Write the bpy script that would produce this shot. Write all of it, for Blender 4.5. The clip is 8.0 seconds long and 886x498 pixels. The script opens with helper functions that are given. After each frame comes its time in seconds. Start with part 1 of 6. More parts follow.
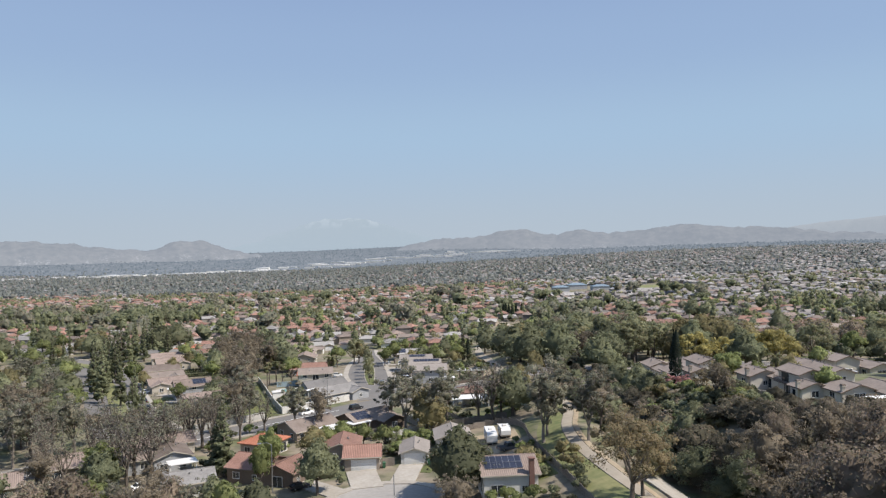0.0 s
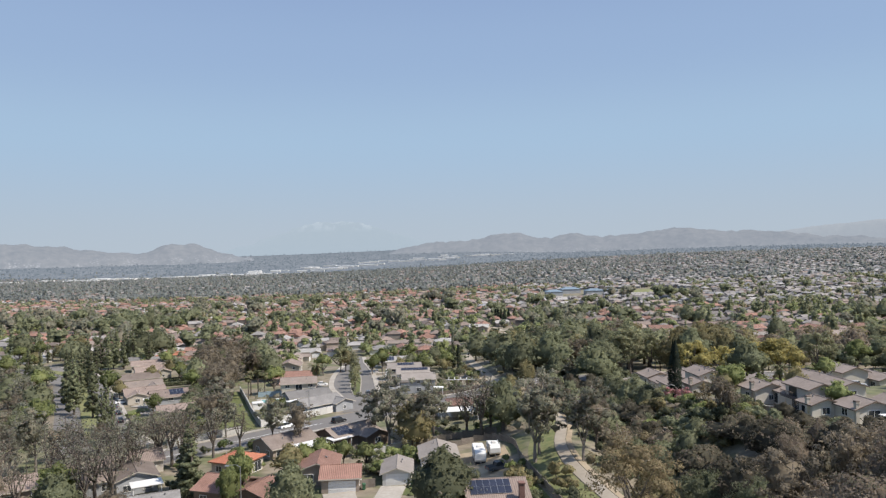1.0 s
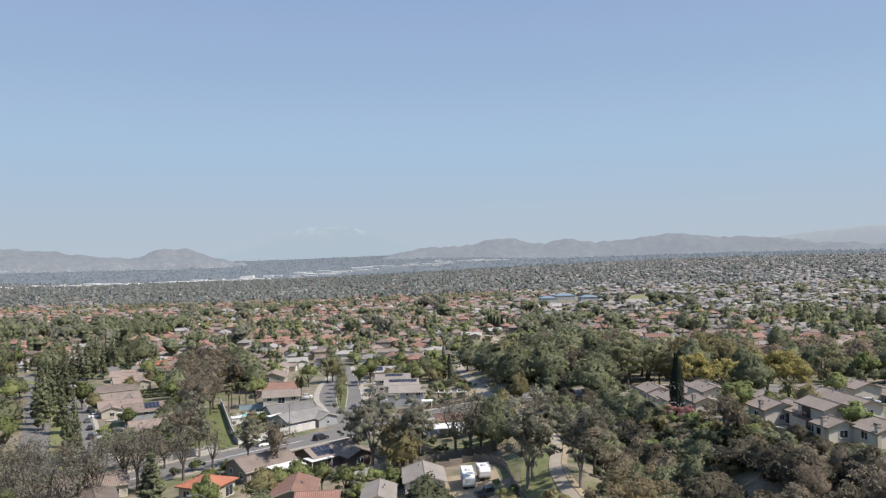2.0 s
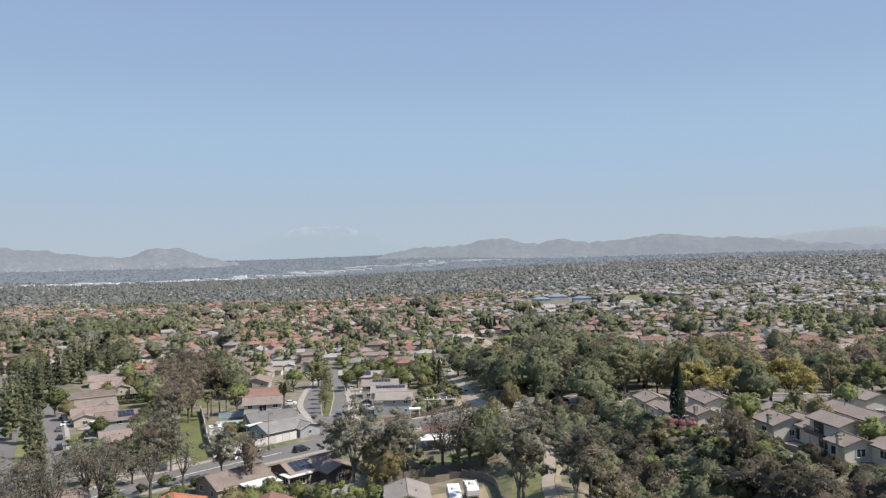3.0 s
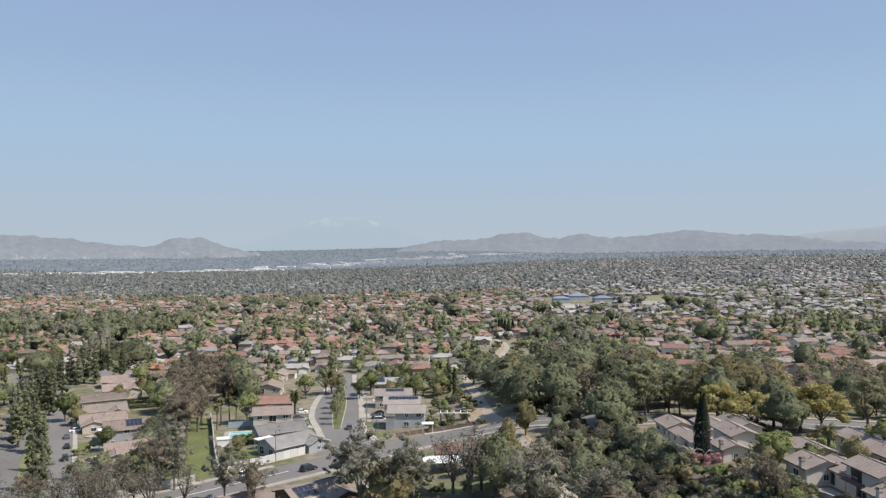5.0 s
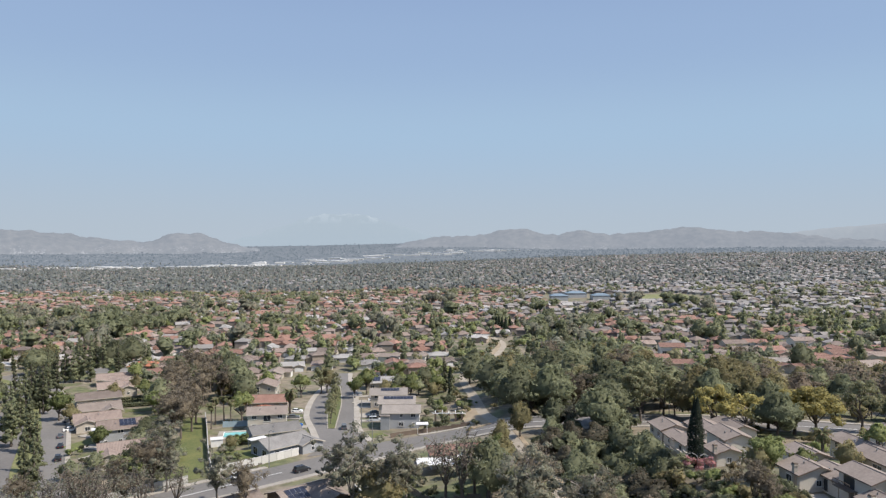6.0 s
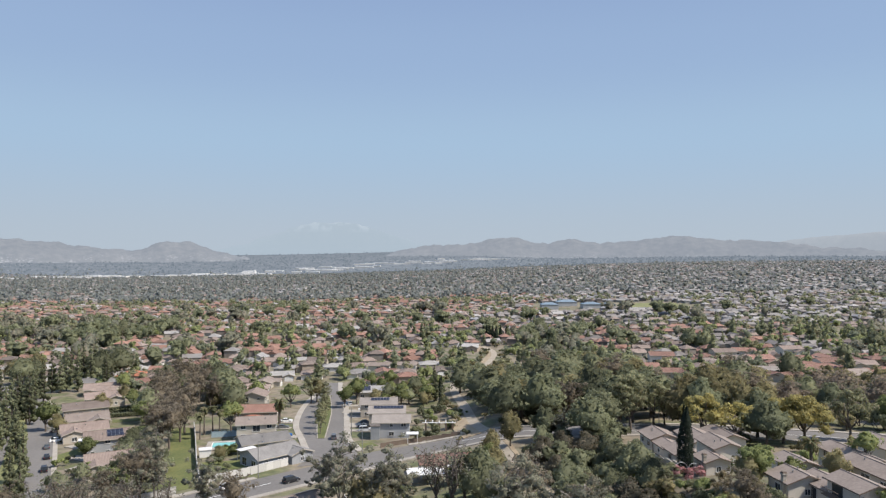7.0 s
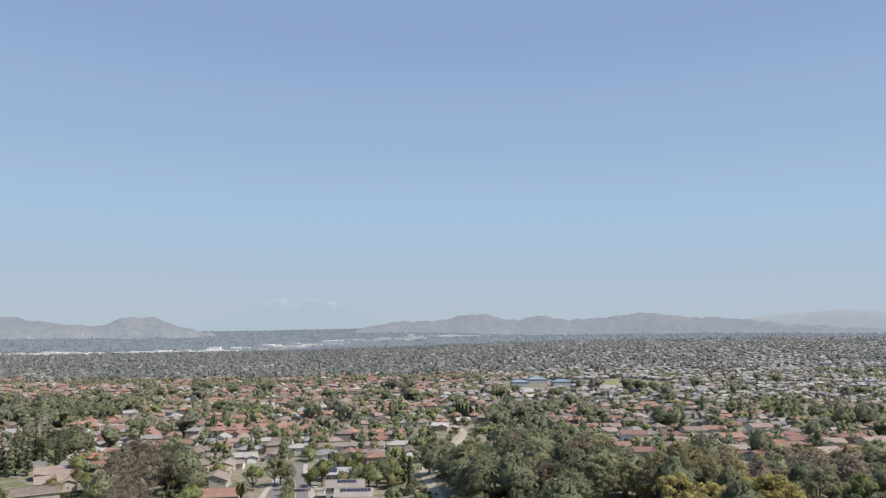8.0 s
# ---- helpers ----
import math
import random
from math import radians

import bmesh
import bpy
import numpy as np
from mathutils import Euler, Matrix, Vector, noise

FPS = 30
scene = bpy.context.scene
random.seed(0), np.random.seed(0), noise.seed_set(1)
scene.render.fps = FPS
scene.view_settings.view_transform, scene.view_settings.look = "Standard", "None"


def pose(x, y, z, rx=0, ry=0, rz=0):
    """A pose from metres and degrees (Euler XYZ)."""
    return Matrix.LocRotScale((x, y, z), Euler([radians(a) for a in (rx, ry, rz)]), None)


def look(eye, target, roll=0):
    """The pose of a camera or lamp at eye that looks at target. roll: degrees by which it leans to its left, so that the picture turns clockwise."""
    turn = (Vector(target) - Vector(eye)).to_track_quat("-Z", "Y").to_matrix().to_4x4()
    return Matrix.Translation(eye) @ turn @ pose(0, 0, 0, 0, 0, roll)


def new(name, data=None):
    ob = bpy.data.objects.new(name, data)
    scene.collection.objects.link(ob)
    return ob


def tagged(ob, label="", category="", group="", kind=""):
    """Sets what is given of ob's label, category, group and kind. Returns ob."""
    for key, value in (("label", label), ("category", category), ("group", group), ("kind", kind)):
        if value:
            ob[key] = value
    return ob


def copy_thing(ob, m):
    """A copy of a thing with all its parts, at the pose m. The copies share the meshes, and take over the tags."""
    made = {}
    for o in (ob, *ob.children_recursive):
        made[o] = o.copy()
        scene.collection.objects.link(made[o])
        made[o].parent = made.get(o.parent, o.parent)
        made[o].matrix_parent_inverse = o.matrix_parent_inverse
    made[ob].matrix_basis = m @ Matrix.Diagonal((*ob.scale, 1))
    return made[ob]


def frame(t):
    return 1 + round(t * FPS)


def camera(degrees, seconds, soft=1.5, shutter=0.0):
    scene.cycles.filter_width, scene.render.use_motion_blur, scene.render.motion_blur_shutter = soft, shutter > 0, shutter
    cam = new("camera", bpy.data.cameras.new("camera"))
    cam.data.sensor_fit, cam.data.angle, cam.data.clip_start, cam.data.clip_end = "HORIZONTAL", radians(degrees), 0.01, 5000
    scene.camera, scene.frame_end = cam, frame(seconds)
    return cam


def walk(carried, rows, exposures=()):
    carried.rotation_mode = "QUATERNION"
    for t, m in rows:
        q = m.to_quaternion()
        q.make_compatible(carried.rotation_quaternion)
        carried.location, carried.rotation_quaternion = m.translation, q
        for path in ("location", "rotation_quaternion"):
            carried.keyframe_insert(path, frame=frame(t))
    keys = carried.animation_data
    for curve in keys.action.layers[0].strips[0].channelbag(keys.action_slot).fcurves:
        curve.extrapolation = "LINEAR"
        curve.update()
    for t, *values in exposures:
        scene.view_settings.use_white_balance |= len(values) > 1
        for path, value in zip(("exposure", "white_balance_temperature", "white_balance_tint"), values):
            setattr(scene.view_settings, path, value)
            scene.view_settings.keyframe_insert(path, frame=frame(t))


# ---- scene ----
import itertools

cam = camera(64.0, 8.0, soft=1.3)
PATH = [
    (0, (-5.02, 16.64, 42.70), (-5.75, 116.64, 42.27), -1.27),
    (0.5, (-4.21, 21.25, 42.96), (-4.47, 121.25, 42.58), -1.26),
    (1, (-3.49, 25.76, 43.02), (-3.29, 125.76, 43.05), -1.21),
    (1.5, (-2.82, 30.51, 43.27), (-2.19, 130.51, 43.65), -1.14),
    (2, (-2.04, 35.48, 43.47), (-1.00, 135.47, 44.23), -1.11),
    (3.5, (0.19, 47.69, 44.66), (2.70, 147.66, 45.31), -0.88),
    (4, (0.80, 49.60, 46.01), (3.81, 149.56, 46.31), -0.77),
    (4.5, (1.17, 50.71, 47.61), (3.82, 150.68, 47.56), -0.54),
    (4.7, (0.88, 50.76, 48.33), (0.01, 150.76, 48.19), -0.24),
    (5.8, (1.75, 51.65, 49.93), (0.78, 151.65, 49.11), -0.07),
    (6, (1.95, 51.66, 50.23), (1.14, 151.65, 49.32), 0.01),
    (6.5, (2.04, 51.57, 50.35), (1.85, 151.56, 49.16), 0.01),
    (7, (2.04, 51.57, 50.35), (2.54, 151.57, 50.66), 0.04),
    (7.1, (2.04, 51.57, 50.35), (2.63, 151.55, 52.12), 0.13),
    (7.2, (2.04, 51.57, 50.35), (3.53, 151.37, 56.55), -0.21),
    (7.3, (2.04, 51.57, 50.35), (5.87, 150.94, 60.91), -0.04),
    (7.4, (2.04, 51.57, 50.35), (6.58, 150.87, 61.28), -0.07),
    (7.5, (2.04, 51.57, 50.35), (6.49, 150.86, 61.41), 0.12),
    (8, (2.04, 51.57, 50.35), (6.72, 150.85, 61.39), 0.14),
]
walk(cam, [(t, look(eye, target, roll)) for t, eye, target, roll in PATH])

# ---- sky and sun ----
SUN_AZIMUTH, SUN_ELEVATION = radians(108), radians(52)      # azimuth clockwise from +y
sky_world = bpy.data.worlds.new("sky")
scene.world = sky_world
sky_world.use_nodes = True
sky = sky_world.node_tree.nodes.new("ShaderNodeTexSky")
sky.sky_type, sky.sun_disc = "NISHITA", False
sky.sun_elevation, sky.sun_rotation = SUN_ELEVATION, SUN_AZIMUTH
sky.air_density, sky.dust_density, sky.ozone_density, sky.altitude = 1.2, 0.7, 2.5, 150
air, back = sky_world.node_tree, sky_world.node_tree.nodes["Background"]
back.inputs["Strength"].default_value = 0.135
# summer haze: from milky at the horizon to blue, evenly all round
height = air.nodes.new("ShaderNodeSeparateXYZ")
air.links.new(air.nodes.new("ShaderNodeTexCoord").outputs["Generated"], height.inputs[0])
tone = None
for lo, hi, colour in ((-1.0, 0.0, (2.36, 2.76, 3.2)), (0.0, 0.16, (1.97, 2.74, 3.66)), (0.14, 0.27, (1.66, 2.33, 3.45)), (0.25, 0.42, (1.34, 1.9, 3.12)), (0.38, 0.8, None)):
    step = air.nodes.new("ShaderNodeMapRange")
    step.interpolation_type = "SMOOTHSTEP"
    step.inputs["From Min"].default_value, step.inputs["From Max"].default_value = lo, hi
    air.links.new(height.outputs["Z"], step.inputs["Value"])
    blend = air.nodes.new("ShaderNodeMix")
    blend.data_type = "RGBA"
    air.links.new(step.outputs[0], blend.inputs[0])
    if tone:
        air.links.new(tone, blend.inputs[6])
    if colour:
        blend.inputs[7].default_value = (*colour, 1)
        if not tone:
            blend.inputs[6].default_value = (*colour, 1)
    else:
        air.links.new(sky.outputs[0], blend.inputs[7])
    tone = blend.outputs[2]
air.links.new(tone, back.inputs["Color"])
sun = new("sun", bpy.data.lights.new("sun", "SUN"))
sun.data.energy, sun.data.angle, sun.data.color = 4.2, radians(0.6), (1.0, 0.925, 0.835)
to_sun = Vector((math.sin(SUN_AZIMUTH) * math.cos(SUN_ELEVATION), math.cos(SUN_AZIMUTH) * math.cos(SUN_ELEVATION), math.sin(SUN_ELEVATION)))
sun.matrix_basis = look(to_sun * 300, (0, 0, 0))
scene.view_settings.exposure = 0.52

# ---- materials ----
def nodes_of(name):
    m = bpy.data.materials.new(name)
    m.use_nodes = True
    t = m.node_tree
    return m, t, t.nodes["Principled BSDF"]


def add(t, kind, **values):
    n = t.nodes.new("ShaderNode" + kind)
    for key, value in values.items():
        n.inputs[key].default_value = value
    return n


def mixed(t, fac, a, b):
    """A colour mix; fac, a and b are sockets or values."""
    n = t.nodes.new("ShaderNodeMix")
    n.data_type = "RGBA"
    for key, v in ((0, fac), (6, a), (7, b)):
        if hasattr(v, "is_output"):
            t.links.new(v, n.inputs[key])
        else:
            n.inputs[key].default_value = (*v, 1) if isinstance(v, tuple) else v
    return n.outputs[2]


def surface(name, a, b, rough=0.85, fine=3.0, coarse=0.12, bump=0.3, vary=0.25, island=False, metal=0.0, rows=None):
    """A weathered surface: two colours mixed by noise at two scales, varied from thing to thing. rows: (axis, per metre, depth) of ridges."""
    m, t, p = nodes_of(name)
    place = t.nodes.new("ShaderNodeTexCoord").outputs["Object"]
    n1, n2 = add(t, "TexNoise", Scale=fine, Detail=4.0), add(t, "TexNoise", Scale=coarse, Detail=3.0)
    for n in (n1, n2):
        t.links.new(place, n.inputs["Vector"])
    both = add(t, "Math")
    both.operation = "ADD"
    t.links.new(n1.outputs["Fac"], both.inputs[0]), t.links.new(n2.outputs["Fac"], both.inputs[1])
    spread = add(t, "MapRange")
    spread.inputs["From Min"].default_value, spread.inputs["From Max"].default_value = 0.72, 1.28
    t.links.new(both.outputs[0], spread.inputs["Value"])
    colour = mixed(t, spread.outputs[0], a, b)
    if vary:
        luck = t.nodes.new("ShaderNodeNewGeometry").outputs["Random Per Island"] if island else t.nodes.new("ShaderNodeObjectInfo").outputs["Random"]
        lift = add(t, "MapRange")
        lift.inputs["To Min"].default_value, lift.inputs["To Max"].default_value = 1 - vary, 1 + vary
        t.links.new(luck, lift.inputs["Value"])
        hsv = add(t, "HueSaturation")
        t.links.new(colour, hsv.inputs["Color"]), t.links.new(lift.outputs[0], hsv.inputs["Value"])
        colour = hsv.outputs[0]
    height = n1.outputs["Fac"]
    if rows:
        axis, per, depth = rows
        wave = add(t, "TexWave", Scale=per * 2 * math.pi / 20, Distortion=0.6)
        wave.bands_direction = axis
        t.links.new(place, wave.inputs["Vector"])
        colour = mixed(t, wave.outputs["Fac"], mixed(t, depth, colour, (0.02, 0.015, 0.012)), colour)
        height = wave.outputs["Fac"]
    t.links.new(colour, p.inputs["Base Color"])
    p.inputs["Roughness"].default_value, p.inputs["Metallic"].default_value = rough, metal
    if bump:
        rise = add(t, "Bump", Strength=bump, Distance=0.05)
        t.links.new(height, rise.inputs["Height"]), t.links.new(rise.outputs[0], p.inputs["Normal"])
    return m


def foliage(name, a, b, dry=None, vary=0.3):
    """Leaves: each clump takes its own mix of two greens, some of them dry, and each tree is lighter or darker."""
    m, t, p = nodes_of(name)
    luck = t.nodes.new("ShaderNodeNewGeometry").outputs["Random Per Island"]
    colour = mixed(t, luck, a, b)
    if dry:
        some = add(t, "MapRange")
        some.inputs["From Min"].default_value, some.inputs["From Max"].default_value = 0.72, 0.8
        t.links.new(luck, some.inputs["Value"])
        colour = mixed(t, some.outputs[0], colour, dry)
    lift = add(t, "MapRange")
    lift.inputs["To Min"].default_value, lift.inputs["To Max"].default_value = 1 - vary, 1 + vary
    t.links.new(t.nodes.new("ShaderNodeObjectInfo").outputs["Random"], lift.inputs["Value"])
    patch = add(t, "TexNoise", Scale=0.35, Detail=2.0)
    t.links.new(t.nodes.new("ShaderNodeNewGeometry").outputs["Position"], patch.inputs["Vector"])
    both = add(t, "Math")
    both.operation = "MULTIPLY"
    lift2 = add(t, "MapRange")
    lift2.inputs["To Min"].default_value, lift2.inputs["To Max"].default_value = 0.55, 1.45
    t.links.new(patch.outputs["Fac"], lift2.inputs["Value"])
    t.links.new(lift.outputs[0], both.inputs[0]), t.links.new(lift2.outputs[0], both.inputs[1])
    hsv = add(t, "HueSaturation")
    t.links.new(colour, hsv.inputs["Color"]), t.links.new(both.outputs[0], hsv.inputs["Value"])
    p.inputs["Roughness"].default_value = 0.7
    p.inputs["Specular IOR Level"].default_value = 0.25
    t.links.new(hsv.outputs[0], p.inputs["Base Color"])
    thin = t.nodes.new("ShaderNodeBsdfTranslucent")
    t.links.new(hsv.outputs[0], thin.inputs["Color"])
    blend = add(t, "MixShader", Fac=0.5)
    t.links.new(p.outputs[0], blend.inputs[1]), t.links.new(thin.outputs[0], blend.inputs[2])
    t.links.new(blend.outputs[0], t.nodes["Material Output"].inputs["Surface"])
    return m


ASPHALT = surface("asphalt", (0.132, 0.123, 0.113), (0.18, 0.167, 0.153), 0.9, 1.2, 0.06, 0.2, 0.08)
PALE_ASPHALT = surface("pale_asphalt", (0.25, 0.232, 0.21), (0.32, 0.3, 0.272), 0.9, 1.2, 0.06, 0.2, 0.05)
BRICK = surface("brown_brick", (0.13, 0.07, 0.055), (0.2, 0.11, 0.09), 0.9, 5.0, 0.5, 0.3, 0.05)
CONCRETE = surface("concrete", (0.272, 0.244, 0.205), (0.362, 0.33, 0.284), 0.9, 1.5, 0.2, 0.2, 0.08)
PATH_CONCRETE = surface("path_concrete", (0.272, 0.23, 0.175), (0.355, 0.308, 0.242), 0.9, 0.8, 0.15, 0.2, 0.05)
LAWN = surface("lawn", (0.07, 0.09, 0.026), (0.14, 0.14, 0.046), 0.95, 1.5, 0.15, 0.4, 0.15)
DRY_GRASS = surface("dry_grass", (0.105, 0.125, 0.042), (0.205, 0.19, 0.085), 0.95, 0.8, 0.1, 0.4, 0.1)
DIRT = surface("dirt", (0.246, 0.189, 0.123), (0.344, 0.279, 0.189), 0.95, 0.7, 0.1, 0.4, 0.1)
BLOCK = surface("block_wall", (0.34, 0.33, 0.31), (0.44, 0.43, 0.4), 0.9, 2.5, 0.3, 0.2, 0.1)
BROWN_FENCE = surface("brown_fence", (0.2, 0.17, 0.14), (0.29, 0.25, 0.21), 0.9, 3.0, 0.4, 0.3, 0.2, rows=("X", 5.0, 0.5))
WHITE_PAINT = surface("white_paint", (0.59, 0.582, 0.558), (0.672, 0.664, 0.64), 0.6, 3.0, 0.3, 0.1, 0.04)
BARK = surface("bark", (0.0738, 0.0574, 0.0451), (0.164, 0.139, 0.115), 0.95, 4.0, 0.5, 0.5, 0.2)
PALE_BARK = surface("pale_bark", (0.164, 0.139, 0.115), (0.279, 0.246, 0.213), 0.95, 2.0, 0.4, 0.4, 0.2)
GLASS = surface("window_glass", (0.03, 0.035, 0.04), (0.05, 0.055, 0.06), 0.08, 1.0, 0.2, 0.0, 0.3)
POOL = surface("pool_water", (0.19, 0.47, 0.47), (0.26, 0.55, 0.53), 0.05, 1.0, 0.3, 0.15, 0.0)
PANEL = surface("solar_cell", (0.016, 0.019, 0.034), (0.026, 0.03, 0.05), 0.42, 2.0, 0.4, 0.0, 0.15)
METAL = surface("grey_metal", (0.3, 0.3, 0.3), (0.42, 0.42, 0.42), 0.45, 4.0, 0.5, 0.1, 0.1, metal=0.8)
RUBBER = surface("rubber", (0.02, 0.02, 0.02), (0.03, 0.03, 0.03), 0.8, 6.0, 1.0, 0.1, 0.0)
BLOSSOM = foliage("blossom", (0.37, 0.16, 0.165), (0.47, 0.29, 0.29), (0.24, 0.19, 0.13))

STUCCO = {
    "white": surface("white_stucco", (0.496, 0.48, 0.448), (0.592, 0.576, 0.544), 0.9, 5.0, 0.3, 0.15, 0.08),
    "beige": surface("beige_stucco", (0.368, 0.328, 0.272), (0.448, 0.408, 0.344), 0.9, 5.0, 0.3, 0.15, 0.12),
    "tan": surface("tan_stucco", (0.288, 0.232, 0.184), (0.352, 0.296, 0.24), 0.9, 5.0, 0.3, 0.15, 0.12),
    "cream": surface("cream_stucco", (0.5, 0.46, 0.395), (0.58, 0.54, 0.47), 0.9, 5.0, 0.3, 0.15, 0.06),
    "brown": surface("brown_siding", (0.12, 0.088, 0.068), (0.176, 0.136, 0.104), 0.85, 4.0, 0.3, 0.2, 0.1),
    "grey": surface("grey_stucco", (0.288, 0.296, 0.304), (0.368, 0.376, 0.384), 0.9, 5.0, 0.3, 0.15, 0.1),
}
ROOFING = {
    "terracotta": surface("terracotta_tiles", (0.215, 0.115, 0.085), (0.29, 0.165, 0.125), 0.85, 2.0, 0.35, 0.6, 0.25, rows=("X", 3.0, 0.35)),
    "orange": surface("orange_tiles", (0.35, 0.125, 0.07), (0.43, 0.175, 0.1), 0.85, 2.0, 0.35, 0.6, 0.1, rows=("X", 3.0, 0.3)),
    "pink": surface("faded_tiles", (0.215, 0.163, 0.136), (0.285, 0.222, 0.186), 0.9, 2.0, 0.35, 0.6, 0.2, rows=("X", 3.0, 0.25)),
    "fawn": surface("fawn_shingles", (0.2, 0.175, 0.155), (0.265, 0.235, 0.208), 0.92, 2.5, 0.35, 0.5, 0.1),
    "brown": surface("brown_shingles", (0.128, 0.1, 0.084), (0.192, 0.156, 0.132), 0.92, 2.5, 0.35, 0.5, 0.2),
    "taupe": surface("taupe_shingles", (0.192, 0.155, 0.13), (0.265, 0.218, 0.186), 0.92, 2.5, 0.35, 0.5, 0.1),
    "grey": surface("grey_shingles", (0.15, 0.142, 0.133), (0.215, 0.204, 0.192), 0.92, 2.5, 0.35, 0.5, 0.2),
    "pale": surface("pale_shingles", (0.288, 0.272, 0.256), (0.368, 0.352, 0.328), 0.92, 2.5, 0.35, 0.5, 0.15),
}
LEAVES = {
    "pine": foliage("pine_needles", (0.135, 0.152, 0.086), (0.235, 0.242, 0.14)),
    "cypress": foliage("cypress_leaves", (0.0242, 0.0374, 0.0242), (0.0495, 0.066, 0.0418)),
    "oak": foliage("oak_leaves", (0.118, 0.133, 0.078), (0.228, 0.236, 0.138), vary=0.36),
    # a dark shrub, with the shade of the ravine bank put into its colour
    "chaparral": foliage("shaded_chaparral_leaves", (0.082, 0.077, 0.054), (0.17, 0.152, 0.104), (0.185, 0.148, 0.108), vary=0.3),
    "broad": foliage("green_leaves", (0.15, 0.182, 0.07), (0.27, 0.292, 0.12), vary=0.3),
    "olive": foliage("olive_leaves", (0.19, 0.178, 0.09), (0.304, 0.262, 0.135), (0.3, 0.245, 0.135), vary=0.22),
    "yellow": foliage("yellow_leaves", (0.34, 0.295, 0.108), (0.45, 0.385, 0.15), (0.32, 0.295, 0.125), vary=0.14),
    "eucalyptus": foliage("eucalyptus_leaves", (0.165, 0.17, 0.125), (0.285, 0.282, 0.205), (0.255, 0.228, 0.168), vary=0.22),
    "brown": foliage("dry_brown_leaves", (0.178, 0.152, 0.112), (0.285, 0.24, 0.176), (0.235, 0.196, 0.14), vary=0.2),
    "rust": foliage("rusty_leaves", (0.195, 0.155, 0.092), (0.31, 0.25, 0.145), (0.178, 0.158, 0.0878), vary=0.2),
    "thicket": foliage("grey_brown_leaves", (0.232, 0.186, 0.142), (0.345, 0.282, 0.215), (0.215, 0.2, 0.135), vary=0.22),
    "pale": foliage("pale_green_leaves", (0.22, 0.23, 0.125), (0.35, 0.35, 0.21), (0.3, 0.27, 0.16), vary=0.18),
    "palm": foliage("palm_fronds", (0.112, 0.121, 0.0564), (0.211, 0.212, 0.107), (0.304, 0.23, 0.15), vary=0.2),
}
PAINT = {n: surface(n + "_car_paint", c, tuple(v * 1.15 for v in c), 0.25, 6.0, 0.5, 0.0, 0.05) for n, c in (
    ("white", (0.75, 0.75, 0.74)), ("black", (0.02, 0.02, 0.023)), ("silver", (0.4, 0.41, 0.42)), ("blue", (0.02, 0.1, 0.3)), ("grey", (0.1, 0.105, 0.11)), ("red", (0.25, 0.03, 0.03)))}


# ---- the lie of the land ----
def ground(x, y):
    """Height of the land, for numbers or arrays."""
    x, y = np.asarray(x, float), np.asarray(y, float)
    s = lambda v: 1 / (1 + np.exp(-np.clip(v, -50, 50)))
    z = 0.6 - 13 * (1 - np.exp(-(np.maximum(0, y - 150) / 200) ** 1.4)) + 0.02 * np.maximum(0, 150 - y)
    z = z + (8.0 * s((x - 13) / 6) + 0.0225 * np.clip(x - 20, 0, 250)) * s((350 - y) / 60)
    z = z + 4.0 * s((x - 40) / 5) * s((183 - y) / 6)
    z = z - 5.5 * np.exp(-((x - 33) / 8) ** 2) * (s((216 - y) / 4) + 0.8 * s((y - 252) / 4)) * s((360 - y) / 20)
    z = z - 2.5 * s((-x - 60) / 15) * s((330 - y) / 40)
    f = np.maximum(0, y - 450)
    side = np.tanh((x - 0.05 * y) / (0.28 * np.abs(y) + 1))
    z = z + f * ((0.0135 + 0.002 * np.clip(side, 0, 1) * np.minimum(1, f / 1500)) * side - 0.003)
    # the far floor of the valley tilts up towards the foot of the hills
    return z + 0.05 * np.maximum(0, np.hypot(x, y) - 2950) * s((0.1 - x / np.maximum(np.abs(y), 1)) / 0.05)


def up(x, y):
    return float(ground(x, y))


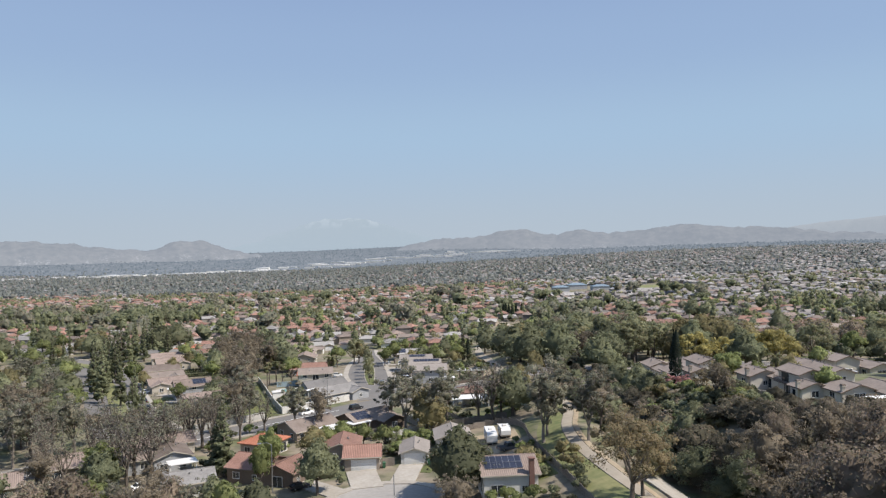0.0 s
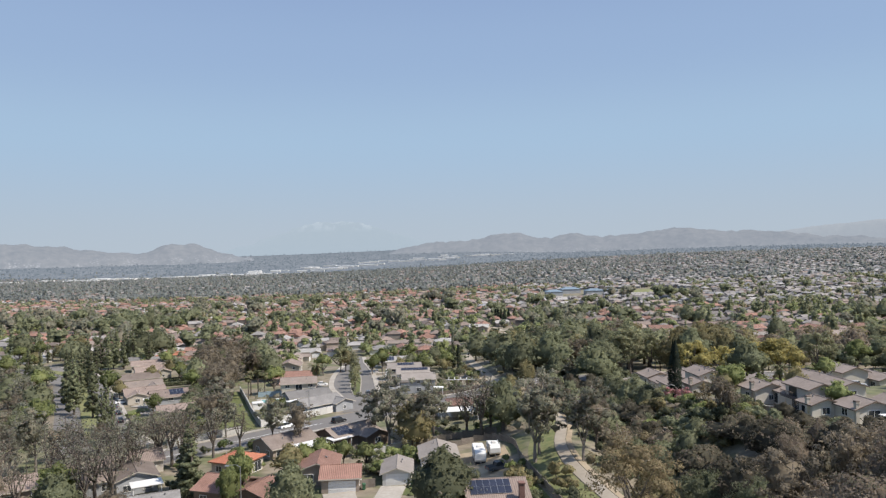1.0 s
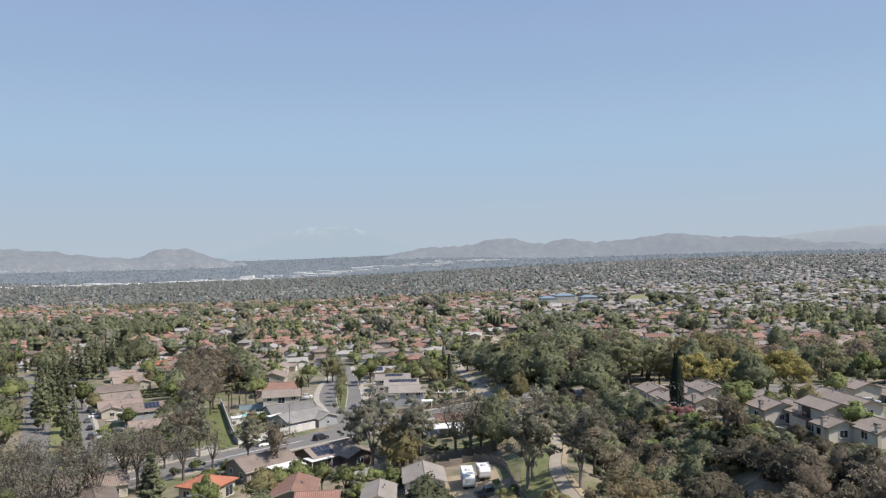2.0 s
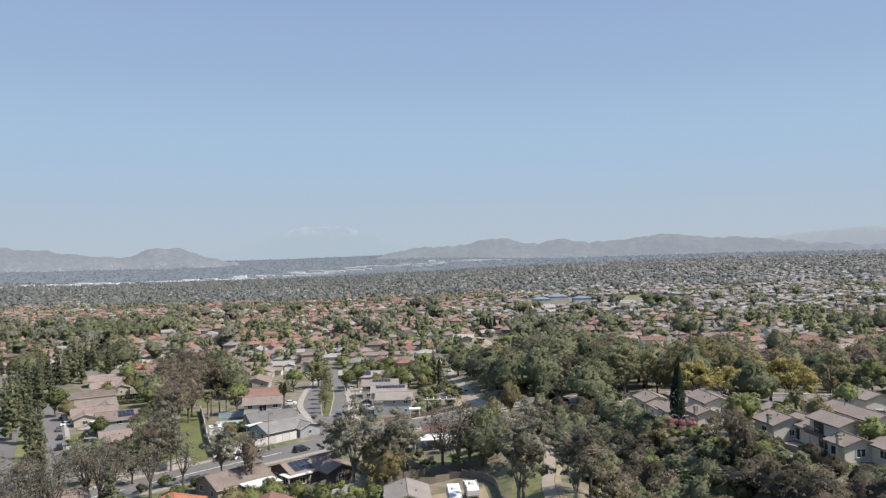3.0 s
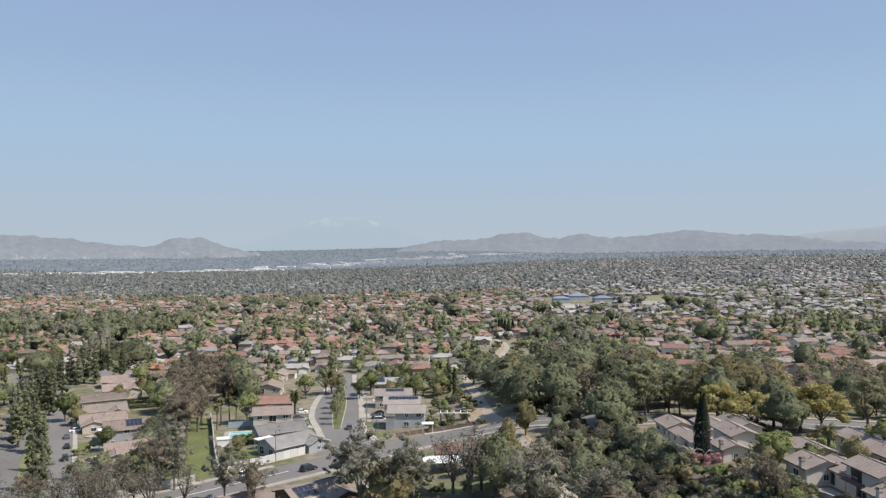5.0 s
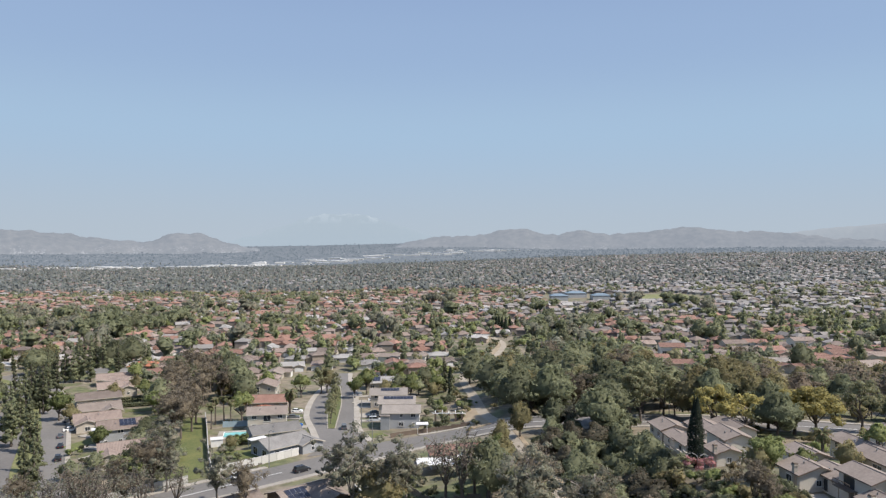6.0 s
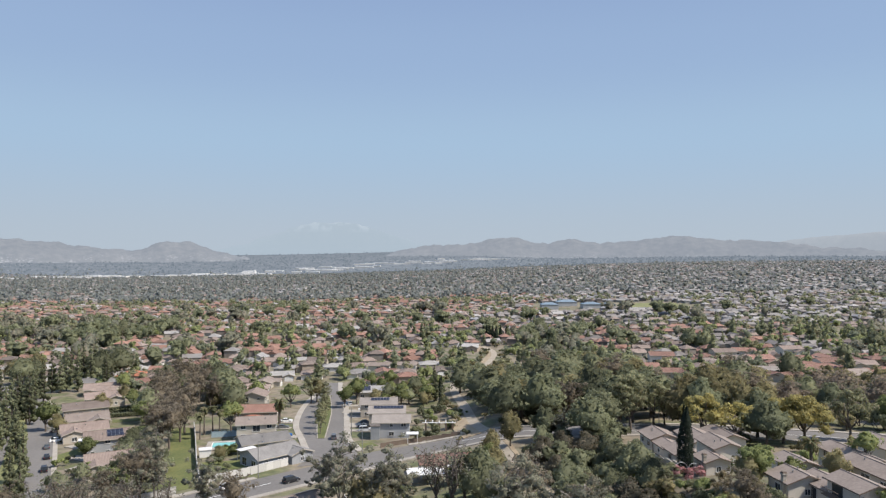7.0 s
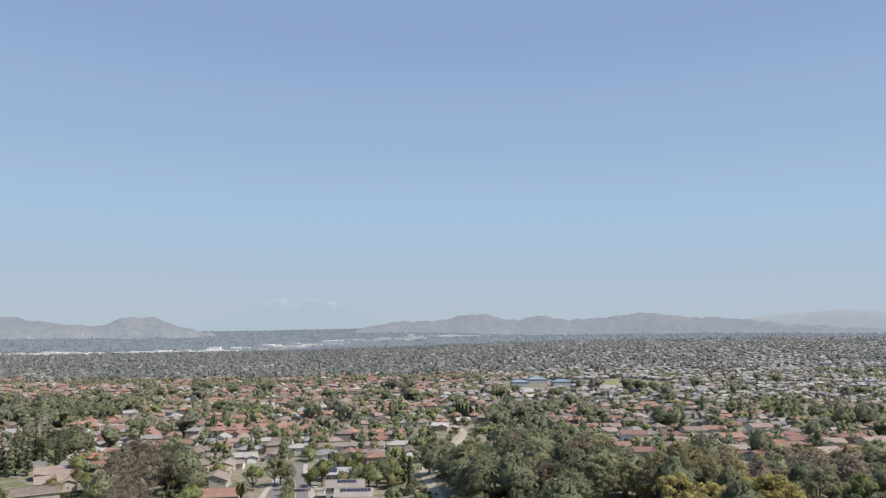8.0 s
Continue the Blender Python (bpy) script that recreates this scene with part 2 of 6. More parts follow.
# ---- mesh building ----
class Build:
    """Vertices and faces that become one mesh; each face may take one of the part's materials."""
    def __init__(self):
        self.v, self.f, self.m = [], [], []

    def face(self, points, mat=0):
        n = len(self.v)
        self.v += [tuple(p) for p in points]
        self.f.append(tuple(range(n, n + len(points))))
        self.m.append(mat)

    def solid(self, rings, mat=0, cap=True):
        """Skin over rings of equal length, closed at both ends."""
        n, k = len(self.v), len(rings[0])
        for r in rings:
            self.v += [tuple(p) for p in r]
        for i in range(len(rings) - 1):
            for j in range(k):
                a, b = n + i * k + j, n + i * k + (j + 1) % k
                self.f.append((a, b, b + k, a + k))
                self.m.append(mat)
        if cap:
            self.f += [tuple(range(n + k - 1, n - 1, -1)), tuple(range(n + (len(rings) - 1) * k, n + len(rings) * k))]
            self.m += [mat, mat]
        return self

    def box(self, x0, y0, z0, x1, y1, z1, mat=0, inset=0.0):
        lo = [(x0, y0, z0), (x1, y0, z0), (x1, y1, z0), (x0, y1, z0)]
        i = inset
        hi = [(x0 + i, y0 + i, z1), (x1 - i, y0 + i, z1), (x1 - i, y1 - i, z1), (x0 + i, y1 - i, z1)]
        return self.solid([lo, hi], mat)

    def tube(self, points, radii, sides=6, mat=0):
        rings = []
        for i, p in enumerate(points):
            p = Vector(p)
            d = (Vector(points[min(i + 1, len(points) - 1)]) - Vector(points[max(i - 1, 0)])).normalized()
            u = d.orthogonal().normalized()
            w = d.cross(u)
            rings.append([p + radii[i] * (math.cos(a) * u + math.sin(a) * w) for a in (2 * math.pi * j / sides for j in range(sides))])
        return self.solid(rings, mat)

    def mesh(self, name, mats):
        me = bpy.data.meshes.new(name)
        me.from_pydata(self.v, [], self.f)
        for m in mats:
            me.materials.append(m)
        if len(mats) > 1:
            me.polygons.foreach_set("material_index", self.m)
        me.update()
        return me


def part(name, b, mats, parent=None, label="", m=None):
    """Links a Build, or ready mesh data, as one mesh object, under a thing or a part."""
    mats = mats if isinstance(mats, (list, tuple)) else [mats]
    ob = new(name, b.mesh(name, mats) if isinstance(b, Build) else b)
    if parent:
        ob.parent = parent
    if m:
        ob.matrix_basis = m
    return tagged(ob, label)


def thing(name, m, label, category, group=""):
    ob = new(name)
    ob.empty_display_size = 0.5
    ob.matrix_basis = m
    return tagged(ob, label, category, group)


def spot(x, y, rot=0, lift=0.0):
    return pose(x, y, up(x, y) + lift, 0, 0, rot)


# ---- ground, roads and paths ----
def grid_mesh(name, xs, ys, height, mats):
    gx, gy = np.meshgrid(xs, ys)
    v = np.stack([gx, gy, height(gx, gy)], -1).reshape(-1, 3)
    n, k = len(xs), len(ys)
    a = (np.arange(k - 1)[:, None] * n + np.arange(n - 1)).ravel()
    me = bpy.data.meshes.new(name)
    me.from_pydata(v, [], np.stack([a, a + 1, a + n + 1, a + n], 1).tolist())
    for m in mats:
        me.materials.append(m)
    me.polygons.foreach_set("use_smooth", [True] * len(me.polygons))
    me.update()
    return me


def ground_material():
    m, t, p = nodes_of("garden_earth")
    place = t.nodes.new("ShaderNodeNewGeometry").outputs["Position"]
    n1, n2, n3 = add(t, "TexNoise", Scale=0.035, Detail=4.0), add(t, "TexNoise", Scale=0.4, Detail=5.0), add(t, "TexNoise", Scale=0.11, Detail=3.0)
    for n in (n1, n2, n3):
        t.links.new(place, n.inputs["Vector"])
    def steep(n, lo, hi):
        r = add(t, "MapRange")
        r.inputs["From Min"].default_value, r.inputs["From Max"].default_value = lo, hi
        t.links.new(n.outputs["Fac"], r.inputs["Value"])
        return r.outputs[0]
    earth = mixed(t, steep(n2, 0.35, 0.65), (0.15, 0.125, 0.088), (0.24, 0.2, 0.145))
    green = mixed(t, steep(n2, 0.35, 0.65), (0.07, 0.08, 0.035), (0.14, 0.145, 0.065))
    t.links.new(mixed(t, steep(n3, 0.42, 0.58), earth, mixed(t, steep(n1, 0.3, 0.5), earth, green)), p.inputs["Base Color"])
    p.inputs["Roughness"].default_value = 0.95
    rise = add(t, "Bump", Strength=0.5, Distance=0.3)
    t.links.new(n2.outputs["Fac"], rise.inputs["Height"]), t.links.new(rise.outputs[0], p.inputs["Normal"])
    return m


def spaced(lo, hi, near_lo, near_hi, step, grow=1.13):
    """Even steps over the near stretch, growing steps beyond it."""
    mid = list(np.arange(near_lo, near_hi + step / 2, step))
    s, v = step, mid[-1]
    while v < hi:
        s *= grow
        v += s
        mid.append(min(v, hi))
    s, v = step, mid[0]
    while v > lo:
        s *= grow
        v -= s
        mid.insert(0, max(v, lo))
    return np.array(mid)


tagged(new("ground", grid_mesh("ground", spaced(-4700, 4700, -150, 170, 2.5), spaced(-900, 4950, 60, 420, 2.5), ground, [ground_material()])),
       "dry brown and green garden soil over sloping land", "ground", kind="structure")


def smooth(points, step=3.0):
    """An even line along a Catmull-Rom curve through plan points."""
    p = [Vector(q) for q in points]
    p = [2 * p[0] - p[1]] + p + [2 * p[-1] - p[-2]]
    line = []
    for i in range(1, len(p) - 2):
        a, b, c, d = p[i - 1 : i + 3]
        k = max(1, int((c - b).length / step))
        line += [0.5 * (2 * b + (c - a) * u + (2 * a - 5 * b + 4 * c - d) * u * u + (3 * b - a - 3 * c + d) * u ** 3) for u in (j / k for j in range(k))]
    return line + [p[-2]]


def beside(line, off):
    """The line moved sideways to its right by off metres."""
    out = []
    for i, p in enumerate(line):
        d = (line[min(i + 1, len(line) - 1)] - line[max(i - 1, 0)]).normalized()
        out.append(p + off * Vector((d.y, -d.x)))
    return out


def band(name, left, right, lift, mats, label, category, deep=0.4):
    """A slab between two plan lines of equal length, laid over the land."""
    b, k = Build(), 4
    rows = []
    for p, q in zip(left, right):
        row = [p.lerp(q, j / k) for j in range(k + 1)]
        rows.append([(v.x, v.y, up(v.x, v.y) + lift) for v in row])
    n = k + 1
    b.v = [v for r in rows for v in r]
    for i in range(len(rows) - 1):
        b.f += [(i * n + j, i * n + j + 1, (i + 1) * n + j + 1, (i + 1) * n + j) for j in range(k)]
        b.m += [0] * k
    for i in range(len(rows) - 1):
        for j, flip in ((0, False), (k, True)):
            a, c = rows[i][j], rows[i + 1][j]
            quad = [a, c, (*c[:2], c[2] - deep), (*a[:2], a[2] - deep)]
            b.face(quad[::-1] if flip else quad)
    for r, flip in ((rows[0], True), (rows[-1], False)):
        for j in range(k):
            quad = [r[j], r[j + 1], (*r[j + 1][:2], r[j + 1][2] - deep), (*r[j][:2], r[j][2] - deep)]
            b.face(quad[::-1] if flip else quad)
    ob = part(name, b, mats)
    return tagged(ob, label, category, kind="structure")


def strip(name, line, off0, off1, lift, mat, label, category):
    return band(name, beside(line, off0), beside(line, off1), lift, mat, label, category)


# the avenue, from the lower slope over the ravine to the east
avenue = smooth([(-120, 128), (-85, 164), (-60, 189), (-43, 205), (-25, 222), (-9, 238), (6, 244), (21, 240), (36, 233), (50, 231.5), (64, 231), (82, 223), (97, 216), (118, 206), (150, 194), (210, 180), (300, 172)])
strip("road_avenue", avenue, -6, 6, 0.06, ASPHALT, "sun-bleached grey asphalt avenue", "road")
for side in (-1, 1):
    first = smooth([(-120, 128), (-85, 164), (-60, 189), (-43, 205), (-36, 211.5)]) if side < 0 else smooth([(-120, 128), (-85, 164), (-60, 189), (-43, 205), (-25, 222), (-9, 238), (6, 244), (21, 240), (36, 233), (50, 231.5), (64, 231), (82, 223), (97, 216), (118, 206), (150, 194), (210, 180), (300, 172)])
    strip("pavement_avenue", first, side * 6, side * 7.8, 0.2, CONCRETE, "pale concrete pavement with kerb beside the avenue", "pavement")
last = smooth([(-4, 241.2), (6, 244), (21, 240), (36, 233), (50, 231.5), (64, 231), (82, 223), (97, 216), (118, 206), (150, 194), (210, 180), (300, 172)])
strip("pavement_avenue", last, -6, -7.8, 0.2, CONCRETE, "pale concrete pavement with kerb beside the avenue", "pavement")
for a, z in (((-100, 149), (-62, 187)), ((-58, 191), (-36, 212)), ((8, 244), (34, 234)), ((40, 232), (80, 224)), ((84, 222), (117, 206))):
    line = smooth([a, tuple((Vector(a) + Vector(z)) / 2), z])
    strip("road_line", line, -0.12, 0.12, 0.072, WHITE_PAINT, "worn painted road line", "road marking")

# the divided street that climbs away from it
street_w = [Vector(v) for v in ((-33, 226), (-32, 238), (-36.5, 256), (-42.5, 277), (-45.8, 301), (-47, 325), (-46.5, 347), (-50, 368))]
street_e = [Vector(v) for v in ((-19, 232), (-20, 241), (-25, 256), (-28, 275), (-31, 297), (-35, 323), (-40, 347), (-43, 368))]
west, east = smooth(street_w), smooth(street_e)
def even(line, n):
    return [line[round(i * (len(line) - 1) / (n - 1))] for i in range(n)]
west, east = even(west, 64), even(east, 64)
band("road_divided_street", west, east, 0.066, ASPHALT, "pale grey asphalt street with grassy median", "road")
for line, a, z in ((west, 0, -1.9), (east, 0, 1.9)):
    strip("pavement_street", line[4:], a, z, 0.2, CONCRETE, "pale concrete pavement with kerb along the street", "pavement")
island_w = even(smooth([(-33.2, 258), (-36.4, 276), (-39.2, 298), (-41.5, 318), (-42.8, 335)]), 26)
island_e = even(smooth([(-31.4, 258), (-33.2, 276), (-35.6, 298), (-38.8, 318), (-41.8, 335)]), 26)
band("median_lawn", island_w, island_e, 0.22, LAWN, "raised grassy median with pale kerb", "median")
strip("median_kerb", island_w, 0, -0.35, 0.2, CONCRETE, "pale concrete median kerb", "kerb")
strip("median_kerb", island_e, 0, 0.35, 0.2, CONCRETE, "pale concrete median kerb", "kerb")

# the tree-lined street to the west
lane = smooth([(-78, 196), (-92, 217), (-107, 245), (-121, 271), (-134, 293), (-146, 315), (-165, 340), (-195, 362)])
strip("road_west_street", lane, -3.4, 3.4, 0.066, ASPHALT, "grey asphalt residential street with parked cars", "road")
strip("pavement_west_street", lane, 3.4, 4.6, 0.2, CONCRETE, "pale concrete pavement with kerb", "pavement")
strip("verge_west_street", lane, -3.4, -8, 0.2, DRY_GRASS, "green grass verge planted with tall pines", "verge")
strip("road_west_lane", beside(lane, -11.6), -3.5, 3.5, 0.062, ASPHALT, "grey asphalt lane beyond the pines", "road")

# the cul-de-sac at the foot of the view
b = Build()
ring = [(-16 + 9.5 * math.cos(a), 132.4 + 9.5 * math.sin(a)) for a in (2 * math.pi * i / 40 for i in range(40))]
b.v = [(-16, 132.4, up(-16, 132.4) + 0.07)] + [(x, y, up(x, y) + 0.07) for x, y in ring]
b.f, b.m = [(0, i + 1, (i + 1) % 40 + 1) for i in range(40)], [0] * 40
tagged(part("road_cul_de_sac", b, PALE_ASPHALT), "pale asphalt turning circle of a cul-de-sac", "road", kind="structure")
rim = [Vector(p) for p in ring] + [Vector(ring[0]), Vector(ring[1])]
strip("kerb_cul_de_sac", rim, 0, 1.5, 0.2, CONCRETE, "pale concrete kerb and pavement round the circle", "kerb")
tail = smooth([(-17, 128), (-19, 112), (-22, 95), (-26, 70), (-30, 30)])
strip("road_south_street", tail, -5, 5, 0.064, PALE_ASPHALT, "grey asphalt residential street", "road")
for name, a, z, w in (("driveway", (-22.5, 150.5), (-20.0, 140), 5.6), ("driveway", (-13, 153), (-14.2, 141.5), 4.6), ("driveway", (-34, 146), (-24.3, 137), 4.2)):
    strip(name, smooth([a, tuple((Vector(a) + Vector(z)) / 2), z]), -w / 2, w / 2, 0.215, CONCRETE, "pale concrete driveway down to the street", "driveway")

for (x0, y0), (x1, y1), w in (((-45.5, 283), (-53, 284), 3.4), ((-44.5, 273.5), (-52, 274.5), 3.2), ((-39.5, 260.5), (-47, 263), 3.4), ((-34.5, 243), (-40, 245.5), 4.2), ((-33, 311), (-24, 311.5), 3.6), ((-31.5, 300.5), (-22, 299.5), 6.0),
                              ((-30, 290), (-20, 290.5), 3.6), ((-28, 276), (-19, 276.5), 6.4), ((-26.5, 268), (-18, 268.5), 3.2), ((-104, 257), (-97, 253.5), 5.0), ((-110, 265), (-103, 261), 4.0), ((-97, 243), (-90, 240), 4.0), ((-91, 231), (-85, 229), 4.0)):
    strip("driveway", smooth([(x0, y0), ((x0 + x1) / 2, (y0 + y1) / 2), (x1, y1)]), -w / 2, w / 2, 0.215, CONCRETE, "pale concrete driveway beside a house", "driveway")

# the walking trail beside the ravine
trail = smooth([(26.5, 84), (24.4, 103), (21.7, 118), (19.7, 130), (18.0, 146), (18.2, 160), (20.5, 172), (22, 184), (21, 195), (19, 208), (18, 220), (17, 232)])
strip("trail_lower", trail, -1.05, 1.05, 0.1, PATH_CONCRETE, "pale dusty concrete walking trail", "trail")
strip("trail_bank", trail, 1.2, 2.2, 0.05, DIRT, "bare tan earth beside the trail", "bank")
channel = smooth([(34, 84), (31.4, 100), (29.2, 110), (27, 118), (24.6, 126.5)])
strip("drain_channel", channel, -1.5, 3.0, 0.35, CONCRETE, "broad concrete drain slab beside the trail", "channel")
strip("verge_trail", beside(trail[:34], -1.2), 0, -4.9, 0.05, DRY_GRASS, "green and dry grass strip between fence and trail", "grass")
upper = smooth([(15, 247), (12.5, 262), (11.5, 280), (10.5, 300), (8.5, 325), (8, 350), (11, 372), (19, 390), (27, 420), (33, 455), (34, 480), (30, 505)])
strip("trail_upper", upper, -1.6, 1.6, 0.1, PATH_CONCRETE, "pale dusty concrete trail climbing to the north", "trail")
strip("bank_upper", upper[:18], -1.4, -6.5, 0.3, DIRT, "bare tan cut bank above the trail", "bank")
strip("bank_far", upper[-36:], -1.7, -4.6, 0.05, DIRT, "bare tan shoulder of the trail", "bank")
# yards and slopes that read as one surface
band("grass_slope", even(smooth([(-62, 205), (-66, 225), (-76, 258), (-88, 284)]), 24), even(smooth([(-52.5, 210), (-58, 227), (-69.5, 260), (-77, 279)]), 24), 0.05, LAWN, "bright green grassy slope below a wall", "lawn")
band("yard_grass", even(smooth([(-9, 184), (0, 187.5), (9, 184)]), 12), even(smooth([(-8, 191), (1, 195), (10, 191)]), 12), 0.05, DRY_GRASS, "patchy green yard behind a fence", "lawn")
band("back_slope", even(smooth([(-16, 176), (-6, 179.5), (4, 181)]), 12), even(smooth([(-10, 181.5), (-3, 184.5), (5, 186)]), 12), 0.05, DRY_GRASS, "thin dry grass slope along a fence", "lawn")
band("trailer_yard", even(smooth([(-2, 150), (-2.5, 160), (-1, 172)]), 10), even(smooth([(9.5, 150), (9, 160), (8.5, 172)]), 10), 0.05, DIRT, "bare tan earth of a vehicle yard", "yard")
band("side_lawn", even(smooth([(8.6, 134), (8.4, 141), (8.2, 147)]), 8), even(smooth([(12.4, 134), (11.6, 141), (11, 147)]), 8), 0.06, LAWN, "mown green lawn beside a fence", "lawn")
for a, z, w in (((-58, 229), (-43, 231), 9.0), ((-96, 273), (-87, 290), 9.0), ((-89, 262), (-84, 272), 7.0), ((-44, 238), (-38, 238), 6.0), ((-101, 241), (-98, 251), 5.0), ((56, 146), (59.5, 140), 4.0), ((84, 205), (94, 202), 9.0), ((-21, 247), (-16, 250), 5.0), ((-10.5, 148), (-9, 153), 2.6)):
    strip("garden_lawn", smooth([a, tuple((Vector(a) + Vector(z)) / 2), z]), -w / 2, w / 2, 0.07, LAWN, "mown green garden lawn", "lawn")
strip("condo_terrace", smooth([(56.2, 157), (56.3, 153), (56.6, 149)]), -1.4, 1.4, 0.12, CONCRETE, "pale concrete terrace below the condominiums", "terrace")


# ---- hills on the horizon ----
def backdrop_material(name, a, b, haze_glow, town=False, snow=False):
    """Distant land: dry slopes with folds, scrub and pale tracks; the haze before it is put in as emission."""
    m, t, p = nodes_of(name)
    place = t.nodes.new("ShaderNodeNewGeometry").outputs["Position"]
    n1, n2, n3 = add(t, "TexNoise", Scale=0.03, Detail=9.0, Roughness=0.65), add(t, "TexNoise", Scale=0.005, Detail=4.0), add(t, "TexNoise", Scale=0.012, Detail=6.0)
    for n in (n1, n2, n3):
        t.links.new(place, n.inputs["Vector"])
    def steep(v, lo, hi):
        r = add(t, "MapRange")
        r.inputs["From Min"].default_value, r.inputs["From Max"].default_value = lo, hi
        t.links.new(v, r.inputs["Value"])
        return r.outputs[0]
    colour = mixed(t, steep(n1.outputs["Fac"], 0.36, 0.64), a, b)
    colour = mixed(t, 0.35, colour, mixed(t, steep(n2.outputs["Fac"], 0.35, 0.65), a, b))
    split = t.nodes.new("ShaderNodeSeparateXYZ")
    t.links.new(place, split.inputs[0])
    if town:        # pale specks of houses over the lower slopes
        cells = add(t, "TexVoronoi", Scale=0.075)
        t.links.new(place, cells.inputs["Vector"])
        both, keep = add(t, "Math"), add(t, "Math")
        both.operation = keep.operation = "MULTIPLY"
        t.links.new(steep(cells.outputs["Distance"], 0.4, 0.28), both.inputs[0]), t.links.new(steep(split.outputs["Z"], 45.0, 5.0), both.inputs[1])
        t.links.new(both.outputs[0], keep.inputs[0]), t.links.new(steep(n3.outputs["Fac"], 0.4, 0.55), keep.inputs[1])
        colour = mixed(t, keep.outputs[0], colour, (0.15, 0.147, 0.14))
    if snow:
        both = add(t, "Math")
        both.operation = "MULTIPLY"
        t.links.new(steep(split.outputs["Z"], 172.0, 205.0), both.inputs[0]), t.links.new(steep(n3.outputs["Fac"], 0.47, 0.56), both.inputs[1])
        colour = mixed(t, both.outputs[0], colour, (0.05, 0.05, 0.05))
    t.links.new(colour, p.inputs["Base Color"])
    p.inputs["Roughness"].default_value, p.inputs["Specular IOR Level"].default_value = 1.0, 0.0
    # even bluish emission stands in for the haze of distance
    p.inputs["Emission Color"].default_value, p.inputs["Emission Strength"].default_value = (*haze_glow, 1), 1.0
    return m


def range_of_hills(name, bumps, base, r0, r1, a0, a1, mat, label, rough, seed):
    """A range at r0 to r1 metres; bumps: (bearing in degrees, height over the base, width in degrees)."""
    k, n = 14, 260
    v = []
    for j in range(k):
        u = j / (k - 1)
        slope = math.sin(math.pi * min(1, u / 1.1)) ** 0.8 if u < 0.55 else 1 - 1.2 * (u - 0.55)
        for i in range(n):
            a = a0 + (a1 - a0) * i / (n - 1)
            crest = sum(h * math.exp(-((a - c) / w) ** 2) for c, h, w in bumps)
            edge = max(0, min(1, (a - a0) / 5.0, (a1 - a) / 5.0)) ** 0.7
            fold = noise.fractal(Vector((a * 1.3 + seed, u * 3.0, seed)), 0.9, 2.1, 5)
            fine = noise.fractal(Vector((a * 4.0 + seed, 0.3, seed)), 0.9, 2.1, 4)
            z = -95 + (95 + base + crest) * edge * slope + rough * fold * slope * (1 - abs(u - 0.5)) + 0.05 * rough * fine
            r = r0 + (r1 - r0) * u
            v.append((r * math.sin(radians(a)), r * math.cos(radians(a)), z))
    me = bpy.data.meshes.new(name)
    me.from_pydata(v, [], [(j * n + i, j * n + i + 1, (j + 1) * n + i + 1, (j + 1) * n + i) for j in range(k - 1) for i in range(n - 1)])
    me.materials.append(mat)
    me.polygons.foreach_set("use_smooth", [True] * len(me.polygons))
    me.update()
    return tagged(new(name, me), label, "hills", kind="structure")


# the last colour of each is its haze, put into the emission
HILL = backdrop_material("hazed_dry_hillside", (0.022, 0.024, 0.023), (0.072, 0.068, 0.06), (0.178, 0.2, 0.238), True)
FAR_HILL = backdrop_material("hazed_far_hillside", (0.04, 0.04, 0.04), (0.065, 0.065, 0.06), (0.248, 0.277, 0.316))
SNOW_HILL = backdrop_material("hazed_snowy_range", (0.012, 0.014, 0.016), (0.02, 0.02, 0.02), (0.291, 0.349, 0.405), False, True)
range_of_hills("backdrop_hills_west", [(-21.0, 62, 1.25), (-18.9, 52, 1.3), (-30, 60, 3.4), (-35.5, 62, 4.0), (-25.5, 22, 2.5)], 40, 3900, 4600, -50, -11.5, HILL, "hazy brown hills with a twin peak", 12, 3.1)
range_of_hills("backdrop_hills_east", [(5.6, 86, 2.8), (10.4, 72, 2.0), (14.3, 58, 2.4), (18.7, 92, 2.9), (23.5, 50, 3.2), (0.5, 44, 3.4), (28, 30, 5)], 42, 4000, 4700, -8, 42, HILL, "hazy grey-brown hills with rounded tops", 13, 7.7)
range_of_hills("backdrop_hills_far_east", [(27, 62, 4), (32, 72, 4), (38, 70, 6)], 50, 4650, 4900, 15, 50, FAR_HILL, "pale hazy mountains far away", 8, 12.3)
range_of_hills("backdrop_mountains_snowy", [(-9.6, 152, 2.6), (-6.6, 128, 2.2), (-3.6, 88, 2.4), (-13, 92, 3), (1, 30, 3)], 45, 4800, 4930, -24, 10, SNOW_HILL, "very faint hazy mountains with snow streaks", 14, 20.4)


# ---- trees ----
def soft_normals(me, n):
    """Shade the clumps as parts of one rounded crown."""
    n = n / np.linalg.norm(n, axis=1)[:, None]
    me.polygons.foreach_set("use_smooth", np.ones(len(me.polygons), bool))
    me.normals_split_custom_set_from_vertices(n.tolist())


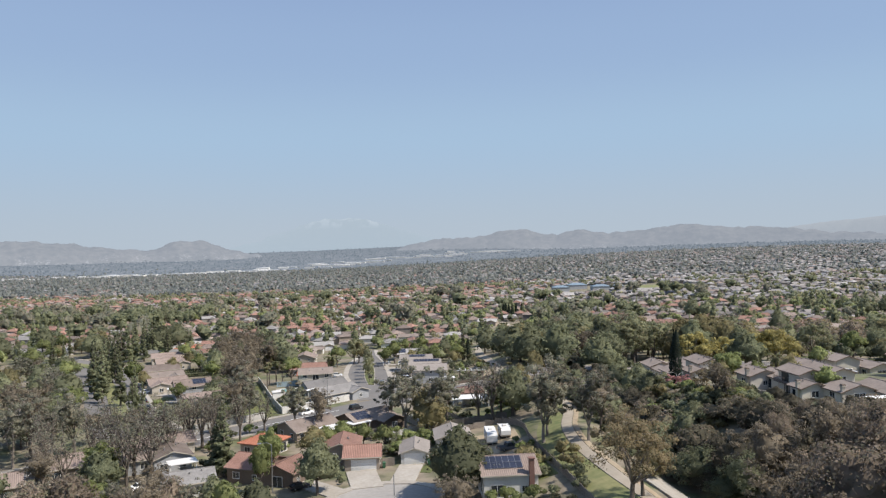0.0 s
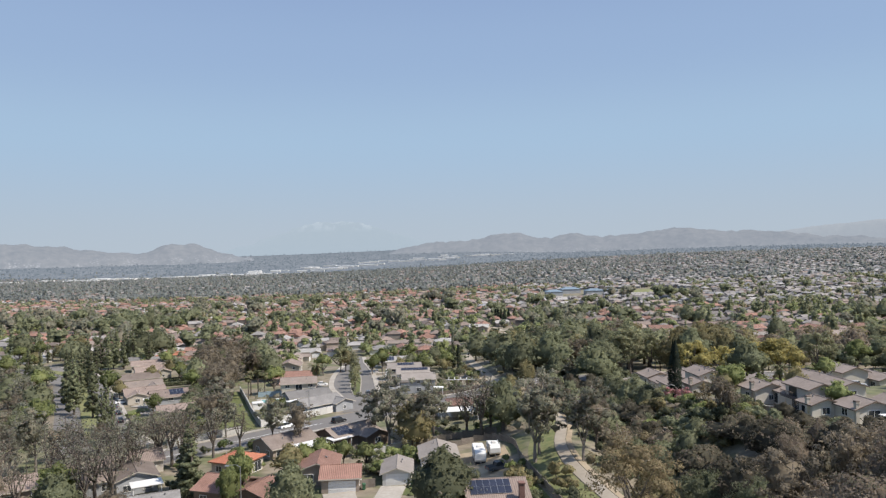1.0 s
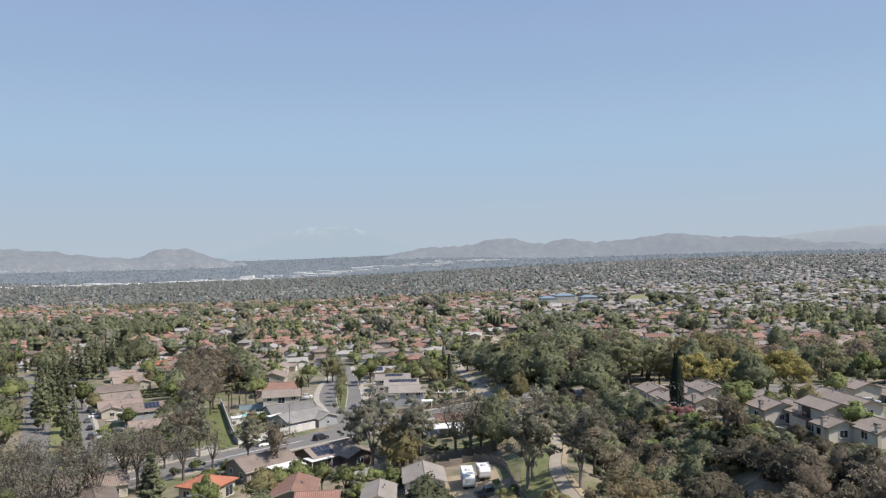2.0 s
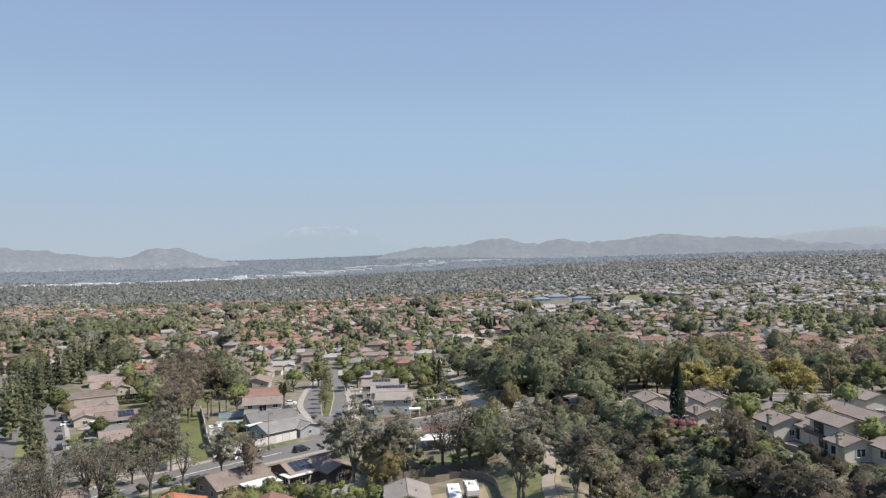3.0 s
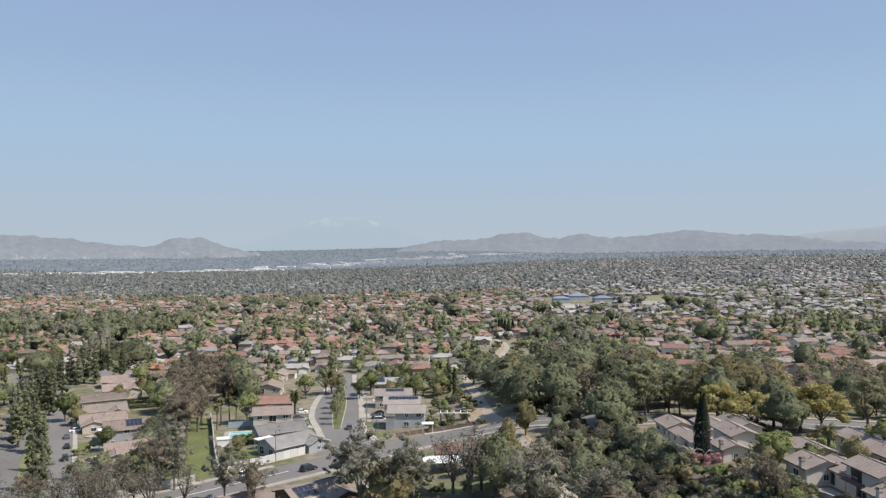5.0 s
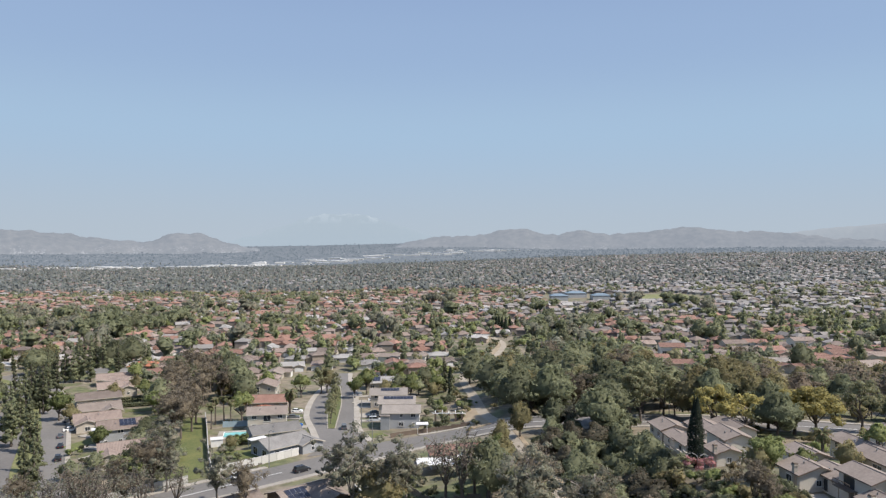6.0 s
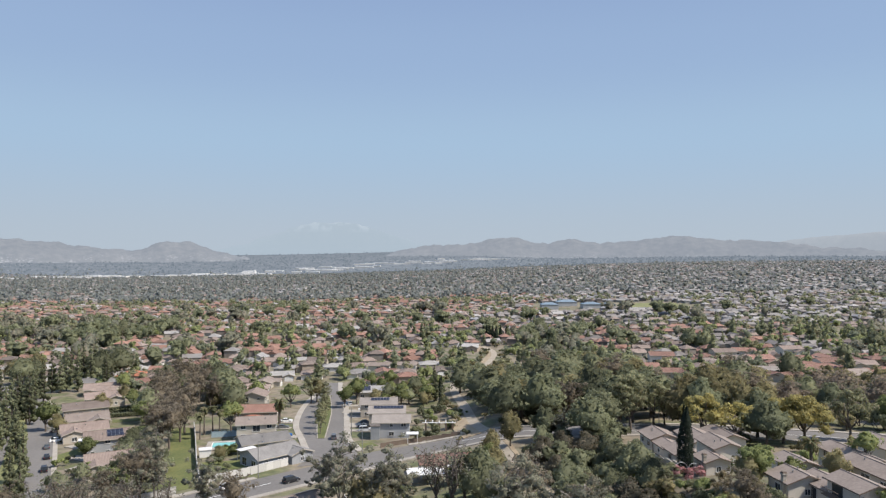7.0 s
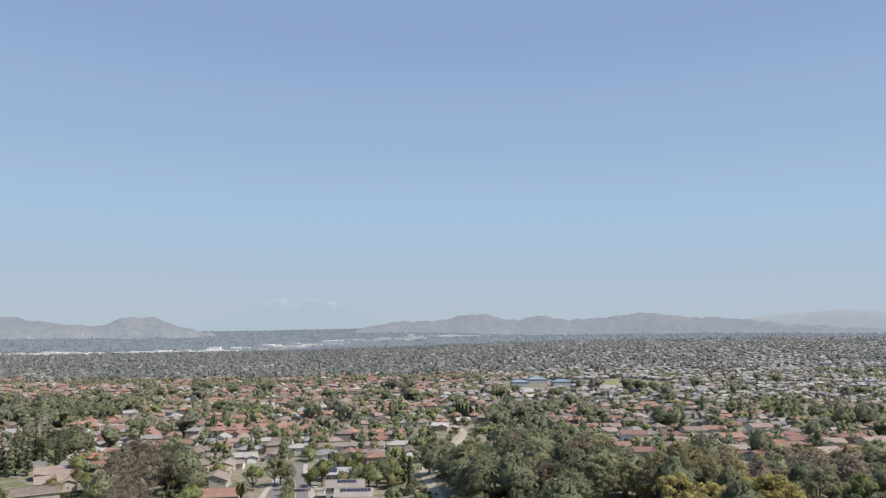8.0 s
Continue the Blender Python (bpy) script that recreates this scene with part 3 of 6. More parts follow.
PHI = (1 + 5 ** 0.5) / 2
ICO_V = np.array([(-1, PHI, 0), (1, PHI, 0), (-1, -PHI, 0), (1, -PHI, 0), (0, -1, PHI), (0, 1, PHI), (0, -1, -PHI), (0, 1, -PHI), (PHI, 0, -1), (PHI, 0, 1), (-PHI, 0, -1), (-PHI, 0, 1)]) / math.hypot(1, PHI)
ICO_F = np.array([(a, b, c) for a, b, c in itertools.combinations(range(12), 3) if max(np.linalg.norm(ICO_V[i] - ICO_V[j]) for i, j in ((a, b), (b, c), (a, c))) < 1.1])
ICO_F = np.array([f if np.dot(np.cross(ICO_V[f[1]] - ICO_V[f[0]], ICO_V[f[2]] - ICO_V[f[0]]), ICO_V[f].sum(0)) > 0 else f[::-1] for f in ICO_F])


OCT_V = np.array([(1, 0, 0), (-1, 0, 0), (0, 1, 0), (0, -1, 0), (0, 0, 1), (0, 0, -1)], float)
OCT_F = np.array([(0, 2, 4), (2, 1, 4), (1, 3, 4), (3, 0, 4), (2, 0, 5), (1, 2, 5), (3, 1, 5), (0, 3, 5)])


def cores(blobs, rng, k, flat=0.8, fine=True):
    """The dense inside of each clump: a lumpy many-sided body, as corners and outward ways of its triangles, shaded as parts of one crown."""
    body, faces = (ICO_V, ICO_F) if fine else (OCT_V, OCT_F)
    mid = np.mean([q[:3] for q in blobs], 0) - (0, 0, 0.6)
    v, n = [], []
    for x, y, z, r in blobs:
        lump = body * (1 + 0.22 * rng.normal(size=(len(body), 1)).clip(-1.5, 1.5)) * k * r * np.array([1, 1, flat])
        out = np.array([x, y, z]) - mid
        out /= np.linalg.norm(out) + 1e-6
        v.append((lump + (x, y, z))[faces.ravel()])
        n.append((0.75 * body + 0.6 * out + (0, 0, 0.25))[faces.ravel()])
    return np.concatenate(v), np.concatenate(n)


def hull(blobs, rng, k, nu=16, nv=10, extra=0):
    """The closed inside of a dense crown: one lumpy skin that follows its clumps at k of their reach, as corners and outward ways; and extra points on it."""
    q = np.array(blobs)
    mid = q[:, :3].mean(0)
    a = (np.arange(nu)[None, :] + 0.5 * (np.arange(nv + 1)[:, None] % 2)) * 2 * math.pi / nu
    e = np.linspace(-math.pi / 2, math.pi / 2, nv + 1)[:, None] + 0 * a
    way = np.stack([np.cos(e) * np.cos(a), np.cos(e) * np.sin(a), np.sin(e)], -1).reshape(-1, 3)
    rel = q[:, :3] - mid
    along = way @ rel.T
    off = (rel ** 2).sum(1)[None, :] - along ** 2
    reach = np.where(off < q[:, 3] ** 2, along + np.sqrt(np.maximum(0, q[:, 3] ** 2 - off)), 0.6 * along)
    r = np.maximum(reach.max(1), 0.3 * np.abs(rel).max()).reshape(nv + 1, nu)
    up_r, down_r = np.vstack([r[1:], r[-1:]]), np.vstack([r[:1], r[:-1]])
    r = (0.5 * r + 0.125 * (np.roll(r, 1, 1) + np.roll(r, -1, 1) + up_r + down_r)).ravel() * k * (1 + 0.06 * rng.normal(size=len(way)))
    pts = (mid + way * r[:, None]).reshape(nv + 1, nu, 3)
    i, j = (g.ravel() for g in np.meshgrid(np.arange(nv), np.arange(nu), indexing="ij"))
    j2 = (j + 1) % nu
    v = pts.reshape(-1, 3)
    faces = np.stack([i * nu + j, i * nu + j2, (i + 1) * nu + j2, i * nu + j, (i + 1) * nu + j2, (i + 1) * nu + j], 1).reshape(-1, 3)
    n = (v - mid) / np.linalg.norm(v - mid, axis=1)[:, None] + (0, 0, 0.3)
    if extra:
        w = rng.dirichlet((1, 1, 1), extra)
        p = (v[faces[rng.integers(len(faces), size=extra)]] * w[:, :, None]).sum(1)
        d = p - mid
        keep = d[:, 2] > -0.5 * np.linalg.norm(d, axis=1)
        return (v, n, faces), p[keep] + 0.12 * rng.normal(size=p[keep].shape), d[keep] + (0, 0, 0.4)
    return v, n, faces


def leaf_mesh(name, centres, normals, size, mat, rng, narrow=1.0, dense=None):
    """Many small clumps of leaves: a ragged three-cornered scrap each, round the dense cores."""
    n = len(centres)
    nrm = normals / np.linalg.norm(normals, axis=1)[:, None] + 0.42 * rng.normal(size=(n, 3))
    nrm *= np.sign((nrm * normals).sum(1, keepdims=True))
    nrm /= np.linalg.norm(nrm, axis=1)[:, None]
    u = np.cross(nrm, rng.normal(size=(n, 3)))
    u /= np.linalg.norm(u, axis=1)[:, None]
    w = np.cross(nrm, u)
    s = size * rng.uniform(0.55, 1.35, (n, 1))
    a, c = u * s, w * s * narrow
    v = np.stack([centres + 1.15 * rng.uniform(0.7, 1.25, (n, 1)) * (a * math.cos(q) + c * math.sin(q)) + 0.2 * bend * s * nrm for q, bend in ((0.3, 1), (2.4, -1), (4.5, 0))], 1).reshape(-1, 3)
    way = np.repeat(normals / np.linalg.norm(normals, axis=1)[:, None] + 0.45 * nrm, 3, axis=0)
    faces = np.arange(3 * n).reshape(-1, 3)
    if dense:
        skin = dense[2] if len(dense) > 2 else np.arange(len(dense[0])).reshape(-1, 3)
        v, way, faces = np.concatenate([v, dense[0]]), np.concatenate([way, dense[1]]), np.concatenate([faces, skin + 3 * n])
    return scraps(name, v, way, mat, faces)


def scraps(name, v, way, mat, faces=None):
    """A mesh of triangles, loose ones by default, with the given corner normals."""
    faces = np.arange(len(v)).reshape(-1, 3) if faces is None else faces
    k = len(faces)
    me = bpy.data.meshes.new(name)
    me.vertices.add(len(v)), me.loops.add(3 * k), me.polygons.add(k)
    me.vertices.foreach_set("co", v.ravel())
    me.loops.foreach_set("vertex_index", faces.ravel().astype(np.int32))
    me.polygons.foreach_set("loop_start", np.arange(0, 3 * k, 3))
    me.materials.append(mat)
    me.update(calc_edges=True)
    soft_normals(me, way)
    return me


def blob_points(blobs, n, rng, hollow=0.55, flat=0.8):
    """Points and outward ways in a set of balls (x, y, z, radius), more of them in the larger balls."""
    blobs = np.array(blobs)
    pick = rng.choice(len(blobs), n, p=blobs[:, 3] ** 2 / (blobs[:, 3] ** 2).sum())
    d = rng.normal(size=(n, 3))
    d /= np.linalg.norm(d, axis=1)[:, None]
    d[:, 2] = np.where(d[:, 2] < -0.4, -d[:, 2], d[:, 2])
    r = blobs[pick, 3:4] * (hollow + (1 - hollow) * rng.random((n, 1)) ** 0.6) * rng.uniform(0.85, 1.12, (n, 1))
    return blobs[pick, :3] + d * r * np.array([1, 1, flat]), d * np.array([1, 1, 1.3])


def limbs(b, rng, start, ends, r0, sides=5):
    for e in ends:
        s, e = Vector(start), Vector(e)
        k = s.lerp(e, 0.5) + Vector(rng.normal(size=3)) * 0.08 * (e - s).length - Vector((0, 0, 0.06 * (e - s).length))
        b.tube([s, k, e], [r0, r0 * 0.62, r0 * 0.18], sides)


def build_tree(kind, v):
    """A tree of that kind and variant at its natural size: its height, trunk, crown mesh and bark."""
    rng = np.random.default_rng(100 * v + sum(map(ord, kind)))
    b = Build()
    if kind in ("oak", "broad", "olive", "yellow", "rust", "thicket", "pale", "chaparral"):
        H, R = {"chaparral": (6, 4.2), "oak": (10, 4.7), "broad": (9, 3.8), "olive": (11, 4.7), "yellow": (10, 5.2), "rust": (12, 5.0), "thicket": (10, 5.0), "pale": (13, 4.6)}[kind]
        n_blob, n_leaf, size = {"chaparral": (46, 2200, 0.19), "oak": (64, 2900, 0.23), "broad": (34, 2400, 0.2), "olive": (56, 3600, 0.2), "yellow": (46, 3200, 0.22), "rust": (38, 2600, 0.2), "thicket": (66, 3400, 0.2), "pale": (48, 2600, 0.21)}[kind]
        if v >= 20:      # close to the walk: finer clumps
            n_leaf, size = n_leaf * 2, size * 0.58
        elif v >= 10:      # young and distant trees have fewer clumps
            n_leaf, size = n_leaf // 3, size * 1.45
        fork = H * rng.uniform(0.2, 0.28)
        blobs = []
        for i in range(n_blob):
            a, q = rng.uniform(0, 2 * math.pi), math.sqrt(rng.random())
            rr = R * q * rng.uniform(0.75, 1.05)
            full = kind in ("oak", "thicket", "olive", "chaparral")
            top = H * (0.92 - (0.5 if full else 0.34) * q * q) * rng.uniform(0.86, 1.04)
            z = top if rng.random() < (0.5 if full else 0.7) else rng.uniform(fork + (0.0 if full else 0.12) * H, top)
            blobs.append((rr * math.cos(a), rr * math.sin(a), z, R * rng.uniform(0.15, 0.29)))
        b.tube([(0, 0, -0.6), (0.1, 0, fork * 0.5), (0.15, 0.1, fork)], [0.05 * R + 0.14, 0.04 * R + 0.1, 0.035 * R + 0.08], 7)
        limbs(b, rng, (0.15, 0.1, fork), [bl[:3] for bl in blobs[:8]], 0.03 * R + 0.06)
        if kind in ("rust", "pale", "yellow"):
            c, d = blob_points(blobs, n_leaf, rng, 0.6)
            return H, b, leaf_mesh("crown", c, d, size, LEAVES[kind], rng, dense=cores(blobs[::3], rng, 0.6, fine=not 20 > v >= 10)), BARK
        dense, p, e = hull(blobs, rng, 0.68 if kind == "thicket" else 0.74 if v >= 20 else 0.86, *((12, 8) if 20 > v >= 10 else (22, 14)), extra=n_leaf * 2 // 5)
        c, d = blob_points(blobs, n_leaf * 3 // 5, rng, 0.8)
        return H, b, leaf_mesh("crown", np.concatenate([c, p]), np.concatenate([d, e]), size, LEAVES[kind], rng, dense=dense), BARK
    if kind in ("eucalyptus", "brown", "bare"):
        H, R = (17, 4.4) if kind == "eucalyptus" else (14, 4.2)
        n_blob, n_leaf = {"eucalyptus": (70, 4600), "brown": (56, 3400), "bare": (60, 520)}[kind]
        n_leaf = n_leaf // 2 if 20 > v >= 10 else n_leaf
        base = Vector((0, 0, H * rng.uniform(0.16, 0.26)))
        b.tube([(0, 0, -0.6), base * 0.5 + Vector((0.1, 0, 0)), base], [0.36, 0.3, 0.26], 7)
        blobs = []
        for i in range(5 if kind == "eucalyptus" else 7):
            a = 2 * math.pi * (i + rng.uniform(-0.3, 0.3)) / 5
            e = Vector((R * 0.6 * math.cos(a) * rng.uniform(0.4, 1), R * 0.6 * math.sin(a) * rng.uniform(0.4, 1), H * rng.uniform(0.58, 0.92)))
            limbs(b, rng, base, [e], 0.17)
            for _ in range(n_blob // 5):
                t = rng.uniform(0.45, 1.0)
                s = base.lerp(e, t)
                f = s + Vector(rng.normal(size=3) * np.array([1.35, 1.35, 0.9])) * R * 0.3
                limbs(b, rng, s, [f], 0.065, 4 if kind == "bare" else 3)
                blobs.append((*f, R * rng.uniform(0.15, 0.29)))
        c, d = blob_points(blobs, n_leaf, rng, 0.2, 0.85)
        return H, b, leaf_mesh("crown", c, d, (0.21 if kind == "eucalyptus" else 0.19) * (1.35 if v >= 10 else 1), LEAVES["eucalyptus" if kind == "bare" else kind], rng, 0.75, None if kind == "bare" else hull(blobs, rng, 0.55, 14, 9) if kind == "brown" else cores(blobs[::2], rng, 0.8, fine=False)), PALE_BARK if kind == "eucalyptus" else BARK
    if kind == "pine":
        H, R, n = 18, 2.9, 1700 if v >= 10 else 3000
        b.tube([(0, 0, -0.6), (0, 0, H * 0.5), (0.1, 0, H * 0.97)], [0.34, 0.2, 0.04], 7)
        tiers = []
        for i in range(70):
            q = (i + rng.random()) / 70
            a, z = rng.uniform(0, 2 * math.pi), H * (0.1 + 0.87 * q)
            rr = R * (1 - q) ** 0.75 * rng.uniform(0.55, 1.1) + 0.15
            tiers.append((rr * 0.55 * math.cos(a), rr * 0.55 * math.sin(a), z, max(0.3, rr * 0.42)))
            if i % 3 == 0:
                limbs(b, rng, (0, 0, z - 0.3), [(rr * math.cos(a), rr * math.sin(a), z - 0.1)], 0.05, 4)
        c, d = blob_points(tiers, n, rng, 0.4, 0.75)
        return H, b, leaf_mesh("crown", c, d, 0.32 if v >= 10 else 0.25, LEAVES["pine"], rng, 0.8, cores(tiers[::2], rng, 0.95, 1.0, False)), BARK
    if kind == "cypress":
        H = 15
        b.tube([(0, 0, -0.6), (0, 0, 4), (0, 0, H * 0.9)], [0.3, 0.2, 0.03], 6)
        n = 6500
        z = H * rng.random(n) ** 0.9
        top = np.where(rng.random(n) < 0.5, 1.0, 0.93)
        q = np.clip(z / (H * top), 0, 1)
        rr = 1.85 * np.minimum(1, 0.6 + q * 2) * np.minimum(1, 2.1 * (1 - q)) ** 0.9 * (0.78 + 0.25 * rng.random(n)) + 0.05
        a = rng.uniform(0, 2 * math.pi, n)
        side = np.where(top > 0.95, -0.5, 0.55) * q
        c = np.stack([rr * np.cos(a) * 0.85 + side, rr * np.sin(a) * 0.85, z], 1)
        d = np.stack([np.cos(a), np.sin(a), np.full(n, 0.5)], 1)
        return H, b, leaf_mesh("crown", c, d, 0.19, LEAVES["cypress"], rng, 0.7), BARK
    if kind in ("palm", "date_palm"):
        H = 9.0 if kind == "palm" else 7.0
        b.tube([(0, 0, -0.5), (0.1, 0.05, H * 0.45), (0.05, 0, H * 0.86)], [0.26, 0.2, 0.22] if kind == "palm" else [0.42, 0.36, 0.4], 8)
        f = Build()
        for i in range(34 if kind == "palm" else 46):
            a, lean = rng.uniform(0, 2 * math.pi), rng.uniform(-0.7, 1.2)
            L = rng.uniform(1.5, 2.1) if kind == "palm" else rng.uniform(2.4, 3.2)
            way = Vector((math.cos(a), math.sin(a), 0))
            across = Vector((-math.sin(a), math.cos(a), 0))
            p, line = Vector((0.05, 0, H * 0.86)), []
            for k in range(6):
                line.append(p.copy())
                p = p + (way * math.cos(lean) + Vector((0, 0, math.sin(lean)))) * L / 5
                lean -= 0.3
            for k in range(5):
                w0, w1 = (0.34 * math.sin(math.pi * (j + 0.6) / 6.2) * (1.3 if kind == "palm" else 1.0) for j in (k, k + 1))
                for s in (-1, 1):
                    drop = Vector((0, 0, -0.12))
                    q = [line[k], line[k + 1], line[k + 1] + s * across * w1 + drop, line[k] + s * across * w0 + drop]
                    f.face(q)
        return H, b, f.mesh("crown", [LEAVES["palm"]]), BARK
    if kind in ("shrub", "scrub", "hedge_bush"):
        H, R = 2.6, 1.9
        blobs = [(rng.normal() * R * 0.45, rng.normal() * R * 0.45, H * rng.uniform(0.35, 0.75), R * rng.uniform(0.3, 0.5)) for _ in range(9)]
        limbs(b, rng, (0, 0, -0.3), [bl[:3] for bl in blobs[:5]], 0.06, 4)
        c, d = blob_points(blobs, 420, rng)
        return H, b, leaf_mesh("crown", c, d, 0.2, LEAVES["oak" if kind == "shrub" else "broad" if kind == "hedge_bush" else "olive"], rng, dense=cores(blobs, rng, 0.85, fine=False)), BARK
    raise ValueError(kind)


TREE_WORDS = {
    "chaparral": ("chaparral_bush", "dense dark chaparral on the ravine slope, its leaves darkened for the slope's shade", "shrub"),
    "oak": ("oak_tree", "dark green dense broad oak in the ravine wood", "tree"),
    "broad": ("garden_tree", "light green leafy garden tree with a round crown", "tree"),
    "olive": ("olive_green_tree", "tall olive-green spreading tree with uneven crown", "tree"),
    "yellow": ("sycamore_tree", "yellow-green sycamore turning, beside the avenue", "tree"),
    "thicket": ("thicket_tree", "dense grey-brown twiggy tree on the ravine slope", "tree"),
    "pale": ("pale_green_tree", "tall pale green airy tree with visible limbs", "tree"),
    "rust": ("rusty_tree", "tree with thin rusty brown foliage", "tree"),
    "eucalyptus": ("eucalyptus_tree", "tall grey-green eucalyptus with pale forked trunks", "tree"),
    "brown": ("brown_tree", "tall grey-brown tree with dense dry foliage", "tree"),
    "bare": ("bare_tree", "tall thin tree with dark bare forked limbs and few leaves", "tree"),
    "pine": ("pine_tree", "tall narrow dark green pine", "tree"),
    "cypress": ("cypress_tree", "very dark slender twin-topped Italian cypress", "tree"),
    "palm": ("fan_palm", "slender fan palm with a ragged crown", "palm"),
    "date_palm": ("date_palm", "stout date palm with arching fronds", "palm"),
    "shrub": ("shrub", "dark green rounded evergreen shrub", "shrub"),
    "scrub": ("scrub_bush", "olive-yellow dry hillside bush", "shrub"),
    "hedge_bush": ("garden_bush", "bright green clipped garden bush", "shrub"),
}
tree_stock, tree_luck = {}, random.Random(5)


def tree(kind, x, y, h, wide=1.0, v=None):
    """A tree of height h metres on the land; wide stretches its crown."""
    v = (tree_luck.randrange(3) if v is None else v) + (20 if y < 128 and x > 0 and kind in ("oak", "olive", "thicket", "rust") else 10 if (h < 7.6 or y > 262 or x < -110) and kind in ("oak", "olive", "broad", "thicket", "eucalyptus", "brown", "pine") else 0)
    name, label, category = TREE_WORDS[kind]
    fresh = (kind, v) not in tree_stock
    if fresh:
        H, b, crown, bark = build_tree(kind, v)
        root = thing(name, Matrix(), label, category, name.replace("_", " ") + "s")
        part("trunk", b, bark, root)
        part("crown", crown, [], root)
        tree_stock[kind, v] = (root, H)
    root, H = tree_stock[kind, v]
    s = h / H
    m = spot(x, y, tree_luck.uniform(0, 360)) @ Matrix.Diagonal((s * wide, s * wide, s, 1))
    if fresh:
        root.matrix_basis = m
        return root
    return copy_thing(root, m @ Matrix.Diagonal([1 / c for c in root.scale] + [1]))


# ---- houses ----
luck = random.Random(11)
PITCH = 0.34


def window_meshes(w, h):
    f, g = Build(), Build()
    e, o = 0.09, 0.07
    f.box(-w / 2, -o, 0, -w / 2 + e, 0.04, h), f.box(w / 2 - e, -o, 0, w / 2, 0.04, h)
    f.box(-w / 2, -o, h - e, w / 2, 0.04, h), f.box(-w / 2 - 0.06, -o - 0.05, -0.06, w / 2 + 0.06, 0.04, 0.05)
    f.box(-0.03, -o + 0.02, 0.05, 0.03, 0.0, h - e)
    g.box(-w / 2 + e, -0.03, 0.05, w / 2 - e, 0.01, h - e)
    return f.mesh("window", [WHITE_PAINT]), g.mesh("pane", [GLASS])


WINDOWS = {s: window_meshes(*s) for s in ((1.5, 1.2), (1.0, 1.0), (2.2, 2.0))}


def add_window(root, m, size=(1.5, 1.2), split=True):
    f, g = WINDOWS[size]
    w = part("window", f, [], root, m=m)
    part("pane", g, [], w)
    return w


def roof_build(w, d, h, kind, over=0.5, thick=0.2):
    """A roof over a w x d block with walls h high, its ridge along x."""
    b, p = Build(), PITCH
    W, D, e = w / 2 + over, d / 2 + over, h - over * p
    if kind == "flat":
        b.box(-w / 2 - 0.15, -d / 2 - 0.15, h, w / 2 + 0.15, d / 2 + 0.15, h + 0.35, inset=0.03)
    elif kind == "shed":
        q = 0.16
        ring = lambda x: [(x, -D, h - over * q), (x, D, h + (d + over) * q), (x, D, h + (d + over) * q + thick), (x, -D, h - over * q + thick)]
        b.solid([ring(-W), ring(W)])
    elif kind == "gable":
        top = h + d / 2 * p
        ring = lambda x: [(x, -D, e), (x, 0, top), (x, D, e), (x, D, e + thick), (x, 0, top + thick), (x, -D, e + thick)]
        b.solid([ring(-W), ring(W)])
        b.m = [0, 0, 1, 0, 0, 1, 1, 1]      # fascia boards round the edge
        b.tube([(-W, 0, top + thick), (W, 0, top + thick)], [0.1, 0.1], 6)
    else:
        r = max(0.05, W - D)
        top = e + min(D, W) * p
        low = [(-W, -D, e), (W, -D, e), (W, D, e), (-W, D, e)]
        mid = [(x, y, e + thick) for x, y, _ in low]
        b.solid([low, mid], cap=False)
        b.face(low[::-1])
        a, c = (-r, 0, top + thick), (r, 0, top + thick)
        b.face([mid[0], mid[1], c, a]), b.face([mid[2], mid[3], a, c]), b.face([mid[1], mid[2], c]), b.face([mid[3], mid[0], a])
        b.tube([a, c], [0.09, 0.09], 6)
        for u, v in ((mid[0], a), (mid[3], a), (mid[1], c), (mid[2], c)):
            b.tube([u, v], [0.08, 0.08], 5)
    return b


def wall_build(w, d, h, kind):
    b = Build()
    if kind == "gable":
        top = h + d / 2 * PITCH - 0.02
        ring = lambda x: [(x, -d / 2, -2.5), (x, d / 2, -2.5), (x, d / 2, h), (x, 0, top), (x, -d / 2, h)]
        b.solid([ring(-w / 2), ring(w / 2)])
    elif kind == "shed":
        ring = lambda x: [(x, -d / 2, -2.5), (x, d / 2, -2.5), (x, d / 2, h + d * 0.16), (x, -d / 2, h)]
        b.solid([ring(-w / 2), ring(w / 2)])
    else:
        b.box(-w / 2, -d / 2, -2.5, w / 2, d / 2, h)
    return b


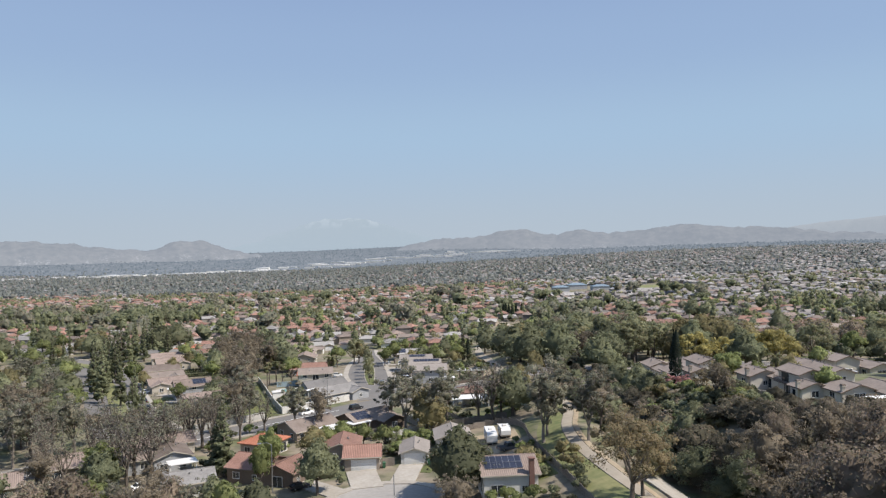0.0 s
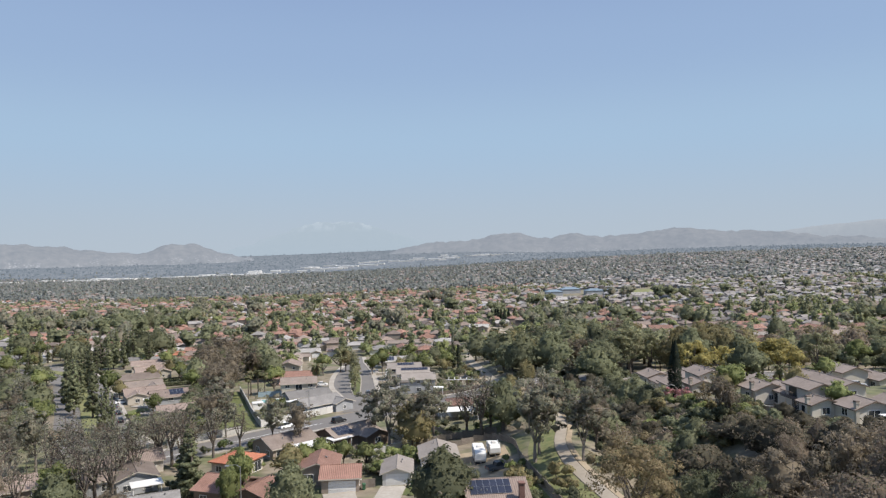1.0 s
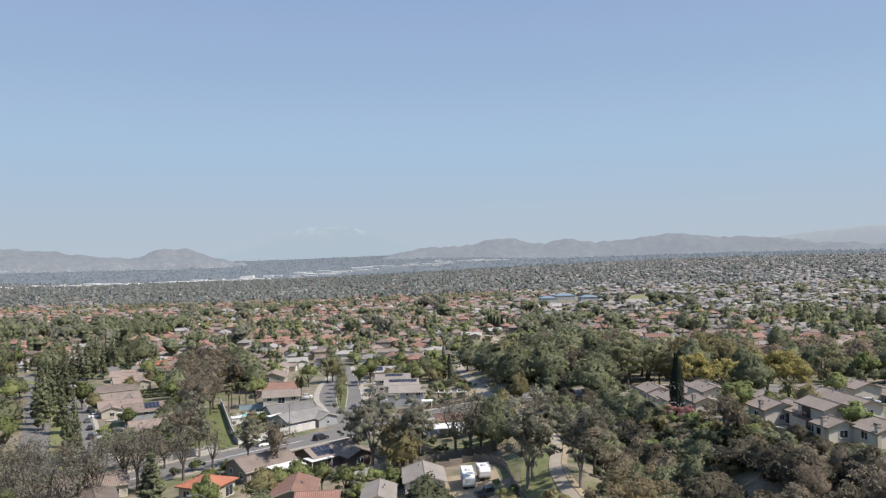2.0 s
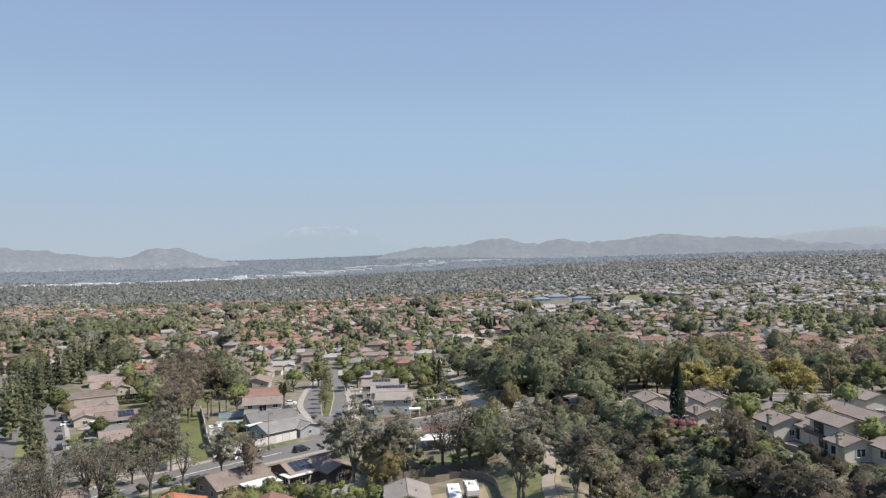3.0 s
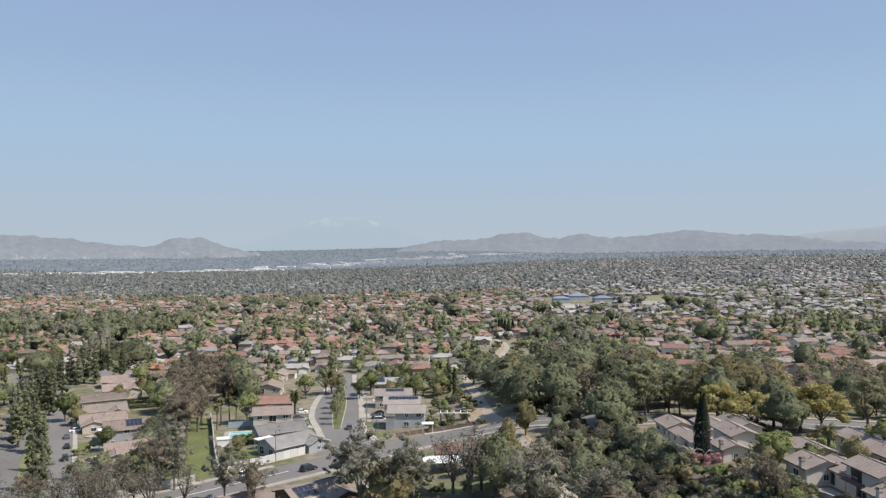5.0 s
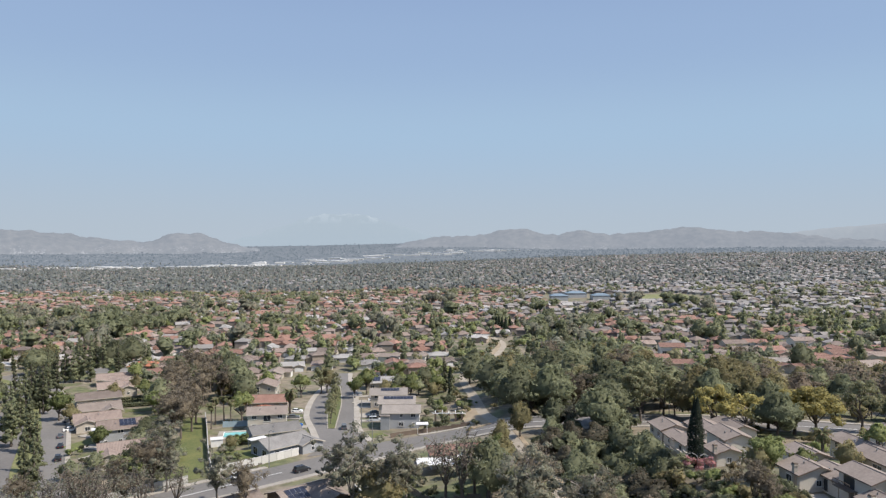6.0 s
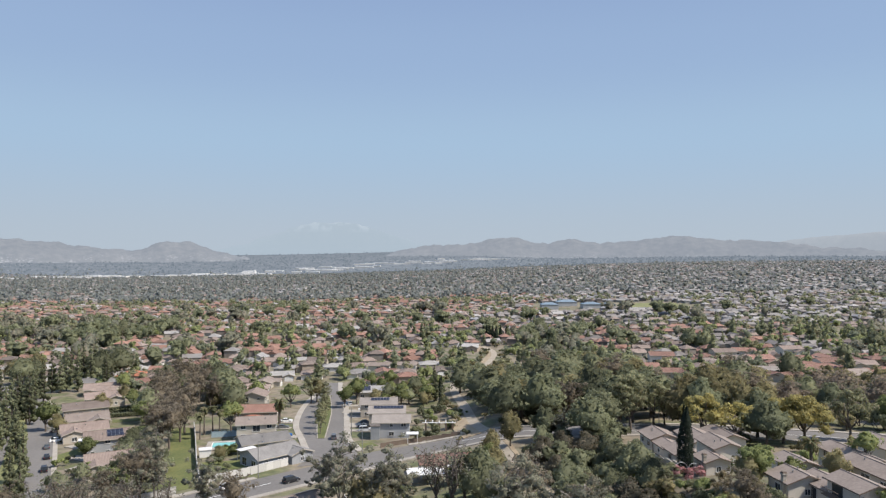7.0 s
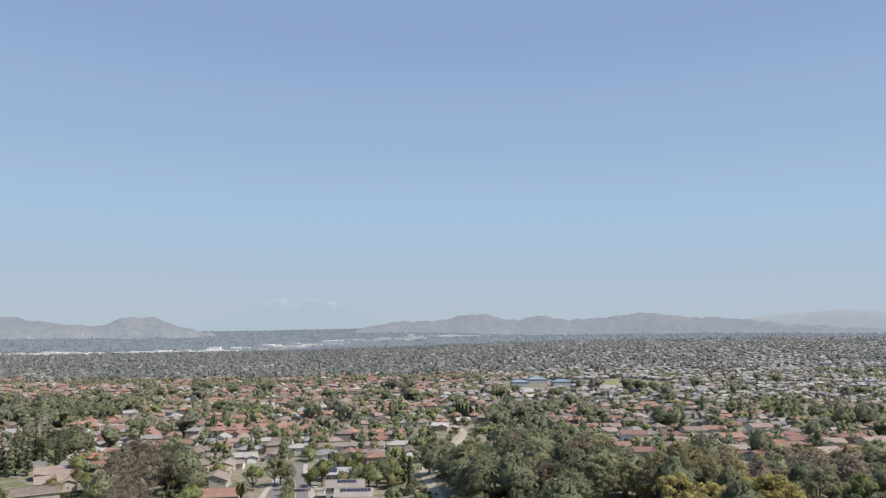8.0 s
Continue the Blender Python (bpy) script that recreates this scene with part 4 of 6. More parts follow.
def house(x, y, rot, label, blocks, wall, roof, garage=None, chimney=None, solar=None, name="house", group="houses of the estate", glazed=1.0, trim=None, lift=0.0, edge=None):
    """A house of several blocks (cx, cy, w, d, wall height, roof kind, ridge axis); its front faces -y before it is turned.
    garage: (block, x, width); chimney: (x, y, top); solar: (block, side, rows, columns, shift)."""
    root = thing(name, spot(x, y, rot, lift), label, "house", group)
    wall_mat, roof_mat = STUCCO.get(wall, wall), ROOFING.get(roof, roof)
    frames = []
    for cx, cy, w, d, h, kind, axis in blocks:
        turned = axis == "y"
        m = pose(cx, cy, 0, 0, 0, 90 if turned else 0)
        lw, ld = (d, w) if turned else (w, d)
        frames.append((m, lw, ld, h, kind))
        part("wall", wall_build(lw, ld, h, kind), wall_mat, root, m=m)
        part("roof", roof_build(lw, ld, h, kind), [roof_mat, edge or (STUCCO["brown"] if wall == "brown" else STUCCO["beige"])], root, m=m)
    for i, (cx, cy, w, d, h, kind, axis) in enumerate(blocks):
        for nx, ny, L, deep in ((0, -1, w, d), (0, 1, w, d), (-1, 0, d, w), (1, 0, d, w)):
            n = int(L // 3.4)
            for k in range(n):
                s = (k + 0.5) / n * L - L / 2
                px, py = cx + nx * deep / 2 - ny * s, cy + ny * deep / 2 + nx * s
                if garage and garage[0] == i and ny == -1 and abs(px - garage[1]) < garage[2] / 2 + 1:
                    continue
                if any(j != i and abs(px + 0.3 * nx - o[0]) < o[2] / 2 + 0.8 and abs(py + 0.3 * ny - o[1]) < o[3] / 2 + 0.8 for j, o in enumerate(blocks)):
                    continue
                for sill in ((0.9, 3.5) if h > 4.4 else (0.9,)):
                    if luck.random() < glazed:
                        size = (2.2, 2.0) if luck.random() < 0.2 else (1.5, 1.2) if luck.random() < 0.75 else (1.0, 1.0)
                        add_window(root, pose(px, py, sill if size[1] < 1.5 else sill - 0.75, 0, 0, math.degrees(math.atan2(nx, -ny))), size)
    if garage:
        i, gx, gw = garage
        gy = blocks[i][1] - blocks[i][3] / 2
        b = Build()
        for r in range(4):
            b.box(gx - gw / 2, gy - 0.05, 0.04 + r * 0.53, gx + gw / 2, gy + 0.05, 0.54 + r * 0.53, inset=0.015)
        part("garage_door", b, trim or WHITE_PAINT, root, "panelled white garage door")
    if chimney:
        qx, qy, top = chimney
        b = Build()
        e = 0.4 if name == "house" else 0.3
        b.box(qx - e, qy - e, 0, qx + e, qy + e, top), b.box(qx - e - 0.1, qy - e - 0.1, top, qx + e + 0.1, qy + e + 0.1, top + 0.18)
        part("chimney", b, BRICK if name == "house" else STUCCO["beige"], root)
        if name != "house":
            part("chimney_cap", Build().box(qx - 0.36, qy - 0.36, top + 0.18, qx + 0.36, qy + 0.36, top + 0.45, inset=0.06), STUCCO["brown"], root, "dark chimney cap")
    if solar:
        i, side, rows, cols, shift = solar
        m, lw, ld, h, kind = frames[i]
        array = part("solar_array", Build().box(-0.05, -0.05, 0, 0.05, 0.05, 0.05), METAL, root, m=m)
        panel = Build()
        panel.box(-0.5, -0.82, 0, 0.5, 0.82, 0.05)
        panel.box(-0.47, -0.79, 0.05, 0.47, 0.79, 0.062, 1)
        data = panel.mesh("solar_panel", [METAL, PANEL])
        e, top = (h - 0.5 * PITCH, h + ld / 2 * PITCH)
        for r in range(rows):
            q = 0.9 + 1.68 * r * math.cos(math.atan(PITCH)) + 0.3
            for c in range(cols):
                part("solar_panel", data, [], array, m=pose(shift + (c - (cols - 1) / 2) * 1.04, side * q, top + 0.28 - q * PITCH, -side * math.degrees(math.atan(PITCH))))
        array.location.z = 0
    for _ in range(2 if glazed > 0.5 else 1):
        i = luck.randrange(len(blocks))
        m, lw, ld, h, kind = frames[i]
        q, s = ld * luck.uniform(0.1, 0.3), luck.choice((-1, 1))
        v = m @ Vector((luck.uniform(-0.3, 0.3) * lw, s * q, 0))
        z = h + (ld / 2 - q) * PITCH if kind != "flat" else h + 0.3
        part("roof_vent", Build().tube([(v.x, v.y, z - 0.3), (v.x, v.y, z + 0.55)], [0.12, 0.12], 6), METAL, root)
    return root


def patio_cover(x, y, rot, w, d, h, label="white slatted patio cover on posts"):
    root = thing("patio_cover", spot(x, y, rot), label, "patio cover", "patio covers")
    b = Build()
    b.box(-w / 2, -d / 2, h - 0.28, w / 2, -d / 2 + 0.12, h - 0.1), b.box(-w / 2, d / 2 - 0.12, h - 0.28, w / 2, d / 2, h - 0.1)
    b.box(-w / 2 - 0.2, -d / 2 - 0.2, h - 0.1, w / 2 + 0.2, d / 2 + 0.2, h)
    part("canopy", b, WHITE_PAINT, root)
    for sx in (-1, 1):
        for sy in (-1, 1):
            part("post", Build().box(sx * (w / 2 - 0.15) - 0.07, sy * (d / 2 - 0.15) - 0.07, -0.8, sx * (w / 2 - 0.15) + 0.07, sy * (d / 2 - 0.15) + 0.07, h - 0.28), WHITE_PAINT, root)
    return root


def boundary(name, points, h, mat, label, category, span=2.6, pillar=0.0, thick=0.16, slats=0):
    """A wall or fence of separate panels between pillars along a plan line."""
    line = smooth(points, span)
    root = thing(name, spot(*line[0]), label, category, category + "s")
    back = root.matrix_basis.inverted()
    for i, (p, q) in enumerate(zip(line, line[1:])):
        d = q - p
        L, a = d.length, math.degrees(math.atan2(d.y, d.x))
        z = (up(*p) + up(*q)) / 2
        m = back @ pose(p.x, p.y, z, 0, 0, a)
        b = Build()
        if slats:
            b.box(0, -thick / 2, -0.7, L, thick / 2, h)
        else:
            b.box(0, -thick / 2, -0.8, L, thick / 2, h - 0.08), b.box(-0.02, -thick / 2 - 0.04, h - 0.08, L + 0.02, thick / 2 + 0.04, h)
        part("panel", b, mat, root, m=m)
        if pillar:
            part("pillar", Build().box(-pillar / 2, -pillar / 2, -0.8, pillar / 2, pillar / 2, h + 0.12, inset=0.02), mat, root, m=m)
    return root


# ---- vehicles ----
def extrude(b, profile, y0, y1, lean=0.0, mat=0):
    """A side outline (x, z) drawn out from y0 to y1; its upper points lean inward."""
    zs = [z for _, z in profile]
    lo, hi = min(zs), max(zs)
    ring = lambda y, s: [(x, y + s * lean * (z - lo) / (hi - lo), z) for x, z in profile]
    return b.solid([ring(y0, 1), ring(y1, -1)], mat)


def car(x, y, rot, paint, label, style="saloon"):
    root = thing("car", spot(x, y, rot, 0.07) @ Matrix.Scale(0.86, 4), label, "car", "parked cars")
    L, W, H = {"saloon": (4.6, 1.8, 1.45), "suv": (4.7, 1.9, 1.75), "pickup": (5.4, 1.95, 1.8)}[style]
    h = L / 2
    body = Build()
    extrude(body, [(-h, 0.35), (-h + 0.1, 0.25), (h - 0.1, 0.25), (h, 0.4), (h - 0.05, 0.72), (h - 0.5, 0.86), (0.75, 0.95), (-h + 0.4, 0.98), (-h + 0.02, 0.9)], -W / 2, W / 2, 0.08)
    part("body", body, PAINT[paint], root)
    if style == "saloon":
        glass, top = [(1.0, 0.94), (0.3, H - 0.05), (-1.1, H - 0.03), (-1.9, 0.96)], [(0.35, H - 0.06), (0.2, H), (-1.0, H), (-1.2, H - 0.06)]
    elif style == "suv":
        glass, top = [(1.1, 0.94), (0.5, H - 0.06), (-2.0, H - 0.05), (-2.2, 0.97)], [(0.5, H - 0.07), (0.3, H), (-1.9, H), (-2.1, H - 0.07)]
    else:
        glass, top = [(1.2, 0.94), (0.6, H - 0.06), (-0.6, H - 0.05), (-0.8, 0.97)], [(0.6, H - 0.07), (0.45, H), (-0.5, H), (-0.65, H - 0.07)]
        bed = Build()
        bed.box(-h + 0.1, -W / 2 + 0.12, 0.9, -0.95, W / 2 - 0.12, 1.02)
        part("bed", bed, RUBBER, root)
    part("glazing", extrude(Build(), glass, -W / 2 + 0.1, W / 2 - 0.1, 0.14), GLASS, root)
    part("roof", extrude(Build(), top, -W / 2 + 0.24, W / 2 - 0.24, 0.03), PAINT[paint], root)
    for sx in (-1, 1):
        for sy in (-1, 1):
            cx, cy = sx * L * 0.31, sy * (W / 2 - 0.1)
            t = part("wheel", Build().tube([(cx, cy - 0.11, 0.33), (cx, cy + 0.11, 0.33)], [0.33, 0.33], 12), RUBBER, root)
            part("rim", Build().tube([(cx, cy + sy * 0.1, 0.33), (cx, cy + sy * 0.125, 0.33)], [0.2, 0.19], 8), METAL, t)
    for sy in (-1, 1):
        part("headlight", Build().box(h - 0.09, sy * 0.62 - 0.17, 0.62, h - 0.01, sy * 0.62 + 0.17, 0.74), WHITE_PAINT, root)
        part("tail_light", Build().box(-h + 0.0, sy * 0.68 - 0.13, 0.66, -h + 0.06, sy * 0.68 + 0.13, 0.84), PAINT["red"], root)
    return root


def trailer(x, y, rot, L, W, H, label):
    root = thing("travel_trailer", spot(x, y, rot, 0.05), label, "trailer", "travel trailers")
    h = L / 2
    b = Build()
    extrude(b, [(-h, 0.55), (h - 0.35, 0.55), (h, 0.95), (h, H - 0.5), (h - 0.45, H), (-h + 0.2, H), (-h, H - 0.25)], -W / 2, W / 2, 0.05)
    part("body", b, WHITE_PAINT, root)
    for dx in (-L * 0.3, L * 0.12):
        for sy in (-1, 1):
            add_window(root, pose(dx, sy * W / 2, 1.45, 0, 0, 0 if sy < 0 else 180), (1.0, 1.0))
    part("door", Build().box(L * 0.28, -W / 2 - 0.04, 0.65, L * 0.28 + 0.7, -W / 2 + 0.03, 2.4), STUCCO["beige"], root)
    part("air_conditioner", Build().box(-0.5, -0.45, H, 0.5, 0.45, H + 0.3, inset=0.1), STUCCO["white"], root)
    part("stripe", Build().box(-h + 0.05, -W / 2 - 0.015, 1.05, h - 0.3, -W / 2 + 0.02, 1.25), STUCCO["tan"], root)
    for sx in (-0.45, 0.45):
        for sy in (-1, 1):
            part("wheel", Build().tube([(sx, sy * (W / 2 - 0.22), 0.36), (sx, sy * (W / 2 - 0.02), 0.36)], [0.36, 0.36], 10), RUBBER, root)
    part("hitch", Build().tube([(h - 0.2, 0, 0.5), (h + 1.1, 0, 0.45)], [0.08, 0.05], 6), METAL, root)
    part("skirt", Build().box(-h + 0.2, -W / 2 + 0.1, 0.0, h - 0.6, W / 2 - 0.1, 0.55), RUBBER, root)
    return root


def street_lamp(x, y, rot, h=8.5):
    root = thing("street_lamp", spot(x, y, rot), "grey metal street lamp with a curved arm", "street lamp", "street lamps")
    part("pole", Build().tube([(0, 0, -0.5), (0, 0, h * 0.6), (0, 0, h)], [0.12, 0.09, 0.06], 8), METAL, root)
    part("arm", Build().tube([(0, 0, h - 0.1), (0.7, 0, h + 0.35), (1.9, 0, h + 0.4)], [0.05, 0.045, 0.04], 6), METAL, root)
    part("lamp_head", Build().box(1.7, -0.15, h + 0.28, 2.4, 0.15, h + 0.46, inset=0.04), METAL, root)
    return root


# ---- the near houses ----
house(-22.5, 154.5, 4, "terracotta-tiled house with a white garage door on the cul-de-sac", [(0, 0, 6.6, 7.2, 2.6, "gable", "x"), (-4.5, 5.5, 7, 9, 2.8, "gable", "y")], "tan", "terracotta", garage=(0, 0.3, 4.8))
house(-12.6, 158, 2, "white gabled house with faded grey-brown roof and white garage door", [(0, 0, 5.2, 8, 2.2, "gable", "y")], "white", "fawn", garage=(0, 0, 4.0))
house(3.8, 134.5, 5, "pale two-storey house with faded roof, solar panels and a brick chimney", [(0, 0, 8.8, 9.4, 3.7, "gable", "x")], "white", "pink", chimney=(3.3, -4.95, 6.2), solar=(0, -1, 2, 6, -0.9))
house(-45, 167, -22, "house with bright orange clay tile roof", [(0, 0, 7, 7, 2.8, "hip", "x")], "beige", "orange")
house(-41.5, 149.5, -20, "brown-walled house with ribbed terracotta tile roof", [(0, 0, 8, 8.5, 2.8, "gable", "x"), (7, -1, 6.5, 7, 2.9, "gable", "y")], "brown", "terracotta")
house(-52.5, 142, 24, "white house with grey shingle gable roof", [(0, 0, 9, 7, 2.7, "gable", "x")], "white", "grey")
house(-62.5, 160, 30, "grey-walled house with brown gable roof behind bare trees", [(0, 0, 7, 9, 3.0, "gable", "y"), (-7, 2, 8, 7, 2.7, "gable", "x")], "grey", "brown")
house(-69, 171, 32, "tan house with faded salmon tile roof", [(0, 0, 13, 8, 2.8, "gable", "x")], "beige", "pink")
house(-80, 158, 30, "beige house with faded salmon roof among trees", [(0, 0, 13, 8.5, 2.8, "gable", "x")], "tan", "pink")
house(-89, 144, 30, "tan house with faded salmon roof behind trees", [(0, 0, 10, 8, 2.8, "gable", "x")], "tan", "pink")
house(-25.8, 188, 42, "brown house with taupe shingle roof and solar panels", [(0, 0, 11.5, 8.6, 2.7, "gable", "x"), (3.2, -4.4, 6, 5.4, 2.6, "gable", "y")], "brown", "taupe", solar=(0, -1, 2, 4, -2.8))
house(-38.5, 181, 42, "low house with faded brown roof beside the avenue", [(0, 0, 11, 9, 2.7, "gable", "x")], "tan", "brown")
house(-2, 166, 4, "house with faded grey-brown gable roof behind a large tree", [(-3, 0, 7, 8, 2.4, "gable", "y")], "white", "fawn", glazed=0.6)
house(4.5, 216, 8, "low house with faded orange tile roofs beside the avenue", [(-4, 0, 6, 7, 2.7, "hip", "x"), (4.5, 0.5, 7, 7.5, 2.7, "hip", "x")], "white", "terracotta")
for x, y, rot, w, d in ((-1, 208.5, 8, 8, 5), (7.5, 205.5, 8, 6.5, 5), (-27, 182.2, 42, 5, 3), (-32.5, 177, 42, 6.5, 3.6), (-57.5, 153.5, 30, 5, 3.4), (-5.5, 250.5, 4, 3, 2.4), (-48, 236, 44, 4.5, 2), (-98, 253, 28, 3.5, 3), (-87, 255, 28, 6, 1.6)):
    patio_cover(x, y, rot, w, d, 2.7)

# west of the divided street
house(-40.5, 231.5, 44, "low grey house with slate-grey shingle roof", [(0, 0, 12.5, 9, 2.7, "gable", "x"), (5, -4, 6, 5, 2.6, "gable", "y")], "grey", "grey")
house(-46.5, 247, 30, "long low grey-roofed house", [(0, 0, 13, 8, 2.7, "gable", "x")], "grey", "grey")
house(-52, 262, 12, "two-storey beige house with taupe roof and balcony windows", [(0, 0, 11, 8, 4.8, "gable", "x")], "beige", "taupe")
house(-57, 276, 10, "house with small bright orange tile roof", [(0, 0, 8, 7, 2.8, "hip", "x")], "beige", "orange")
house(-60, 293, 8, "house with salmon tile roof", [(0, 0, 14, 9, 2.9, "gable", "x")], "tan", "terracotta")
house(-66, 313, 4, "two-storey house with salmon gable roof", [(0, 0, 9, 9, 4.8, "gable", "y"), (-7, 2, 7, 8, 2.8, "gable", "x")], "beige", "pink")
house(-74, 342, 6, "house with pale tile roof", [(0, 0, 12, 9, 2.8, "hip", "x")], "beige", "pink")
# east of it
house(-12, 261, 2, "two-storey blue-grey house facing the avenue", [(0, 0, 10.5, 8, 4.7, "gable", "x"), (-4.6, -4.1, 2.6, 2.6, 4.0, "flat", "x")], "grey", "fawn")
house(-14.5, 277, 2, "house with faded tile roof and a row of solar panels", [(0, 0, 11, 8, 4.6, "gable", "x")], "beige", "fawn", solar=(0, -1, 1, 9, 0.5))
house(-18.5, 293, 4, "house with faded flat-toned roof and solar strip", [(0, 0, 12, 8, 4.6, "gable", "x")], "beige", "fawn", solar=(0, -1, 1, 6, 0.5))
house(-24, 330, 6, "house with dark solar panels on a beige roof", [(0, 0, 12, 9, 2.9, "gable", "x"), (3, -5, 6, 5, 2.8, "gable", "y")], "beige", "pale", solar=(0, -1, 2, 4, -3))
# the row on the western street
house(-90, 248.5, 28, "two-storey house with pale roof and solar panels", [(0, 0, 11, 9, 4.6, "gable", "x"), (6.5, -2, 7, 7, 2.8, "gable", "y")], "grey", "pink", solar=(0, -1, 2, 4, 2.0))
house(-79, 228, 28, "house with pale tan hip roof", [(0, 0, 12, 9, 3.2, "gable", "x"), (-4, -5, 6, 6, 3.0, "gable", "y")], "beige", "pink")
house(-106, 268, 30, "low house with pale roof", [(0, 0, 12.5, 8.5, 2.9, "gable", "x"), (-3, -4.6, 6, 6, 2.8, "gable", "y")], "beige", "pink")
house(-113, 284, 30, "low house with taupe roof", [(0, 0, 12, 8.5, 2.9, "gable", "x"), (3, -4.6, 6, 6, 2.8, "gable", "y")], "beige", "taupe")
house(-123, 303, 30, "low house with brown roof", [(0, 0, 14, 9, 2.9, "gable", "x")], "beige", "brown")
house(-126, 322, 30, "house with pale tan cross-gabled roof", [(0, 0, 12, 9, 3.2, "gable", "x"), (4, -4, 6, 6, 3.0, "gable", "y")], "beige", "pink")
house(-136, 343, 24, "broad house with faded flat-toned roof", [(0, 0, 13, 9, 3.0, "gable", "x")], "beige", "pink")
house(-139, 378, 10, "low house with bright orange tile roof", [(0, 0, 12, 9, 2.8, "hip", "x")], "beige", "orange")

# ---- the condominiums on the hill ----
CONDO = "condominiums on the hill"
def condo(x, y, rot, label, blocks, **more):
    return house(x, y, rot, label, blocks, "cream", "taupe", name="condominium", group=CONDO, edge=STUCCO["brown"], **more)
def balcony(root, x, y, z, length):
    """A balcony on a west wall: a slab, a dark railing of thin bars and a dark glazed door behind it."""
    deck = part("balcony", Build().box(x - 1.3, y - length / 2, z - 0.15, x, y + length / 2, z), STUCCO["brown"], root, "dark timber balcony")
    part("railing", Build().box(x - 1.3, y - length / 2, z + 0.95, x - 1.22, y + length / 2, z + 1.05), STUCCO["brown"], deck)
    bar = Build().box(-0.02, 0, 0, 0.02, 0.05, 0.95).mesh("baluster", [STUCCO["brown"]])
    for k in range(int(length / 0.3) + 1):
        part("baluster", bar, [], deck, m=pose(x - 1.26, y - length / 2 + 0.3 * k, z))
    part("balcony_door", Build().box(x - 0.06, y - 1.1, z + 0.02, x + 0.02, y + 1.1, z + 2.0), GLASS, root, "dark sliding glass door")
    part("post", Build().box(x - 1.3, y - length / 2, -1.0, x - 1.15, y - length / 2 + 0.15, z - 0.15), STUCCO["brown"], root)
condo(55.2, 186, 5, "two-storey beige condominium with taupe gable roof", [(0, 0, 5.4, 7.6, 4.4, "gable", "y")], lift=0.4)
condo(51.6, 180, 5, "low beige condominium wing with taupe roof and chimney", [(0, 0, 4.6, 4.6, 2.6, "gable", "y")], chimney=(-2.4, -1.8, 3.7))
condo(51.5, 211, 5, "low beige condominium with taupe gable roof", [(0, 0, 6.2, 7, 2.8, "gable", "y"), (-0.8, -7, 4.2, 6, 2.5, "gable", "y")])
condo(58.5, 206, 5, "beige condominium with taupe roof and skylight", [(0, 0, 6, 9.5, 3.2, "gable", "y"), (6.5, 2, 6, 9, 3.0, "gable", "y")])
condo(51, 194.5, 5, "low beige condominium behind the cypress", [(0, 0, 5, 5.5, 2.6, "gable", "y")], glazed=0.8)
condo(57.3, 161.0, 7, "beige condominium with taupe gable roof and chimney", [(0, 0, 6.2, 5.2, 2.8, "gable", "y")], chimney=(-3.2, -1.6, 3.9))
condo(61.0, 158.6, 6, "low beige condominium with long taupe roof", [(0, 0, 5.4, 6.6, 2.5, "gable", "y")])
terraced = condo(61.4, 151.6, 7, "two-storey beige condominium with balcony and taupe roof", [(0, 0, 4.9, 6.7, 4.3, "gable", "y"), (-2.0, -5.3, 5.0, 3.6, 2.6, "gable", "y")], chimney=(-4.7, -6.2, 3.6))
balcony(terraced, -2.45, 1.2, 2.3, 3.6)
condo(63, 173, 6, "low beige condominium with taupe roof behind a garden", [(0, 0, 5, 5.6, 2.5, "gable", "y")])
condo(72.4, 164.4, 6, "beige condominium with long taupe roof", [(0, 0, 5.2, 12, 2.7, "gable", "y")])
condo(65.4, 142.4, 7, "beige condominium with taupe roof and white patio strip", [(0, 0, 6.6, 5.0, 2.4, "gable", "y"), (6.2, -1.4, 6, 8, 2.4, "gable", "y")], chimney=(-3.1, -2.5, 3.4))
condo(77, 179, 6, "row of garages with taupe roof", [(0, 0, 5.4, 13, 2.4, "gable", "y")], glazed=0.4)
condo(87, 186, 6, "two-storey beige condominium with taupe roof", [(0, 0, 6, 7.6, 4.0, "gable", "y"), (6, -3, 5.6, 8, 2.6, "gable", "y")])
condo(93, 166, 6, "two-storey beige condominium above the ravine", [(0, 0, 6.4, 9, 4.0, "gable", "y")])
condo(76, 134, 8, "low beige condominium with taupe roof at the edge of the slope", [(0, 0, 6, 8, 2.4, "gable", "y")])
patio_cover(67.6, 135.4, 7, 6.5, 1.9, 2.2)

# ---- walls and fences ----
boundary("garden_wall", [(-51.5, 211), (-44, 218.5), (-35.5, 228)], 1.9, STUCCO["white"], "pale concrete panel wall along the avenue", "wall", 2.0, 0.3)
boundary("block_wall", [(-69, 193), (-62, 199), (-55, 205.5)], 1.8, BLOCK, "grey block wall along the avenue", "wall", 2.4, 0.3)
boundary("slope_wall", [(-51.8, 211.5), (-58.5, 229), (-69.5, 260), (-76.5, 279)], 1.8, BLOCK, "grey block wall beside the grass slope", "wall", 3.0, 0.3)
boundary("corner_wall", [(-17.5, 196.5), (-14, 189), (-10.5, 181.5)], 1.8, BLOCK, "pale grey block wall", "wall", 2.4, 0.3)
boundary("corner_wall", [(-10.5, 181.3), (-14.5, 178), (-19, 173)], 1.8, BLOCK, "pale grey block wall", "wall", 2.4, 0.3)
boundary("wooden_fence", [(-10, 181.5), (-2, 185.5), (8, 184)], 1.6, BROWN_FENCE, "weathered brown board fence", "fence", 2.4, 0.14, 0.05, 0.2)
